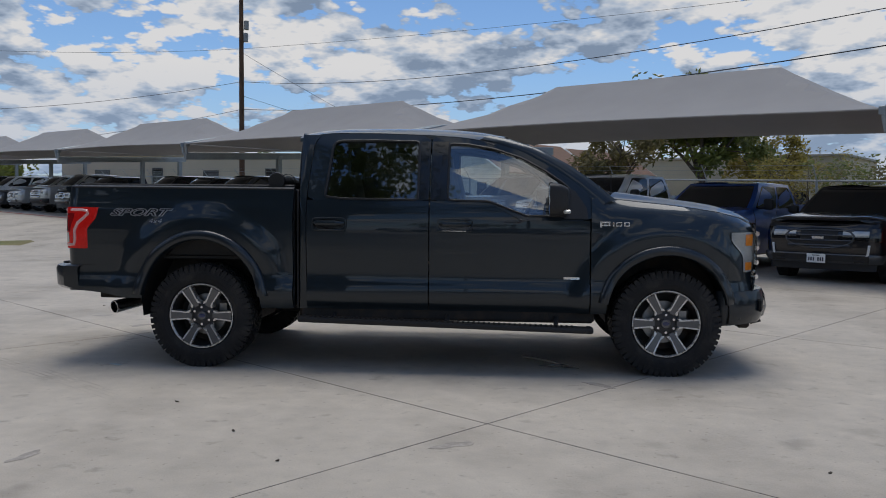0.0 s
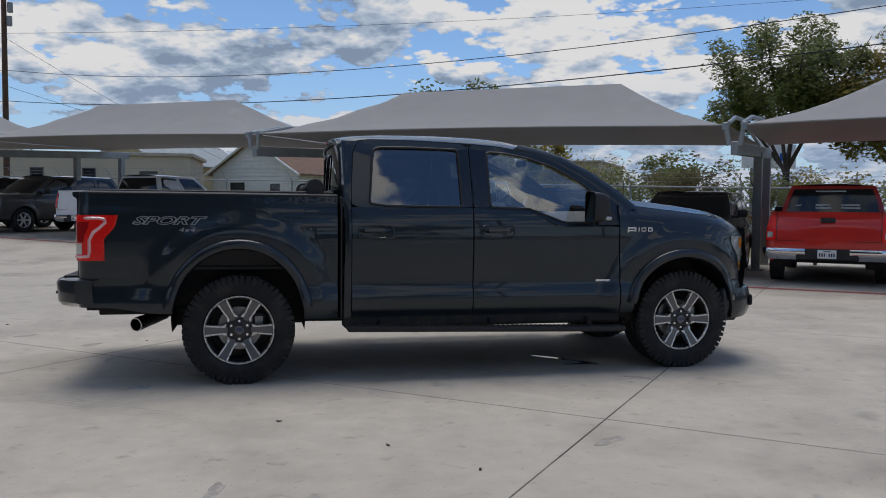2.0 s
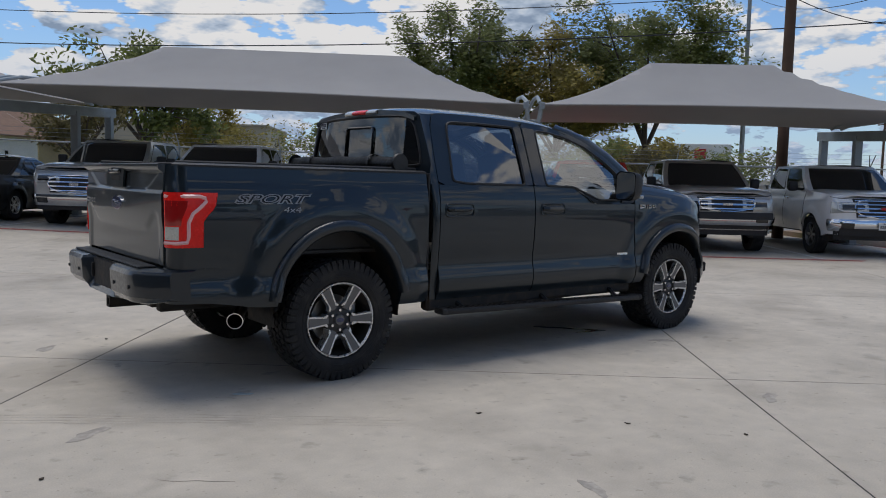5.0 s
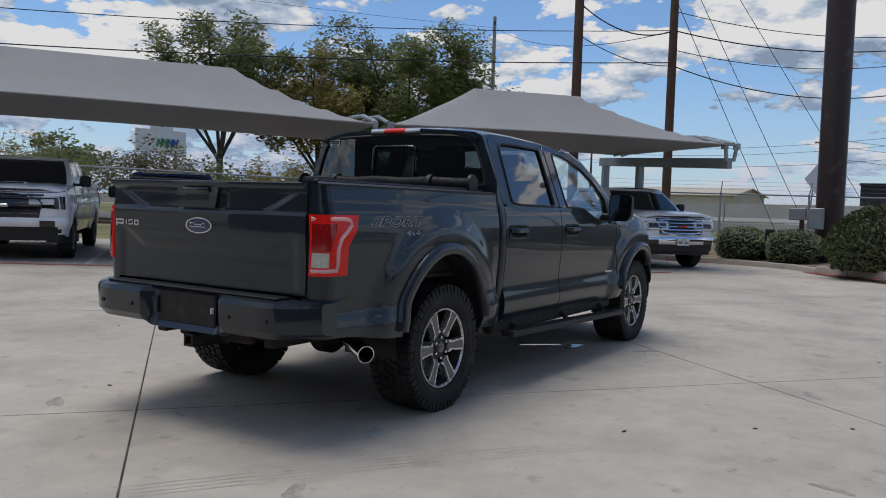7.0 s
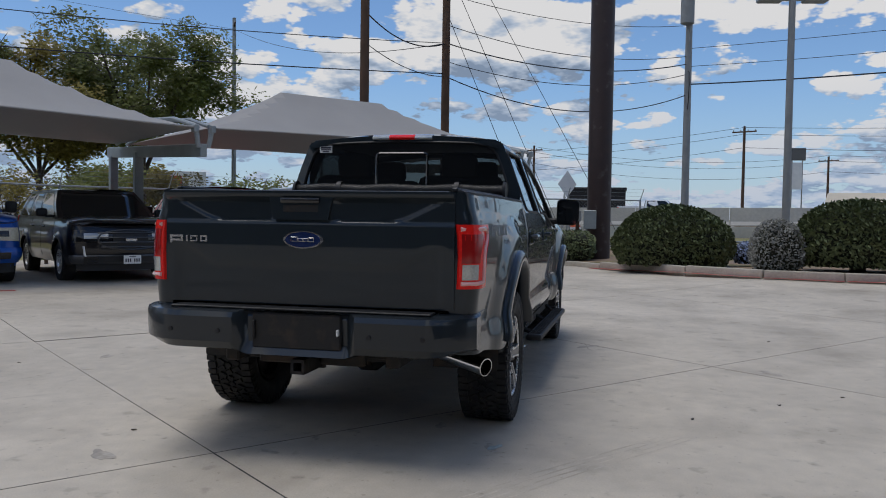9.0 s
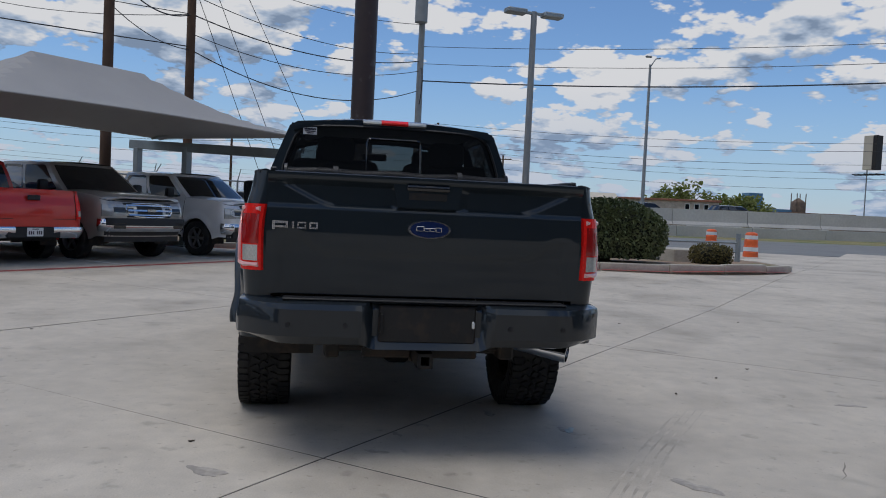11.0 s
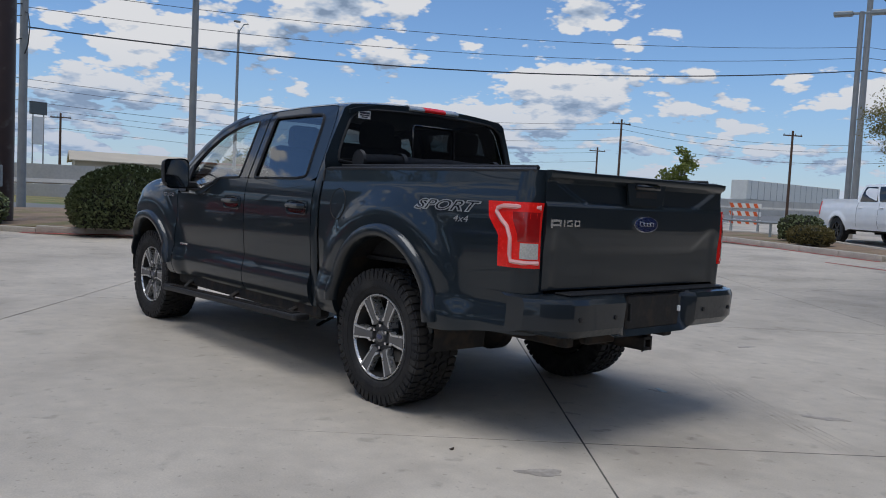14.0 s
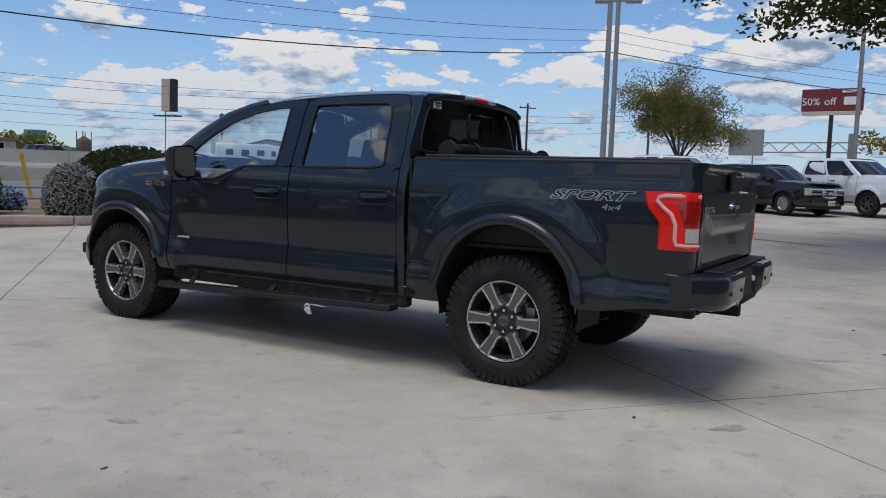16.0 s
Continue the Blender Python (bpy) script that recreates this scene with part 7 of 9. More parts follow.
def hedge(x, y, sx, sy, h, leaf, label, seed, count=2600, size=0.055, turn=0.0, dome=0.6, z0=0.12, stems=0, low=0.05):
    rng = random.Random(seed)
    t = thing("shrub", label, "shrub", pose(x, y, z0, 0, 0, turn))

    def hull(a, b, k=1.0):
        """a round, b from the foot to the top."""
        p = 2.0 + 3.0 * (1 - dome)
        ca, sa = math.cos(a), math.sin(a)
        sup = (abs(ca) ** p + abs(sa) ** p) ** (-1 / p)
        rr = (1 - max(0, b) ** (2.0 + 4.0 * (1 - dome))) ** 0.5 * (0.86 + 0.14 * smooth01(b / 0.3))
        wob = 1 + 0.07 * noise.noise(Vector((ca * 2.2 + seed, sa * 2.2, b * 2.5)))
        return Vector((ca * sup * sx * rr * k * wob, sa * sup * sy * rr * k * wob, low + b * (h - low) * (0.95 + 0.05 * wob) * (1 if k == 1 else 0.93)))

    # smooth inner hull; its near-black colour stands in for shade behind the leaves
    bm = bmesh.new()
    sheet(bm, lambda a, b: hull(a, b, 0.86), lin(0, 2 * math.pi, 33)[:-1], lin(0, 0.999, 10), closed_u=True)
    part("inner_growth", bm, mat("shrub_shade", (0.018, 0.020, 0.010), 0.95, var=0.4, fine=25, bump=1.0, bump_scale=18), t, "inner hull coloured near-black as the shade between the leaves")
    bm = bmesh.new()
    for _ in range(count):
        a, b = rng.uniform(0, 2 * math.pi), rng.random() ** 0.8
        c = hull(a, b, 1.0) * rng.uniform(0.90, 1.02)
        d = Vector((rng.gauss(0, 1), rng.gauss(0, 1), rng.gauss(0.3, 0.8))).normalized()
        e = d.orthogonal().normalized()
        s = size * rng.uniform(0.6, 1.4)
        bm.faces.new([bm.verts.new(p) for p in (c - d * s, c + e * s * 0.6, c + d * s, c - e * s * 0.6)])
    tagged(part("leaves", bm, leaf, t, "small clipped leaves", smooth=False), kind="stuff")
    for k in range(stems):
        bm = bmesh.new()
        a = rng.uniform(0, 6.28)
        tube(bm, [(rng.uniform(-0.2, 0.2), rng.uniform(-0.2, 0.2), -0.05), (math.cos(a) * sx * 0.3, math.sin(a) * sy * 0.3, h * 0.3), (math.cos(a) * sx * 0.55, math.sin(a) * sy * 0.55, h * 0.55)], [0.04, 0.03, 0.015], 6)
        part("stem", bm, BARK, t)
    return t


# ---- planted island by the street ----
ISLAND = [(15.6, 4.2), (15.4, 1.5), (14.6, -0.4), (12.6, -1.9), (11.0, -3.0), (10.1, -4.4), (9.75, -5.8), (9.75, -7.4), (10.1, -8.9), (10.7, -10.3), (11.6, -11.5), (12.6, -12.2), (15.0, -12.6), (18.5, -12.6), (22.0, -12.0), (22.5, -4), (22.5, 6.5), (17.0, 6.5)]
bm = bmesh.new()
slab(bm, [(a + (19 - a) * 0.015, b + (-4 - b) * 0.008) for a, b in ISLAND], 0.0, 0.13)
bmesh.ops.triangulate(bm, faces=bm.faces)
for v in bm.verts:
    v.co.z += rise(v.co.x, v.co.y)
tagged(obj("planted_bed", bm, EARTH, smooth=False), "bare earth bed with dry leaves behind the kerb", "ground", kind="structure")
kerb = thing("kerb", "weathered concrete kerb with a faded red painted face", "kerb", kind="structure")
for k, (a, b) in enumerate(zip(ISLAND[:12], ISLAND[1:13])):
    d = Vector((b[0] - a[0], b[1] - a[1], 0))
    pieces = max(1, round(d.length / 1.4))
    for i in range(pieces):
        p = Vector((*a, 0)) + d * ((i + 0.5) / pieces)
        bm = bmesh.new()
        box(bm, (d.length / pieces - 0.008, 0.17, 0.30), (0, 0, 0.0), 0.025, seg=2)
        o = part("kerb_stone", bm, KERB, kerb)
        o.matrix_basis = Matrix.Translation((p.x, p.y, rise(p.x, p.y))) @ Matrix.Rotation(math.atan2(d.y, d.x), 4, "Z")
bm = bmesh.new()
for a, b in zip(ISLAND[:11], ISLAND[1:12]):
    d = Vector((b[0] - a[0], b[1] - a[1], 0)).normalized()
    n = Vector((d.y, -d.x, 0))
    n = -n if n.x > 0 and a[1] > -13 else n
    q = [Vector((*a, 0)) + n * 0.10, Vector((*b, 0)) + n * 0.10, Vector((*b, 0)) + n * 0.26, Vector((*a, 0)) + n * 0.26]
    bm.faces.new([bm.verts.new((w.x, w.y, 0.005 + rise(w.x, w.y))) for w in q])
part("kerb_paint", bm, RED_PAINT, kerb, "faded red stripe along the kerb foot", smooth=False)

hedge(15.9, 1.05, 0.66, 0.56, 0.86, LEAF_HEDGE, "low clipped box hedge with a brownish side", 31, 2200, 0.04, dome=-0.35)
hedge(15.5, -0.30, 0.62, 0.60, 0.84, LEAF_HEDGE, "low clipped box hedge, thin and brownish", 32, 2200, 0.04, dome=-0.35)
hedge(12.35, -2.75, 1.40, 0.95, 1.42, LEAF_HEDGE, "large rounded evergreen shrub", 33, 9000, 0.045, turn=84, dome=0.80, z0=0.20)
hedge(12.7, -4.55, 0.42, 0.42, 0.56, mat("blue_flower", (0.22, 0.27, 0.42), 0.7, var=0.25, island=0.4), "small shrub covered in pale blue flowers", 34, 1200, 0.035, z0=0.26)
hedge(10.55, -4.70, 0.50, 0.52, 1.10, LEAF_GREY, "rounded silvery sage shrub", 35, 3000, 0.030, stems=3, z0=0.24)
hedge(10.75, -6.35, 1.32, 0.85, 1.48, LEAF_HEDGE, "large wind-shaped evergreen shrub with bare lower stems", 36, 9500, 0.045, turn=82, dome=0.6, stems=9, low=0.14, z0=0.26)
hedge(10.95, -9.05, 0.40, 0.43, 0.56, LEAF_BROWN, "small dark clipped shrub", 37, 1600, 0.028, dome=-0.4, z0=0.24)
hedge(16.2, 0.4, 0.22, 0.22, 0.35, LEAF2, "small yellow-green weed tuft", 38, 200, 0.05)

# a raised concrete pad and the island's pipe rail
bm = bmesh.new()
box(bm, (1.3, 1.5, 0.34), (12.6, -9.35, 0.42), 0.02)
tagged(obj("concrete_pad", bm, KERB), "low square concrete pad in the planted bed", "concrete pad")
rail = thing("pipe_rail", "galvanised pipe rail along the island edge", "railing")
for y in (-11.5, -7.6, -3.8):
    bm = bmesh.new()
    rod(bm, (14.0, y, 0.15), (14.0, y, 1.02), 0.075 if y < -11 else 0.045, seg=14)
    part("post", bm, STEELPAINT, rail)
for z in (0.50, 0.76):
    bm = bmesh.new()
    tube(bm, [(14.0, -11.5, z), (14.04, -7.6, z - 0.02), (14.0, -3.8, z)], 0.027, 8)
    part("rail", bm, STEELPAINT, rail)

hyd = thing("fire_hydrant", "red fire hydrant in the planted bed", "fire hydrant", pose(17.0, -5.35, 0.1))
bm = bmesh.new()
lathe(bm, [(0.0, 0.78), (0.05, 0.76), (0.11, 0.66), (0.12, 0.60), (0.10, 0.58), (0.10, 0.12), (0.15, 0.10), (0.15, 0.04), (0.12, 0.0)], 18, Matrix.Rotation(math.pi / 2, 4, "X"))
part("barrel", bm, HYDRANT, hyd)
bm = bmesh.new()
rod(bm, (0, -0.19, 0.46), (0, 0.19, 0.46), 0.05, seg=12)
part("outlet", bm, HYDRANT, hyd)
bm = bmesh.new()
rod(bm, (-0.17, 0, 0.42), (0, 0, 0.42), 0.065, seg=12)
part("pumper_outlet", bm, HYDRANT, hyd)


def barrel(x, y):
    b = thing("traffic_barrel", "orange traffic barrel with white bands", "traffic barrel", pose(x, y, 0.02), group="traffic barrels by the road")
    bm = bmesh.new()
    lathe(bm, [(0.0, 1.0), (0.10, 1.0), (0.20, 0.96), (0.225, 0.90), (0.225, 0.72), (0.24, 0.70), (0.24, 0.50), (0.255, 0.48), (0.255, 0.28), (0.27, 0.26), (0.27, 0.06), (0.34, 0.04), (0.34, 0.0)], 24, Matrix.Rotation(math.pi / 2, 4, "X"))
    part("drum", bm, ORANGE, b)
    for z0, z1, r in ((0.74, 0.88, 0.228), (0.30, 0.45, 0.258)):
        bm = bmesh.new()
        lathe(bm, [(r, z0), (r, z1)], 24, Matrix.Rotation(math.pi / 2, 4, "X"))
        part("white_band", bm, SIGNWHITE, b)


barrel(20.4, -15.7)
barrel(26.9, -17.6)
barrel(27.0, 0.3)
barrel(34.0, -36.0)

# ---- long planted island between the drive and the parked row by the street ----
BED2 = [(1.3, -17.7), (1.9, -16.8), (4.5, -18.0), (7.5, -19.5), (11.0, -21.3), (15.0, -23.2), (16.4, -24.4), (17.4, -26.6), (19.9, -29.4), (20.6, -31.6), (19.0, -32.4), (14.0, -28.6), (10.0, -25.6), (7.0, -22.9), (4.2, -20.6), (1.9, -18.9)]
bm = bmesh.new()
bm.faces.new([bm.verts.new((a, b, rise(a, b) + 0.10)) for a, b in BED2])
bmesh.ops.triangulate(bm, faces=bm.faces)
tagged(obj("planted_bed", bm, EARTH, smooth=False), "long bare earth island with dry leaves inside its kerb", "ground", kind="structure")
kerb = thing("kerb", "weathered concrete kerb round the long island", "kerb", kind="structure")
ring = BED2 + BED2[:1]
for a, b in zip(ring, ring[1:]):
    p, q = Vector((*a, rise(*a))), Vector((*b, rise(*b)))
    n = max(1, round((q - p).length / 1.5))
    for i in range(n):
        u, w = p.lerp(q, i / n), p.lerp(q, (i + 1) / n)
        d = (w - u).normalized()
        side = Vector((0, 0, 1)).cross(d).normalized()
        m = Matrix((d, side, d.cross(side))).transposed().to_4x4()
        bm = bmesh.new()
        box(bm, ((w - u).length - 0.008, 0.17, 0.30), (0, 0, 0), 0.025, seg=2)
        o = part("kerb_stone", bm, KERB, kerb)
        o.matrix_basis = Matrix.Translation((u + w) / 2) @ m
bm = bmesh.new()
for a, b in zip(BED2[:5], BED2[1:6]):
    d = Vector((b[0] - a[0], b[1] - a[1], 0)).normalized()
    n = Vector((-d.y, d.x, 0))
    n = n if n.y > 0 else -n
    q = [Vector((*a, 0)) + n * 0.10, Vector((*b, 0)) + n * 0.10, Vector((*b, 0)) + n * 0.27, Vector((*a, 0)) + n * 0.27]
    bm.faces.new([bm.verts.new((w.x, w.y, 0.006 + rise(w.x, w.y))) for w in q])
q = [(2.6, -15.2), (-2.6, -13.1), (-2.65, -12.95), (2.55, -15.05)]
bm.faces.new([bm.verts.new((a, b, 0.006 + rise(a, b))) for a, b in q])
part("kerb_paint", bm, RED_PAINT, kerb, "faded red stripe along the kerb foot", smooth=False)
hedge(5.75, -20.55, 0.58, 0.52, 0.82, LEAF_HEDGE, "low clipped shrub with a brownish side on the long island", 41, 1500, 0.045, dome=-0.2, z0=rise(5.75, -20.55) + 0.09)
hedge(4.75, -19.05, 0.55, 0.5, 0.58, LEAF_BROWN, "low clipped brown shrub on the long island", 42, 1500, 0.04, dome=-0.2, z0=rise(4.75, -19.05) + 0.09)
rail = thing("pipe_rail", "grey pipe rail across the long island", "railing")
RA, RB = Vector((9.3, -22.1, 1.0)), Vector((5.6, -21.9, 0.95))
bm = bmesh.new()
rod(bm, RA, RB, 0.035, seg=8)
part("rail", bm, STEELPAINT, rail)
for s_ in (0.0, 0.5, 1.0):
    p = RA.lerp(RB, s_)
    bm = bmesh.new()
    rod(bm, (p.x, p.y, rise(p.x, p.y)), p, 0.045, seg=8)
    part("post", bm, STEELPAINT, rail)
bar = thing("barricade", "orange and white striped road barricade", "barricade", pose(12.3, -29.2, rise(12.3, -29.2) - 0.02, 0, 0, 20))
for x in (-0.55, 0.55):
    bm = bmesh.new()
    rod(bm, (x, 0.25, 0), (x, 0, 1.35), 0.03, seg=6)
    rod(bm, (x, -0.25, 0), (x, 0, 1.35), 0.03, seg=6)
    part("leg", bm, STEELPAINT, bar)
for z in (0.55, 0.90, 1.25):
    bm = bmesh.new()
    box(bm, (1.3, 0.03, 0.20), (0, 0.05, z), 0.005)
    bd = part("board", bm, SIGNWHITE, bar)
    bm = bmesh.new()
    for k in range(4):
        x = -0.55 + k * 0.33
        plate(bm, [(x, z - 0.098), (x + 0.15, z - 0.098), (x + 0.24, z + 0.098), (x + 0.09, z + 0.098)], lambda a, b, h: Vector((a, 0.067 + h, b)), 0.003)
    part("stripes", bm, ORANGE, bd, "orange stripes", smooth=False)

# ---- poles, lamps and cables ----
def pole(name, label, x, y, h, r0, r1, material, category="utility pole", z0=0.0):
    t = thing(name, label, category, pose(x, y, z0))
    bm = bmesh.new()
    tube(bm, [(0, 0, -0.3), (0, 0, h * 0.5), (0, 0, h)], [r0, (r0 + r1) / 2, r1], 14)
    part("shaft", bm, material, t)
    return t


def crossarm(t, z, w, turn):
    bm = bmesh.new()
    box(bm, (w, 0.10, 0.12), (0, 0, z), 0.01, m=Matrix.Rotation(radians(turn), 4, "Z"))
    part("crossarm", bm, WOODPOLE, t)
    for k in (-0.45, -0.15, 0.15, 0.45):
        bm = bmesh.new()
        p = Matrix.Rotation(radians(turn), 4, "Z") @ Vector((w * k, 0, z))
        lathe(bm, [(0.02, 0.0), (0.05, 0.08), (0.03, 0.12), (0.05, 0.16), (0.0, 0.22)], 8, Matrix.Translation(p) @ Matrix.Rotation(math.pi / 2, 4, "X"))
        part("insulator", bm, GREYPOLE, t)


p0 = pole("utility_pole", "brown wooden utility pole with a transformer and cables", -14.5, 40.0, 13.5, 0.17, 0.12, WOODPOLE)
for z, dx in ((11.3, 0.30), (10.6, 0.26)):
    bm = bmesh.new()
    rod(bm, (dx, 0, z), (dx, 0, z + 0.5), 0.14, seg=12)
    part("transformer", bm, GREYPOLE, p0)
p2 = pole("utility_pole", "dark brown wooden utility pole behind the canopy", 15.72, 5.8, 11.0, 0.15, 0.12, WOODPOLE)
p3 = pole("utility_pole", "dark brown wooden utility pole carrying several cables", 19.51, 4.22, 11.5, 0.15, 0.12, WOODPOLE)
p5 = pole("utility_pole", "grey utility pole with a transformer can and cables", 26.6, -4.0, 11.0, 0.16, 0.12, GREYPOLE)
bm = bmesh.new()
rod(bm, (-0.35, 0.1, 8.9), (-0.35, 0.1, 9.8), 0.26, seg=16)
part("transformer", bm, GREYPOLE, p5)
bm = bmesh.new()
tube(bm, [(-0.1, 0, 5.6), (-0.55, 0, 5.9), (-0.75, 0, 6.5), (-0.5, 0, 7.0), (-0.1, 0, 7.1)], 0.02, 5)
part("drip_loop", bm, WIRE, p5)
p6 = pole("utility_pole", "dark grey utility pole beside the lamp post", 10.9, -36.8, 12.0, 0.17, 0.13, GREYPOLE)
pfar = pole("utility_pole", "thin grey utility pole with a crossarm beyond the trees", 41.0, 22.7, 13.6, 0.16, 0.11, GREYPOLE)
crossarm(pfar, 13.1, 1.8, 30)
for x, y, h in ((51.0, -71.6, 11.0), (35.1, -79.6, 10.0), (70.0, -12.0, 9.6), (82.0, 8.0, 9.0), (92.0, -24.0, 8.5), (64.0, -84.0, 9.0), (23.0, -86.0, 9.5), (86.0, 34.0, 8.6), (-2.0, -92.0, 9.0)):
    t = pole("utility_pole", "distant wooden utility pole with a crossarm", x, y, h, 0.16, 0.11, WOODPOLE)
    crossarm(t, h - 0.5, 2.2, 60)

dk = pole("sign_pole", "thick dark brown painted steel pole rising from the planted bed", 16.3, -0.96, 12.5, 0.33, 0.33, BROWN_STEEL, "steel pole")
box_ = thing("electrical_box", "grey electrical panel boxes on a post beside the steel pole", "electrical box", pose(15.8, -0.62, 0.1))
bm = bmesh.new()
box(bm, (0.10, 0.10, 1.35), (0, 0.22, 0.60), 0.01)
part("post", bm, WOODPOLE, box_)
for sx, sy, sz, yy, zz, mt in ((0.16, 0.34, 0.52, -0.12, 1.15, STEELPAINT), (0.18, 0.40, 0.30, 0.32, 1.25, GREYPOLE), (0.12, 0.22, 0.30, 0.95, 0.70, BLACK)):
    bm = bmesh.new()
    box(bm, (sx, sy, sz), (-0.03, yy, zz), 0.015)
    part("panel_box", bm, mt, box_)
bm = bmesh.new()
tube(bm, [(0, -0.05, 0.9), (0, 0.02, 0.72), (-0.02, -0.1, 0.66), (0, -0.18, 0.3), (0, -0.18, -0.1)], 0.018, 6)
part("conduit", bm, GREYPOLE, box_)


def lamp_post(x, y, h, turn, z0=0.0, heads=2, r=0.11):
    t = pole("lamp_post", "pale grey lot lamp post with flat box lamp heads", x, y, h, r, r * 0.8, GREYPOLE, "lamp post", z0)
    bm = bmesh.new()
    rod(bm, (0, 0, 0), (0, 0, 0.65), 0.28, seg=20)
    part("footing", bm, KERB, t, "round concrete footing")
    for s in (-1, 1)[:heads]:
        bm = bmesh.new()
        M = Matrix.Rotation(radians(turn), 4, "Z")
        box(bm, (0.64, 0.36, 0.15), (s * 0.60, 0, h - 0.05), 0.03, m=M)
        box(bm, (0.30, 0.08, 0.08), (s * 0.14, 0, h - 0.05), 0.01, m=M)
        part("lamp_head", bm, STEELPAINT, t, "flat grey lamp head")


lamp_post(16.6, -5.95, 7.3, 100)
lamp_post(6.9, -26.4, 8.1, 20, 0.5)
lamp_post(-1.4, -34.3, 7.6, 20, 0.65)
lb = pole("street_lamp", "tall thin grey highway lamp with a short arm", 53.4, -25.8, 13.4, 0.16, 0.09, GREYPOLE, "street lamp")
bm = bmesh.new()
tube(bm, [(0, 0, 13.2), (0.15, -0.5, 13.9), (0.2, -0.9, 14.0)], 0.05, 6)
part("arm", bm, GREYPOLE, lb)
bm = bmesh.new()
box(bm, (0.25, 0.5, 0.14), (0.0, 0.15, 14.0), 0.04)
part("lamp_head", bm, GREYPOLE, lb)


def cable(a, b, sag, r=0.013, n=22):
    t = thing("overhead_cable", "black overhead cable hanging between poles", "cable", group="overhead cables")
    a, b = Vector(a), Vector(b)
    bm = bmesh.new()
    tube(bm, [a.lerp(b, s) - Vector((0, 0, 4 * sag * s * (1 - s))) for s in lin(0, 1, n)], r, 5)
    part("strand", bm, WIRE, t)


cable((-14.5, 40, 8.3), (19.5, 4.2, 7.0), 1.35)
cable((-14.5, 40, 6.7), (19.5, 4.2, 6.0), 1.05, 0.017)
cable((-14.5, 40, 10.2), (41, 22.7, 12.9), 0.7, 0.009)
cable((-14.5, 40, 8.3), (-52, 44, 8.0), 1.3)
cable((-14.5, 40, 6.7), (-52, 44, 5.4), 1.5)
cable((-14.5, 40, 10.2), (-52, 40, 12.5), 1.0, 0.009)
cable((-14.5, 40, 10.0), (-4, 52, 4.5), 0.2, 0.010)
cable((-14.5, 40, 7.5), (-2, 50, 4.6), 0.2, 0.010)
cable((19.5, 4.2, 7.0), (41, 22.7, 12.9), 0.8)
for za, zb, sg, r in ((8.6, 8.9, 0.4, 0.011), (7.6, 7.7, 0.5, 0.013), (7.0, 7.4, 0.55, 0.02), (6.4, 7.0, 0.6, 0.013), (5.9, 6.2, 0.9, 0.018)):
    cable((19.5, 4.2, za), (26.6, -4.0, zb), sg, r)
cable((15.7, 5.8, 7.2), (19.5, 4.2, 7.0), 0.45, 0.02)
cable((15.7, 5.8, 6.3), (19.5, 4.2, 5.9), 0.25, 0.013)
for za, zb, sg, r in ((8.0, 9.4, 0.7, 0.011), (7.3, 8.9, 0.8, 0.011), (6.6, 8.3, 0.85, 0.026)):
    cable((26.6, -4.0, za), (10.9, -36.8, zb), sg, r)
    cable((10.9, -36.8, zb), (-22, -74, zb - 0.3), 1.0, r)
cable((19.5, 4.2, 9.5), (24.5, 0.5, 0.3), 0.0, 0.011)
cable((19.5, 4.2, 8.0), (23.5, 1.4, 0.3), 0.0, 0.011)
cable((19.5, 4.2, 11.0), (27.5, -1.6, 0.3), 0.0, 0.011)
for z, sg in ((8.6, 1.2), (8.0, 1.3), (6.8, 1.3)):
    cable((86, 34, z), (70, -12, z + 0.9), sg, 0.018)
    cable((70, -12, z + 0.9), (51, -71.6, z + 1.9), sg, 0.018)
    cable((51, -71.6, z + 1.9), (23, -86, z + 0.6), sg, 0.018)
    cable((82, 8, z + 0.3), (92, -24, z), sg, 0.018)
    cable((92, -24, z), (64, -84, z + 0.3), sg, 0.018)

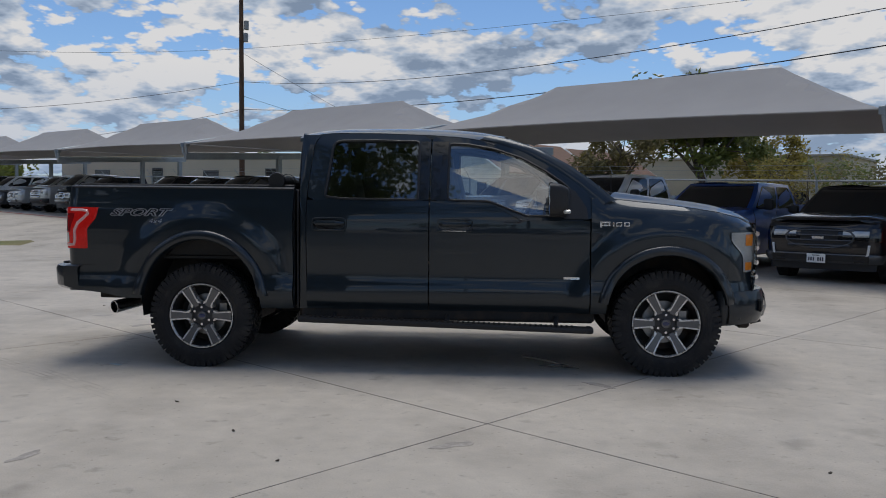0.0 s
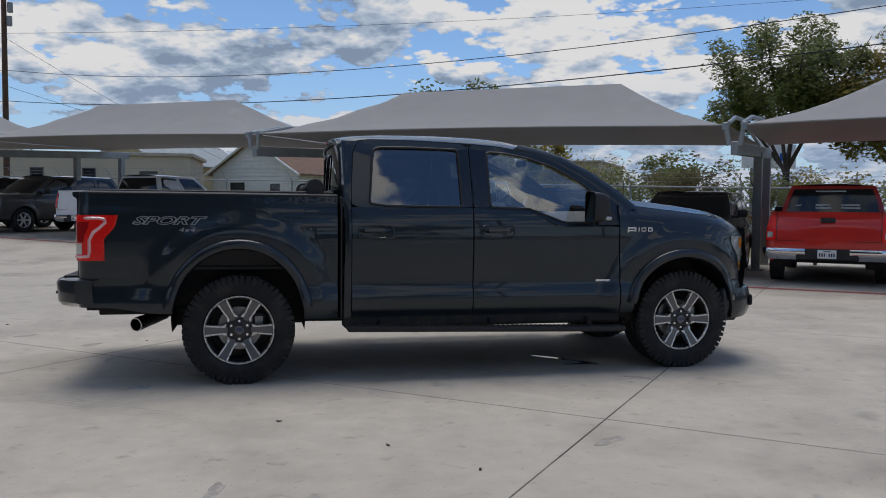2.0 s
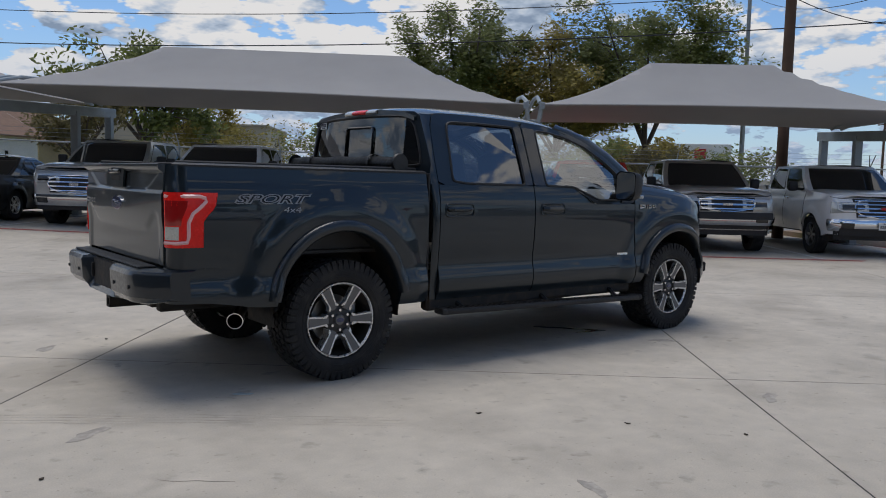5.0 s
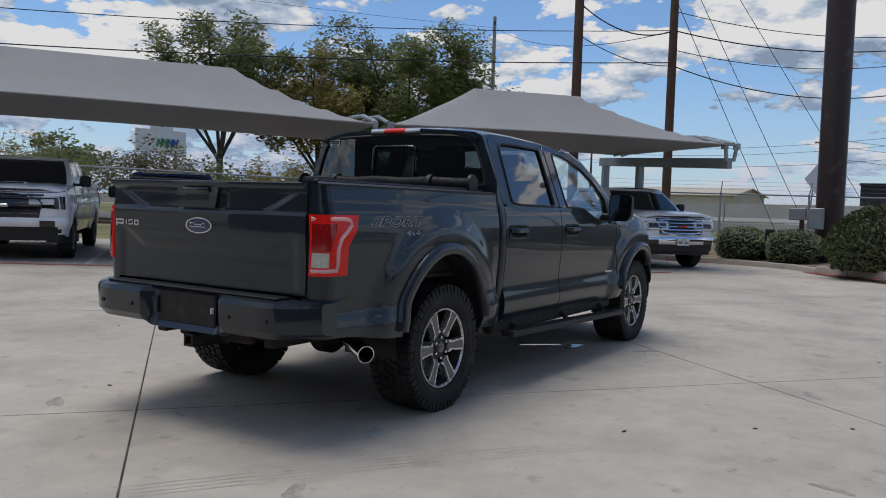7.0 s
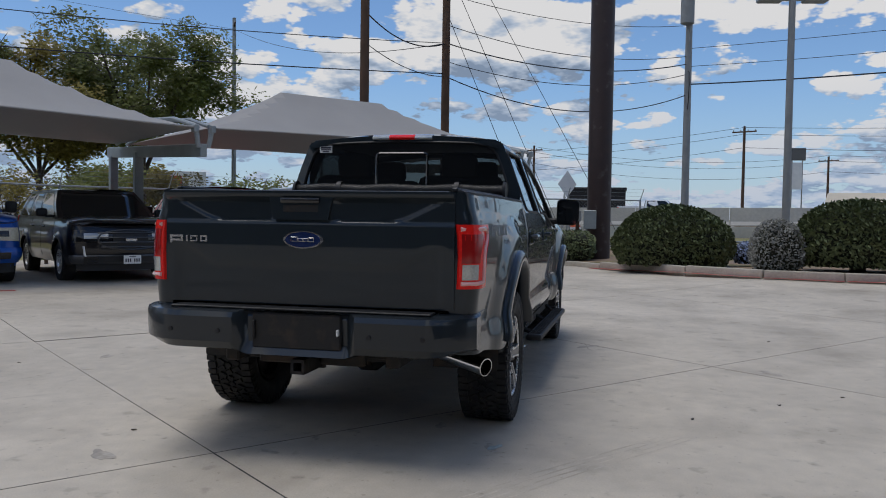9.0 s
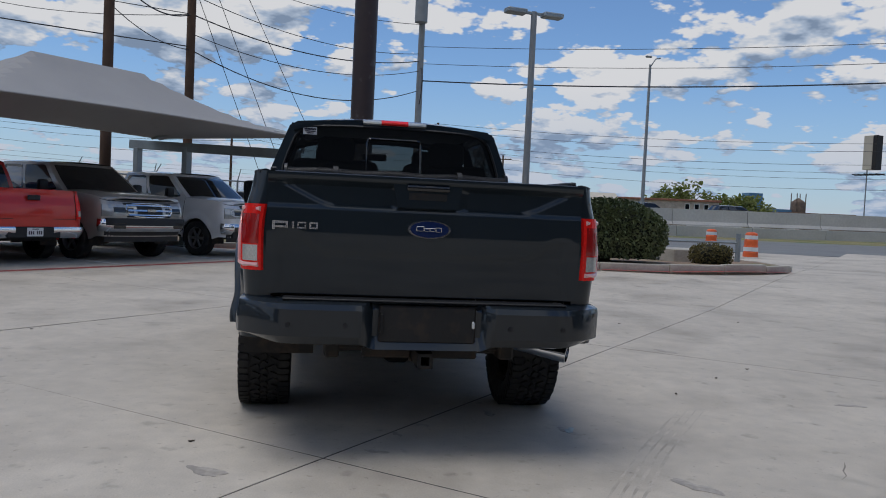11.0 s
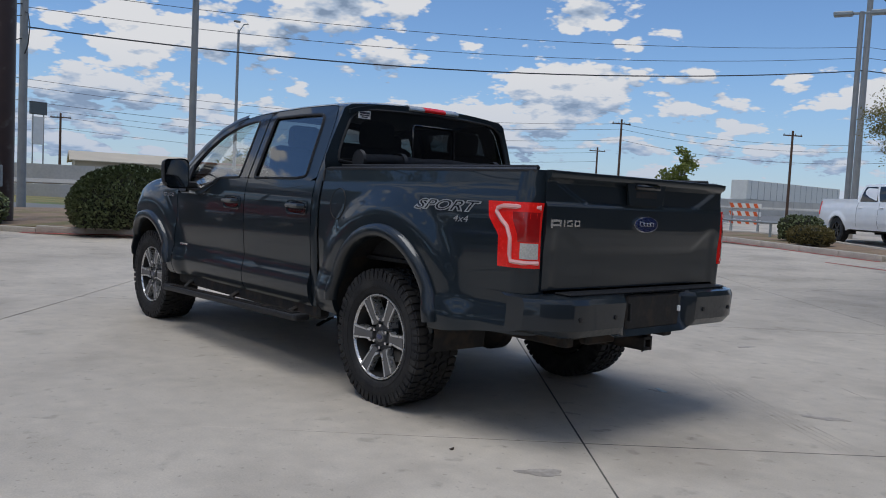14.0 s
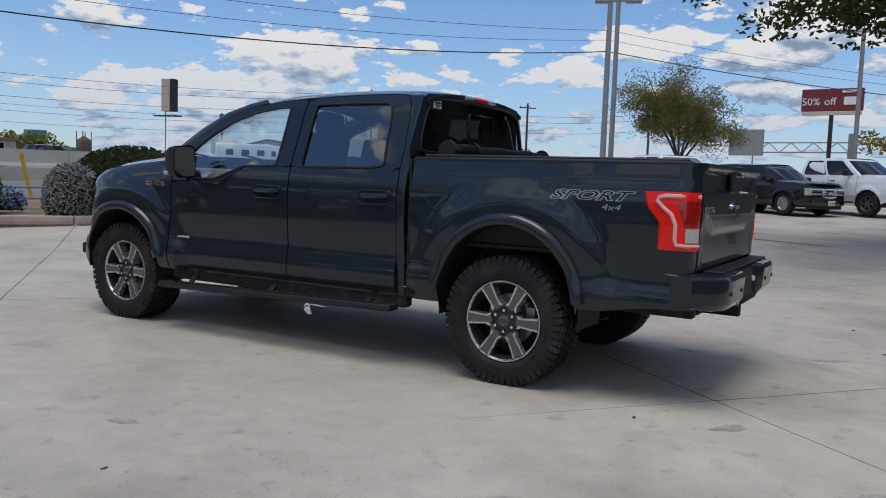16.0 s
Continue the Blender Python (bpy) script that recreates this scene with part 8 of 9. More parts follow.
# ---- chain-link fence with barbed-wire arms ----
def fence(a, b, h, name_label, seed):
    f = thing("chain_link_fence", name_label, "fence")
    a, b = Vector(a), Vector(b)
    d = b - a
    L, w = d.length, d.normalized()
    nrm = Vector((-w.y, w.x, 0))
    n = max(1, round(L / 3.0))
    first = None
    for k in range(n + 1):
        p = a + d * (k / n)
        if first is None:
            bm = bmesh.new()
            rod(bm, (0, 0, -0.1), (0, 0, h), 0.032, seg=8)
            rod(bm, (0, 0, h - 0.02), tuple(nrm * -0.32 + Vector((0, 0, h + 0.36))), 0.018, 0.012, seg=6)
            first = part("fence_post", bm, STEELPAINT, f)
            first.matrix_basis = Matrix.Translation(p)
        else:
            same("fence_post", first, f, Matrix.Translation(p))
    bm = bmesh.new()
    rod(bm, a + Vector((0, 0, h - 0.03)), b + Vector((0, 0, h - 0.03)), 0.024, seg=8)
    part("top_rail", bm, STEELPAINT, f)
    bm = bmesh.new()
    for k in range(3):
        o = nrm * (-0.10 - 0.10 * k) + Vector((0, 0, h + 0.11 + 0.12 * k))
        rod(bm, a + o, b + o, 0.004, seg=4)
    part("barbed_wire", bm, STEELPAINT, f)
    bm = bmesh.new()
    step, t = 0.11, 0.0022
    hh = h - 0.08
    k = -hh
    while k < L:
        for s in (1, -1):
            x0, x1 = (k, k + hh) if s > 0 else (k + hh, k)
            p, q = Vector((x0, 0.05)), Vector((x1, 0.05 + hh))
            dx = x1 - x0
            ts = sorted(((0 - x0) / dx, (L - x0) / dx))
            lo, hi = max(0.0, ts[0]), min(1.0, ts[1])
            if hi > lo:
                u0, u1 = p.lerp(q, lo), p.lerp(q, hi)
                v0, v1 = a + w * u0.x + Vector((0, 0, u0.y)), a + w * u1.x + Vector((0, 0, u1.y))
                e = Vector((0, 0, t))
                bm.faces.new([bm.verts.new(z) for z in (v0 - e, v1 - e, v1 + e, v0 + e)])
        k += step
    tagged(part("wire_mesh", bm, STEELPAINT, f, "diamond wire mesh", smooth=False), kind="stuff")


fence(lot(-56, 16.4), lot(0.5, 16.4), 1.95, "galvanised chain-link fence with barbed wire behind the canopies", 1)
fence(lot(0.5, 16.4), lot(11.5, 16.4), 1.95, "galvanised chain-link fence with barbed wire behind the trucks", 3)
fence(lot(11.5, 16.4), (22.2, -2.2, 0), 1.95, "galvanised chain-link fence with barbed wire beside the planted bed", 2)
# low pipe rail behind the parked row and the strip of earth
rail2 = thing("pipe_rail", "low rusty pipe rail behind the parked vehicles", "railing")
RUST = mat("rusty_pipe", (0.13, 0.09, 0.065), 0.8, var=0.25)
bm = bmesh.new()
tube(bm, [lot(-52, 15.3, 0.52), lot(0.5, 15.3, 0.52), lot(10.5, 15.3, 0.52)], 0.05, 8)
part("rail", bm, RUST, rail2)
first = None
for k in range(26):
    m = lot_pose(-51.5 + 2.45 * k, 15.3, 0.24)
    if first is None:
        bm = bmesh.new()
        rod(bm, (0, 0, -0.3), (0, 0, 0.28), 0.045, seg=8)
        first = part("post", bm, RUST, rail2)
        first.matrix_basis = m
    else:
        same("post", first, rail2, m)
bm = bmesh.new()
sheet(bm, lambda u, v: lot(u, v, -0.03), (-60, 0.5, 12), (14.5, 17.5))
tagged(obj("earth_strip", bm, EARTH, smooth=False), "strip of bare earth and leaf litter under the fence", "ground", kind="structure")

# ---- road and barrier ----
def deck(y):
    """Foot of the highway barrier."""
    return 0.70 - 0.010 * y


def road_z(x, y):
    s = min(1.0, max(0.0, (x - 20.0) / 32.0))
    return rise(20.0, y) * (1 - s) + (deck(y) - 0.86) * s


bm = bmesh.new()
sheet(bm, lambda x, y: (x, y, road_z(x, y) - 0.03), [19.0, 26, 34, 42, 54.4], lin(-260, 120, 40))
tagged(obj("road", bm, ASPHALT), "wide pale grey frontage road", "road", kind="structure")
bm = bmesh.new()
for x0, w in ((22.9, 0.30), (37.5, 0.12)):
    sheet(bm, lambda x, y: (x, y, road_z(x, y) - 0.022), [x0, x0 + w], lin(-200, 60, 30))
tagged(obj("road_line", bm, mat("dark_road_seam", (0.075, 0.072, 0.07), 0.9, var=0.2)), "dark seams along the frontage road", "painted line", kind="structure")
wall_ = thing("highway_barrier", "long pale concrete highway barrier in cast sections", "barrier", kind="structure")
low = thing("low_wall", "low pale concrete wall along the road", "barrier", kind="structure")
first = first2 = None
for k in range(54):
    y = -250 + 6.6 * k
    tilt = Matrix.Translation((54.6, y, deck(y))) @ Matrix.Rotation(math.atan(-0.010), 4, "X")
    if first is None:
        bm = bmesh.new()
        prof = [(-0.35, -0.05), (-0.35, 0.10), (-0.16, 0.35), (-0.10, 1.34), (0.10, 1.34), (0.16, 0.35), (0.35, 0.10), (0.35, -0.05)]
        a = [bm.verts.new((x, -3.27, z)) for x, z in prof]
        b = [bm.verts.new((x, 3.27, z)) for x, z in prof]
        bm.faces.new(a)
        bm.faces.new(b[::-1])
        for i in range(len(prof)):
            j = (i + 1) % len(prof)
            bm.faces.new((a[i], a[j], b[j], b[i]))
        first = part("barrier_section", bm, BARRIER, wall_, smooth=False)
        first.matrix_basis = tilt
        bm = bmesh.new()
        box(bm, (0.9, 6.56, 1.2), (-0.55, 0, -0.60), 0.02)
        first2 = part("wall_section", bm, BARRIER, low)
        first2.matrix_basis = tilt
    else:
        same("barrier_section", first, wall_, tilt)
        same("wall_section", first2, low, tilt)
bm = bmesh.new()
sheet(bm, lambda x, y: (x, y, deck(y) + 0.10), [54.8, 60, 66, 72], lin(-250, 120, 30))
tagged(obj("highway", bm, ASPHALT), "highway lanes behind the barrier", "road", kind="structure")
bm = bmesh.new()
rng = random.Random(77)
for k in range(60):
    y = rng.uniform(-110, 20)
    w = rng.uniform(0.5, 3.0)
    box(bm, (0.5, w, 0.05), (53.95, y, deck(y) + 0.02))
tagged(obj("debris", bm, EARTH), "dark leaf drifts along the top of the low wall", "debris", kind="structure")


# ---- buildings ----
def hut(name, label, c, size, turn, wall_m, roof_m, roof_h, wins=(), over=0.4, gable=True, trim=SIDING, boards=0.0):
    """A building with its long side along local x; gable ends at +-x."""
    h = thing(name, label, "building", pose(c[0], c[1], c[2] if len(c) > 2 else 0.0, 0, 0, turn))
    lx, ly, lz = size
    bm = bmesh.new()
    if gable:
        prof = [(-ly / 2, -0.3), (ly / 2, -0.3), (ly / 2, lz), (0, lz + roof_h), (-ly / 2, lz)]
        a = [bm.verts.new((-lx / 2, y, z)) for y, z in prof]
        b = [bm.verts.new((lx / 2, y, z)) for y, z in prof]
        bm.faces.new(a)
        bm.faces.new(b[::-1])
        for i in range(5):
            j = (i + 1) % 5
            bm.faces.new((a[i], a[j], b[j], b[i]))
    else:
        box(bm, (lx, ly, lz + 0.3), (0, 0, lz / 2 - 0.15), 0.02)
    part("wall", bm, wall_m, h, smooth=False)
    if gable:
        for s in (-1, 1):
            bm = bmesh.new()
            e = Vector((0, s * (ly / 2 + over), lz - over * roof_h / (ly / 2)))
            r = Vector((0, 0, lz + roof_h))
            q = [Vector((x, p.y, p.z + 0.02)) for x, p in ((-lx / 2 - over, e), (lx / 2 + over, e), (lx / 2 + over, r), (-lx / 2 - over, r))]
            lo = [bm.verts.new(v) for v in q]
            hi = [bm.verts.new(v + Vector((0, 0, 0.10))) for v in q]
            bm.faces.new(lo[::-1])
            bm.faces.new(hi)
            for i in range(4):
                bm.faces.new((lo[i], lo[(i + 1) % 4], hi[(i + 1) % 4], hi[i]))
            part("roof", bm, roof_m, h, smooth=False)
            for x in (-lx / 2 - over - 0.03, lx / 2 + over + 0.03):
                bm = bmesh.new()
                rod(bm, (x, e.y, e.z + 0.02), (x, 0, lz + roof_h + 0.02), 0.09, seg=6)
                part("bargeboard", bm, trim, h)
    else:
        bm = bmesh.new()
        box(bm, (lx + over, ly + over, 0.22), (0, 0, lz + 0.08), 0.02)
        part("roof", bm, roof_m, h)
    if boards:
        for s in (-1, 1):
            for k in range(int(lz / boards)):
                bm = bmesh.new()
                box(bm, (lx, 0.03, boards * 0.92), (0, s * (ly / 2 + 0.014), boards * (k + 0.5)), 0.008)
                part("siding_board", bm, wall_m, h)
                bm = bmesh.new()
                box(bm, (0.03, ly, boards * 0.92), (s * (lx / 2 + 0.014), 0, boards * (k + 0.5)), 0.008)
                part("siding_board", bm, wall_m, h)
            for k in range(int(roof_h / boards)):
                z = lz + boards * (k + 0.5)
                wdt = ly * (1 - (z - lz + boards / 2) / roof_h)
                if wdt > 0.3:
                    bm = bmesh.new()
                    box(bm, (0.03, wdt, boards * 0.92), (s * (lx / 2 + 0.014), 0, z), 0.008)
                    part("siding_board", bm, wall_m, h)
    for face, a, z, w, hh, door in wins:
        m = {"x-": pose(-lx / 2 - 0.03, a, z, 0, 0, 180), "x+": pose(lx / 2 + 0.03, a, z), "y-": pose(a, -ly / 2 - 0.03, z, 0, 0, -90), "y+": pose(a, ly / 2 + 0.03, z, 0, 0, 90)}[face]
        bm = bmesh.new()
        for dy in (-w / 2, w / 2):
            box(bm, (0.06, 0.08, hh + 0.08), (0, dy, 0), 0.01)
        for dz in (-hh / 2, hh / 2):
            box(bm, (0.06, w, 0.08), (0, 0, dz), 0.01)
        fr = part("door_frame" if door else "window", bm, trim, h)
        fr.matrix_basis = m
        bm = bmesh.new()
        box(bm, (0.02, w - 0.06, hh - 0.06), (0, 0, 0), 0.004)
        part("door_leaf" if door else "window_pane", bm, trim if door else TINT, fr)
        if door:
            bm = bmesh.new()
            box(bm, (0.03, w * 0.4, hh * 0.25), (0.005, 0, hh * 0.18), 0.004)
            part("door_light", bm, TINT, fr)
    return h


hut("house", "small white clapboard house with a brown shingle gable roof", (1.6, 51.2, 0.55), (10.5, 7.0, 2.9), 50, SIDING, SHINGLE, 2.1,
    [("x-", -1.7, 1.6, 0.9, 1.2, False), ("x-", 1.4, 1.5, 1.3, 1.6, False), ("y-", -2.2, 1.5, 0.9, 1.2, False), ("y-", 1.6, 1.2, 0.9, 2.0, True)], boards=0.24)
hut("house", "pale yellow house with a grey gable roof", (-8.4, 62.0, 0.8), (9, 7.5, 3.6), 50, YELLOWWALL, STEELPAINT, 2.0, [("x-", 0, 2.6, 1.0, 1.2, False)])
hut("office_building", "long low cream building with dark windows and doors", (-17.5, 50.5, 0.95), (24, 7, 3.4), -3, CREAM, KERB, 0.0,
    [("y-", -9.0, 1.4, 1.0, 2.0, True), ("y-", -5.0, 1.8, 0.7, 1.5, False), ("y-", -1.2, 1.4, 1.0, 2.0, True), ("y-", 3.0, 1.8, 0.7, 1.5, False), ("y-", 6.0, 1.8, 0.7, 1.5, False), ("y-", 9.5, 1.4, 1.0, 2.0, True)], gable=False, trim=GREY_CAR)
hut("warehouse", "long beige flat-roofed building behind the oak", (25.0, 82.0), (26, 14, 5.9), -35, CREAM, KERB, 0.0, [("y-", 9, 1.5, 2.4, 2.6, False), ("y-", -6, 1.2, 1.6, 1.2, False)], gable=False)
hut("house", "house with a brown hipped roof behind dark trees", (9.5, 68.0), (9, 8, 3.4), 50, YELLOWWALL, SHINGLE, 2.6)
hut("warehouse", "low beige metal shed across the highway", (106.0, 27.0, 0.4), (15, 10, 3.0), 80, CREAM, CREAM, 1.0, gable=True, trim=CREAM)
hut("shop_building", "low brick-edged building with a pale patched wall across the highway", (82.5, -40.5, 0.4), (13.0, 9, 3.2), 64.5, PLASTER, BRICK, 0.0, [("y+", -5.2 + 1.0 * k, 1.8, 0.5, 2.2, False) for k in range(3)], gable=False, over=0.5)
hut("warehouse", "cream metal building with a low gable across the highway", (78.0, -27.0, 0.4), (11, 9, 2.6), 75, CREAM, CREAM, 0.9, trim=CREAM)
hut("shop_building", "low tan building with a flat roof across the highway", (70.0, -80.0, 0.4), (16, 8, 2.2), 45, YELLOWWALL, SHINGLE, 0.0, gable=False)
hut("warehouse", "long low tan building across the highway", (96.0, -62.0, 0.4), (22, 9, 2.6), 58, CREAM, SHINGLE, 0.0, gable=False)
hut("office_building", "low black flat-roofed building across the highway", (74.0, 0.9, 1.3), (5.4, 5, 2.65), 90, CHASSIS, CHASSIS, 0.0, gable=False, over=0.2)
bl = thing("hopper_building", "blue metal hopper house across the highway", "building", pose(104, -67, 0.4))
bm = bmesh.new()
slab(bm, [(-2.5, -3), (2.5, -3), (2.5, 3), (-2.5, 3)], 0, 3.4)
slab(bm, [(-1, 0.8), (1, 0.8), (1, 3), (-1, 3)], 3.4, 5.6)
part("wall", bm, mat("blue_metal", (0.10, 0.22, 0.36), 0.5, var=0.1), bl, smooth=False)
si = thing("silo", "small rusty silo on legs across the highway", "silo", pose(101.5, -71, 0.4))
bm = bmesh.new()
lathe(bm, [(0.0, 5.2), (0.9, 4.6), (1.0, 4.4), (1.0, 2.6), (0.3, 1.9)], 16, Matrix.Rotation(math.pi / 2, 4, "X"))
part("tank", bm, RUST, si)
for k in range(4):
    bm = bmesh.new()
    a = math.pi / 4 + k * math.pi / 2
    rod(bm, (math.cos(a), math.sin(a), 0), (math.cos(a), math.sin(a), 5.8), 0.07, seg=5)
    part("leg", bm, RUST, si)

# ---- signs ----
BURGUNDY = mat("burgundy_board", (0.17, 0.018, 0.024), 0.5, var=0.08)

def board_sign(name, label, c, w, h, turn, z, face, post_m=GREYPOLE, posts=(0,), depth=0.25, z0=0.0):
    s = thing(name, label, "sign", pose(c[0], c[1], z0, 0, 0, turn))
    bm = bmesh.new()
    box(bm, (w, depth, h), (0, 0, z), 0.03)
    b = part("board", bm, face, s)
    for x in posts:
        bm = bmesh.new()
        rod(bm, (x, 0.05, -0.2), (x, 0.05, z), 0.16 if w > 3 else 0.06, seg=12)
        part("post", bm, post_m, s)
    return s, b


s, b = board_sign("billboard", "dark red advertising billboard on a single steel post", (2.4, -64.2), 4.4, 1.7, 173, 8.3, BURGUNDY, BROWN_STEEL, depth=0.3)
words("sign_figure", "50%", 0.80, 0.02, SIGNWHITE, b, pose(-1.50, -0.17, 8.15, 90, 0, 0), label="white figure")
words("sign_word", "off", 0.80, 0.02, SIGNWHITE, b, pose(-0.12, -0.17, 8.15, 90, 0, 0), label="white word")
bm = bmesh.new()
box(bm, (1.1, 0.04, 0.6), (1.40, -0.17, 8.2), 0.02)
box(bm, (1.3, 0.04, 0.20), (1.35, -0.17, 8.92), 0.02)
part("sign_picture", bm, SIGNWHITE, b, "pale picture panels")
bm = bmesh.new()
box(bm, (4.2, 0.35, 0.28), (0, 0, 7.28), 0.02)
part("catwalk", bm, CREAM, s, "pale lower apron")
s, b = board_sign("billboard", "narrow tall sign seen edge on, on a grey post", (64.0, -53.6), 0.95, 3.3, 20, 8.5, CREAM, GREYPOLE, posts=(0.2,), depth=0.9, z0=0.3)
bm = bmesh.new()
for k in range(5):
    rod(bm, (-1.2 + k * 0.6, -0.7, 6.4), (-1.2 + k * 0.6, 0.8, 6.4), 0.06, seg=5)
rod(bm, (-1.5, 0, 6.4), (1.5, 0, 6.4), 0.08, seg=5)
part("catwalk", bm, CHASSIS, s, "dark lamp bar below the board")
bm = bmesh.new()
box(bm, (0.42, 0.95, 3.3), (-0.69, 0.0, 8.5), 0.02)
part("side_panel", bm, CHASSIS, s, "dark end panel of the board")
cb = thing("shop_building", "cream gabled building front with nine large dark letters drawn as bars", "building", pose(66.8, -72.6, 0.6, 0, 0, 45))
bm = bmesh.new()
for y0, y1 in ((-7.0, 0.0),):
    prof = [(-5.6, 0), (5.6, 0), (5.6, 3.25), (0.6, 4.6), (-5.6, 3.75)]
    lo_, hi_ = [bm.verts.new((x, y0, z)) for x, z in prof], [bm.verts.new((x, y1, z)) for x, z in prof]
    bm.faces.new(lo_)
    bm.faces.new(hi_[::-1])
    for i in range(5):
        bm.faces.new((lo_[i], lo_[(i + 1) % 5], hi_[(i + 1) % 5], hi_[i]))
part("wall", bm, CREAM, cb, smooth=False)
bm = bmesh.new()
rod(bm, (-6.3, 0.15, 3.70), (0.6, 0.15, 4.68), 0.12, seg=6)
rod(bm, (0.6, 0.15, 4.68), (6.0, 0.15, 3.20), 0.12, seg=6)
part("roof", bm, SHINGLE, cb, "dark roof edge")
for k in range(9):
    x = 4.4 - k * 1.0
    h = 1.15 - 0.03 * abs(k - 4)
    bm = bmesh.new()
    box(bm, (0.18, 0.10, h), (x + 0.24, 0.08, 3.0))
    box(bm, (0.56, 0.10, 0.18), (x + 0.05, 0.08, 3.0 + h / 2))
    box(bm, (0.56, 0.10, 0.18), (x + 0.05, 0.08, 3.0 - h / 2))
    part("letter_bar", bm, CHASSIS, cb, "dark bars in place of a letter", smooth=False)
fl = thing("flood_lamp", "tall thin post with two floodlights across the highway", "lamp post", pose(67.5, -64.7, 0.5))
bm = bmesh.new()
rod(bm, (0, 0, 0), (0, 0, 7.1), 0.09, seg=8)
rod(bm, (-0.5, 0.5, 6.9), (0.5, -0.5, 6.9), 0.05, seg=6)
part("post", bm, GREYPOLE, fl)
for k in (-1, 1):
    bm = bmesh.new()
    rod(bm, (0.5 * k, -0.5 * k, 6.85), (0.5 * k - 0.25, -0.5 * k + 0.25, 7.15), 0.30, seg=10)
    part("floodlight", bm, CHASSIS, fl)
s, b = board_sign("roadside_sign", "white roadside sign with a green arrow", (63.8, -61.4), 2.8, 1.7, 45, 3.3, SIGNWHITE, z0=0.6)
bm = bmesh.new()
box(bm, (0.9, 0.06, 0.42), (-0.75, 0.15, 3.3), 0.01)
box(bm, (0.7, 0.06, 0.35), (0.7, 0.15, 3.3), 0.01)
part("sign_mark", bm, SIGNGREEN, b, "green arrow and bar")
s, b = board_sign("shop_sign", "white sign with blue and green waves on posts", (46.0, 62.0), 5.2, 2.3, -10, 6.4, SIGNWHITE, GREYPOLE, posts=(-1.6, 1.6), depth=0.3)
bm = bmesh.new()
slab(bm, [(-1.2, -0.15), (1.2, -0.15), (0.6, 0.15), (-0.6, 0.15)], 7.5, 8.0)
part("crest", bm, SIGNWHITE, s)
for k, mt in enumerate((SIGNGREEN, SIGNGREEN, SIGNBLUE, SIGNBLUE)):
    bm = bmesh.new()
    tube(bm, [(-0.5 + k * 0.55, -0.2, 5.95), (-0.32 + k * 0.55, -0.2, 6.6), (-0.12 + k * 0.55, -0.2, 6.05), (0.05 + k * 0.55, -0.2, 6.7)], 0.12, 6)
    part("wave_mark", bm, mt, b, "coloured wave")
s, b = board_sign("shop_sign", "white sign board with a red mark far behind the fence", (53.0, 34.0), 5.0, 2.0, -50, 3.6, SIGNWHITE, posts=(-2, 2))
bm = bmesh.new()
box(bm, (0.9, 0.08, 0.8), (0.1, -0.16, 3.8), 0.01)
part("sign_mark", bm, SIGNRED, b, "red square mark")
s, b = board_sign("pylon_sign", "narrow pylon sign with a dark square head", (78.0, -18.0), 1.6, 1.2, 100, 7.4, GREY_CAR, GREYPOLE, posts=(-0.5, 0.5), z0=0.3)
bm = bmesh.new()
box(bm, (1.1, 0.2, 2.6), (0, 0, 5.3), 0.02)
part("lower_panel", bm, SIGNWHITE, s)
s, b = board_sign("roadside_sign", "back of a grey highway sign on a lattice gantry", (9.2, -68.0), 2.9, 2.2, 170, 4.7, GREYPOLE, GREYPOLE, posts=(0.6,), z0=0.5)
bm = bmesh.new()
for z in (3.9, 4.7):
    rod(bm, (0, 0.3, z), (9, 0.3, z), 0.06, seg=6)
for k in range(10):
    rod(bm, (k * 0.9, 0.3, 3.9 if k % 2 else 4.7), (k * 0.9 + 0.9, 0.3, 4.7 if k % 2 else 3.9), 0.04, seg=5)
rod(bm, (8.2, 0.3, 0), (8.2, 0.3, 5.4), 0.22, seg=10)
part("gantry_truss", bm, GREYPOLE, s, "grey lattice truss")
st = thing("stop_sign", "red octagonal stop sign on a thin post", "sign", pose(19.4, -30.55, rise(19.4, -30.55), 0, 0, 218))
bm = bmesh.new()
rod(bm, (0, 0.03, -0.3), (0, 0.03, 2.2), 0.03, seg=8)
part("post", bm, GREYPOLE, st)
bm = bmesh.new()
oct_ = [(0.40 * math.cos(math.pi / 8 + k * math.pi / 4), 0.40 * math.sin(math.pi / 8 + k * math.pi / 4)) for k in range(8)]
plate(bm, oct_, lambda a, b_, h: Vector((a, 0.02 - h, 2.1 + b_)), 0.012)
ob = part("sign_plate", bm, SIGNWHITE, st, smooth=False)
bm = bmesh.new()
plate(bm, [(a * 0.93, b_ * 0.93) for a, b_ in oct_], lambda a, b_, h: Vector((a, 0.006 - h, 2.1 + b_)), 0.004)
part("sign_face", bm, SIGNRED, st, smooth=False)
words("sign_words", "STOP", 0.30, 0.002, SIGNWHITE, st, pose(0, -0.002, 2.1, 90, 0, 0), label="white word")
ds = thing("diamond_sign", "white diamond sign board seen from behind", "sign", pose(23.9, 0.45, 0.1, 0, 0, -40))
bm = bmesh.new()
plate(bm, [(0, -0.5), (0.5, 0), (0, 0.5), (-0.5, 0)], lambda a, b_, h: Vector((a, -h, 2.45 + b_)), 0.012)
part("sign_plate", bm, SIGNWHITE, ds, smooth=False)
bm = bmesh.new()
for x in (-0.22, 0.22):
    rod(bm, (x * 1.3, 0.03, -0.2), (x * 0.4, 0.03, 2.4), 0.025, seg=8)
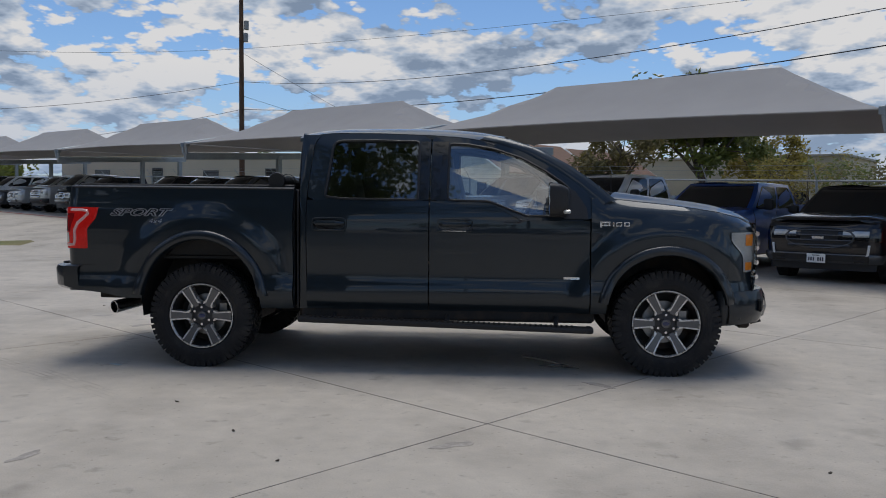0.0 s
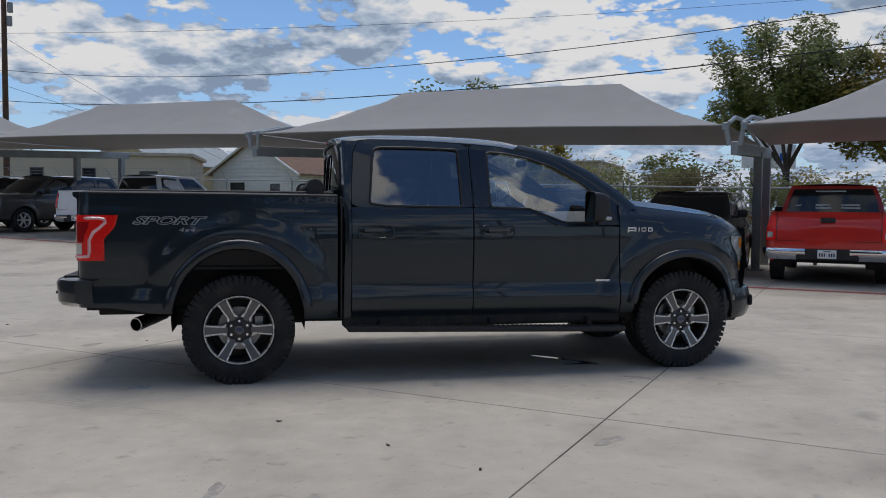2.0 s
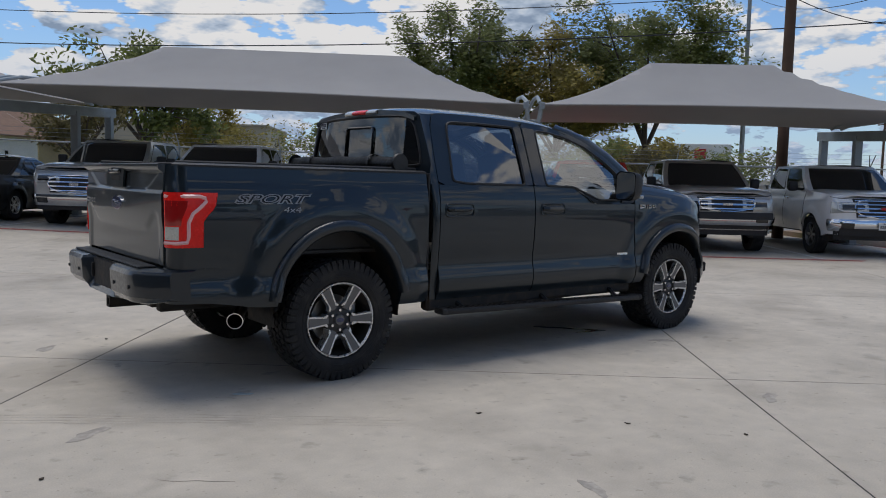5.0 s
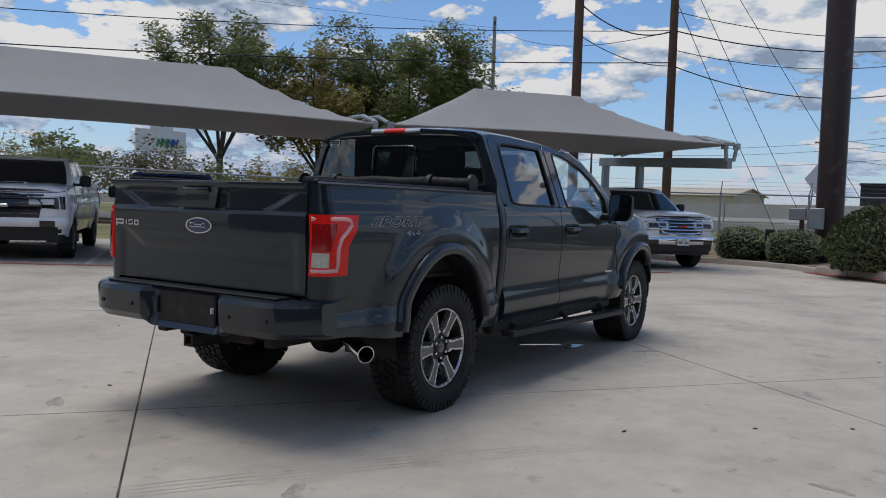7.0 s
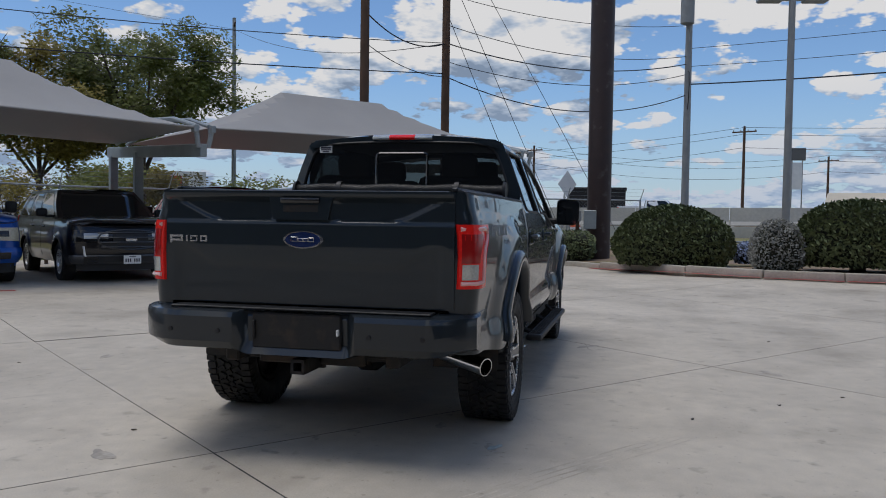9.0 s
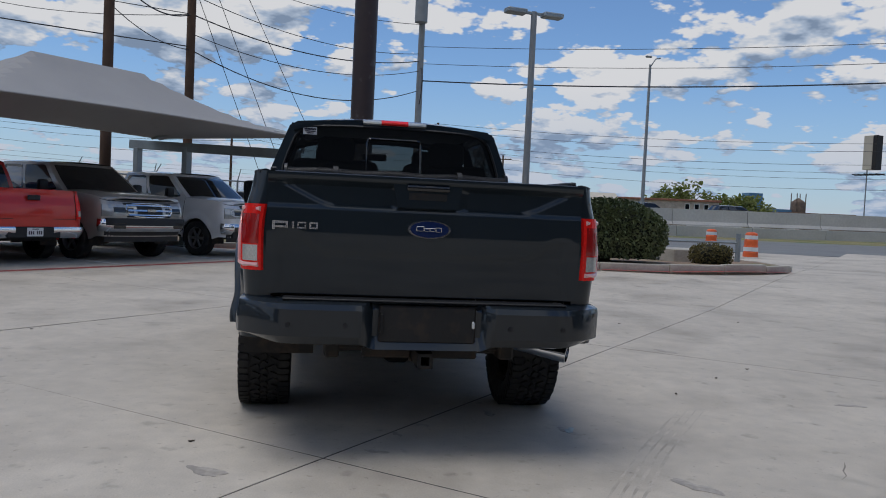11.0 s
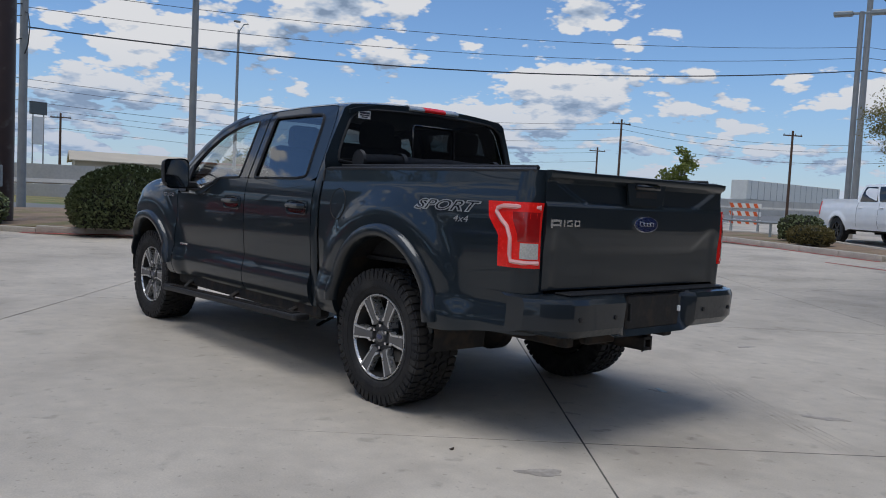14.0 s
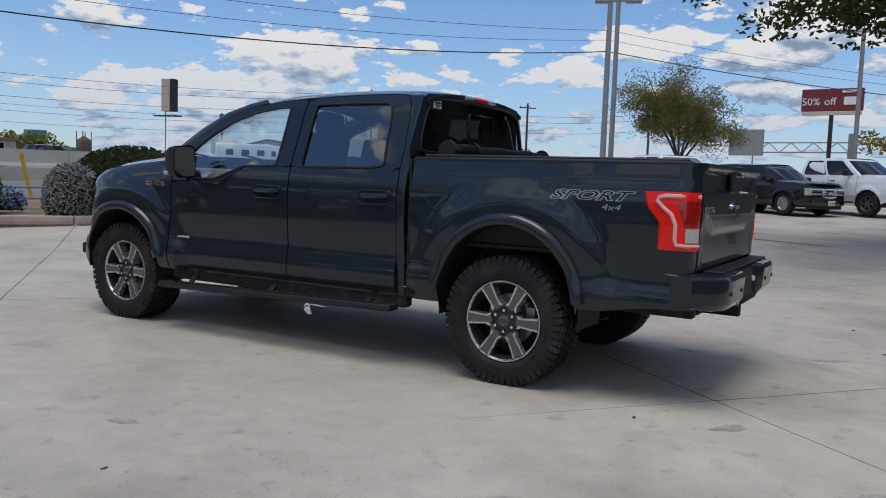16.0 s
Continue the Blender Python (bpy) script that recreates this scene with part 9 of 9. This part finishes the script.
for k in range(4):
    rod(bm, (-0.24 + 0.03 * k, 0.03, 0.3 + 0.5 * k), (0.22 - 0.03 * k, 0.03, 0.7 + 0.5 * k), 0.015, seg=6)
part("post", bm, GREYPOLE, ds, "narrow lattice post")
yp = thing("guy_marker", "bright yellow guy-wire marker leaning in the planted bed", "marker", pose(21.1, -10.7, 0.05))
bm = bmesh.new()
rod(bm, (0, 0, 0), (0.05, 0.35, 1.6), 0.06, seg=8)
part("sleeve", bm, YELLOW, yp)

# traffic standing on the highway
def far_car(x, y, turn, paint, kind, label):
    vehicle("pickup_truck" if kind == "pickup" else "car", label, "car", pose(x, y, deck(y) + 0.10, 0, 0, turn), paint, kind, **({} if kind == "pickup" else dict(W=1.85, wb=2.8, H=1.7, tyre=0.35, ride=0.3, belt=1.1, hood=0.95, L=4.8, grille_z=(0.5, 0.8), grille_w=0.4)))


far_car(60.5, -4.2, -90, WHITE_CAR, "pickup", "white crew-cab pickup on the highway behind the barrier")
far_car(58.0, -28.4, -90, BLACK_CAR, "suv", "dark car on the highway behind the barrier")
far_car(58.0, -36.5, -90, GREY_CAR, "suv", "grey car on the highway behind the barrier")
far_car(58.5, -75.5, 90, WHITE_CAR, "pickup", "white crew-cab pickup on the highway behind the barrier")
far_car(58.5, -67.0, 90, WHITE_CAR, "suv", "white car on the highway behind the barrier")
tr = thing("semi_trailer", "long plain white box trailer on the highway behind the barrier", "trailer", pose(58.6, -128.0, deck(-128) + 0.10, 0, 0, 90.6))
bm = bmesh.new()
box(bm, (33.0, 2.6, 2.9), (0, 0, 2.65), 0.04)
part("box_body", bm, SIDING, tr, "white ribbed box body")
for k in range(16):
    bm = bmesh.new()
    box(bm, (0.06, 0.03, 2.8), (-15.6 + k * 2.05, 1.31, 2.65), 0.005)
    part("side_rib", bm, GREYPOLE, tr)
bm = bmesh.new()
box(bm, (25.6, 0.3, 0.2), (0, 0, 1.1), 0.01)
for x in (-9.0, -7.8, 8.0):
    rod(bm, (x, -1.25, 0.52), (x, 1.25, 0.52), 0.52, seg=16)
part("running_gear", bm, CHASSIS, tr, "dark wheels and chassis rail")


def caravan(x, y, turn, L, label):
    c = thing("caravan", label, "caravan", pose(x, y, deck(y) + 0.05, 0, 0, turn))
    bm = bmesh.new()
    box(bm, (L, 2.4, 2.3), (0, 0, 1.75), 0.18, seg=3)
    part("body", bm, WHITE_CAR, c, "white rounded body")
    for k in range(3):
        bm = bmesh.new()
        box(bm, (0.8, 0.04, 0.6), (-L * 0.3 + k * L * 0.28, 1.21, 1.95), 0.02)
        part("window", bm, TINT, c)
    bm = bmesh.new()
    box(bm, (0.7, 0.7, 0.22), (0.4, 0, 2.98), 0.05)
    part("roof_unit", bm, SIGNWHITE, c)
    bm = bmesh.new()
    for sx in (-0.45, 0.45):
        rod(bm, (sx, -1.15, 0.33), (sx, 1.15, 0.33), 0.33, seg=14)
    part("wheels", bm, RUBBER, c)


caravan(61.5, -62.0, 50, 6.0, "white travel trailer parked across the highway")
caravan(62.5, -67.5, 50, 5.0, "white travel trailer parked across the highway")

DARKWALL = mat("dark_reflected_wall", (0.035, 0.036, 0.038), 0.5, var=0.1)
# plain unseen walls added behind the camera to close the place and darken reflections
bm = bmesh.new()
box(bm, (0.4, 88, 8.0), (-24.0, -22, 4.0), 0.02)
tagged(obj("wall_west", bm, DARKWALL), "plain unseen wall added to darken what the truck paint reflects", "wall", kind="structure")

bm = bmesh.new()
box(bm, (19.4, 0.4, 7.0), (-14.2, -20.0, 3.5), 0.02)
tagged(obj("wall_south", bm, DARKWALL), "plain unseen wall added to darken what the truck paint reflects", "wall", kind="structure")

# ---- small marks on the concrete ----
WET = mat("wet_concrete", (0.10, 0.095, 0.085), 0.04, var=0.1, rvar=0.02, spec=0.6)
STAIN = mat("old_stain", (0.355, 0.32, 0.275), 0.75, var=0.3, fine=30)
LITTER = mat("dry_leaf_litter", (0.06, 0.045, 0.03), 0.9, var=0.3)
CHALK = mat("pale_mark", (0.33, 0.39, 0.40), 0.8, var=0.3, fine=30)


def blot(name, label, x, y, rx, ry, turn, material, seed, h=0.003, category="stain"):
    rng = random.Random(seed)
    bm = bmesh.new()
    ph = [rng.uniform(0, 6.28) for _ in range(4)]
    pts = []
    for k in range(26):
        a = 2 * math.pi * k / 26
        w = 1 + 0.22 * math.sin(2 * a + ph[0]) + 0.16 * math.sin(3 * a + ph[1]) + 0.12 * math.sin(5 * a + ph[2]) + 0.06 * math.sin(9 * a + ph[3])
        pts.append((rx * w * math.cos(a), ry * w * math.sin(a)))
    slab(bm, pts, 0.0, h)
    o = obj(name, bm, material, smooth=False)
    o.matrix_basis = pose(x, y, 0.0008, 0, 0, turn)
    return tagged(o, label, category)


blot("puddle", "thin wet streak of drained water under the pickup", 0.93, -0.40, 0.22, 0.035, -48, WET, 51, 0.0022, "puddle")
blot("puddle", "small wet patch under the pickup", 1.12, -0.62, 0.10, 0.03, -60, WET, 52, 0.0022, "puddle")
blot("puddle", "thin wet streak of drained water under the pickup", 1.02, -0.66, 0.14, 0.02, -10, WET, 53, 0.0024, "puddle")
for k, (x, y, rx, ry, tn) in enumerate(((-2.56, -0.93, 0.075, 0.035, 20), (1.29, -1.30, 0.13, 0.04, -35), (-3.25, 1.08, 0.11, 0.05, 40))):
    blot("oil_stain", "faint old oil stain on the concrete", x, y, rx, ry, tn, STAIN, 60 + k, 0.0012)
blot("chalk_mark", "faint pale blue-green mark on the concrete", -2.55, -0.95, 0.06, 0.025, -20, CHALK, 75, 0.0024)
rng = random.Random(5)
for k, (x, y) in enumerate(((-2.76, 1.21), (-1.57, -2.11), (-0.58, -3.26), (-0.98, -2.75), (-3.9, -1.8), (2.2, -3.2), (-4.4, 2.6), (-1.1, 3.4), (0.9, 3.1), (-3.6, -2.9), (2.6, -5.0), (5.0, -2.4))):
    bm = bmesh.new()
    pts = [(0.019 * math.cos(a) * rng.uniform(0.6, 1.1), 0.010 * math.sin(a) * rng.uniform(0.6, 1.1)) for a in lin(0, 6.2, 9)]
    vs = slab(bm, pts, 0.0, 0.004)
    for v in vs:
        v.co.z += 0.25 * abs(v.co.x) + 0.001
    o = obj("leaf_scrap", bm, LITTER)
    o.matrix_basis = pose(x, y, 0.0, 0, 0, rng.uniform(0, 360))
    tagged(o, "small dry leaf scrap lying on the concrete", "leaf", group="leaf scraps")

# ---- hairline cracks and faint tyre scuffs in the concrete ----
CRACK = mat("hairline_crack", (0.20, 0.175, 0.145), 0.9, var=0.25, fine=60)
SCUFF = mat("tyre_scuff", (0.425, 0.380, 0.316), 0.8, var=0.22, scale=4.0, fine=90)


def streak(name, label, category, pts, w, material, seed, jag=0.0, z=0.0009):
    """A narrow wandering band lying on the paving."""
    rng = random.Random(seed)
    path = []
    for a, b in zip(pts, pts[1:]):
        a, b = Vector((*a, 0)), Vector((*b, 0))
        n = max(2, int((b - a).length / 0.09))
        side = Vector((-(b - a).y, (b - a).x, 0)).normalized()
        path += [a.lerp(b, k / n) + side * rng.uniform(-jag, jag) for k in range(n)]
    path.append(Vector((*pts[-1], 0)))
    bm = bmesh.new()
    rows = []
    for k, c in enumerate(path):
        d = (path[min(k + 1, len(path) - 1)] - path[max(k - 1, 0)]).normalized()
        side = Vector((-d.y, d.x, 0))
        ww = w * 0.5 * rng.uniform(0.55, 1.2) * min(1.0, 0.25 + 4.0 * min(k, len(path) - 1 - k) / len(path))
        rows.append([bm.verts.new(c + side * ww + Vector((0, 0, z))), bm.verts.new(c - side * ww + Vector((0, 0, z)))])
    for (a, b), (c, d) in zip(rows, rows[1:]):
        bm.faces.new((a, b, d, c))
    return tagged(obj(name, bm, material, smooth=False), label, category)


streak("crack", "hairline crack wandering across the concrete", "crack", [(-1.66, 2.22), (-1.83, 2.24), (-2.02, 2.36), (-2.22, 2.47), (-2.46, 2.56)], 0.012, CRACK, 81, 0.022)
streak("crack", "short hairline crack in the concrete", "crack", [(-3.21, -2.32), (-3.34, -2.20), (-3.48, -2.09)], 0.008, CRACK, 82, 0.02)
streak("crack", "hairline crack beside the pickup", "crack", [(1.05, -1.36), (1.28, -1.30), (1.52, -1.27)], 0.008, CRACK, 83, 0.015)
for k in range(4):
    a_, b_ = Vector((-2.05, -2.02)), Vector((-4.0, -0.66))
    n_ = Vector((-(b_ - a_).y, (b_ - a_).x)).normalized() * (0.050 * k - 0.1)
    streak("tyre_scuff", "faint dark tyre scuff on the concrete", "tyre mark", [tuple(a_ + n_), tuple(a_.lerp(b_, 0.5) + n_ + Vector((0.02, 0.03))), tuple(b_ + n_)], 0.016, SCUFF, 90 + k, 0.003)
for k, (x, y, rx, ry, tn) in enumerate(((-3.55, -1.25, 0.12, 0.05, 30), (-2.15, -0.55, 0.07, 0.03, 10), (-2.95, 0.25, 0.06, 0.03, 60), (-2.62, 0.10, 0.05, 0.02, 10), (-4.0, 1.75, 0.10, 0.05, 20), (-4.6, 0.4, 0.09, 0.04, 80),
                                        (-0.6, 2.9, 0.10, 0.04, 15), (0.3, -2.9, 0.11, 0.05, 30), (-1.9, -3.3, 0.09, 0.04, 70), (2.6, -2.2, 0.14, 0.05, 10))):
    blot("old_stain", "faint old stain on the concrete", x, y, rx, ry, tn, STAIN, 100 + k, 0.0010)
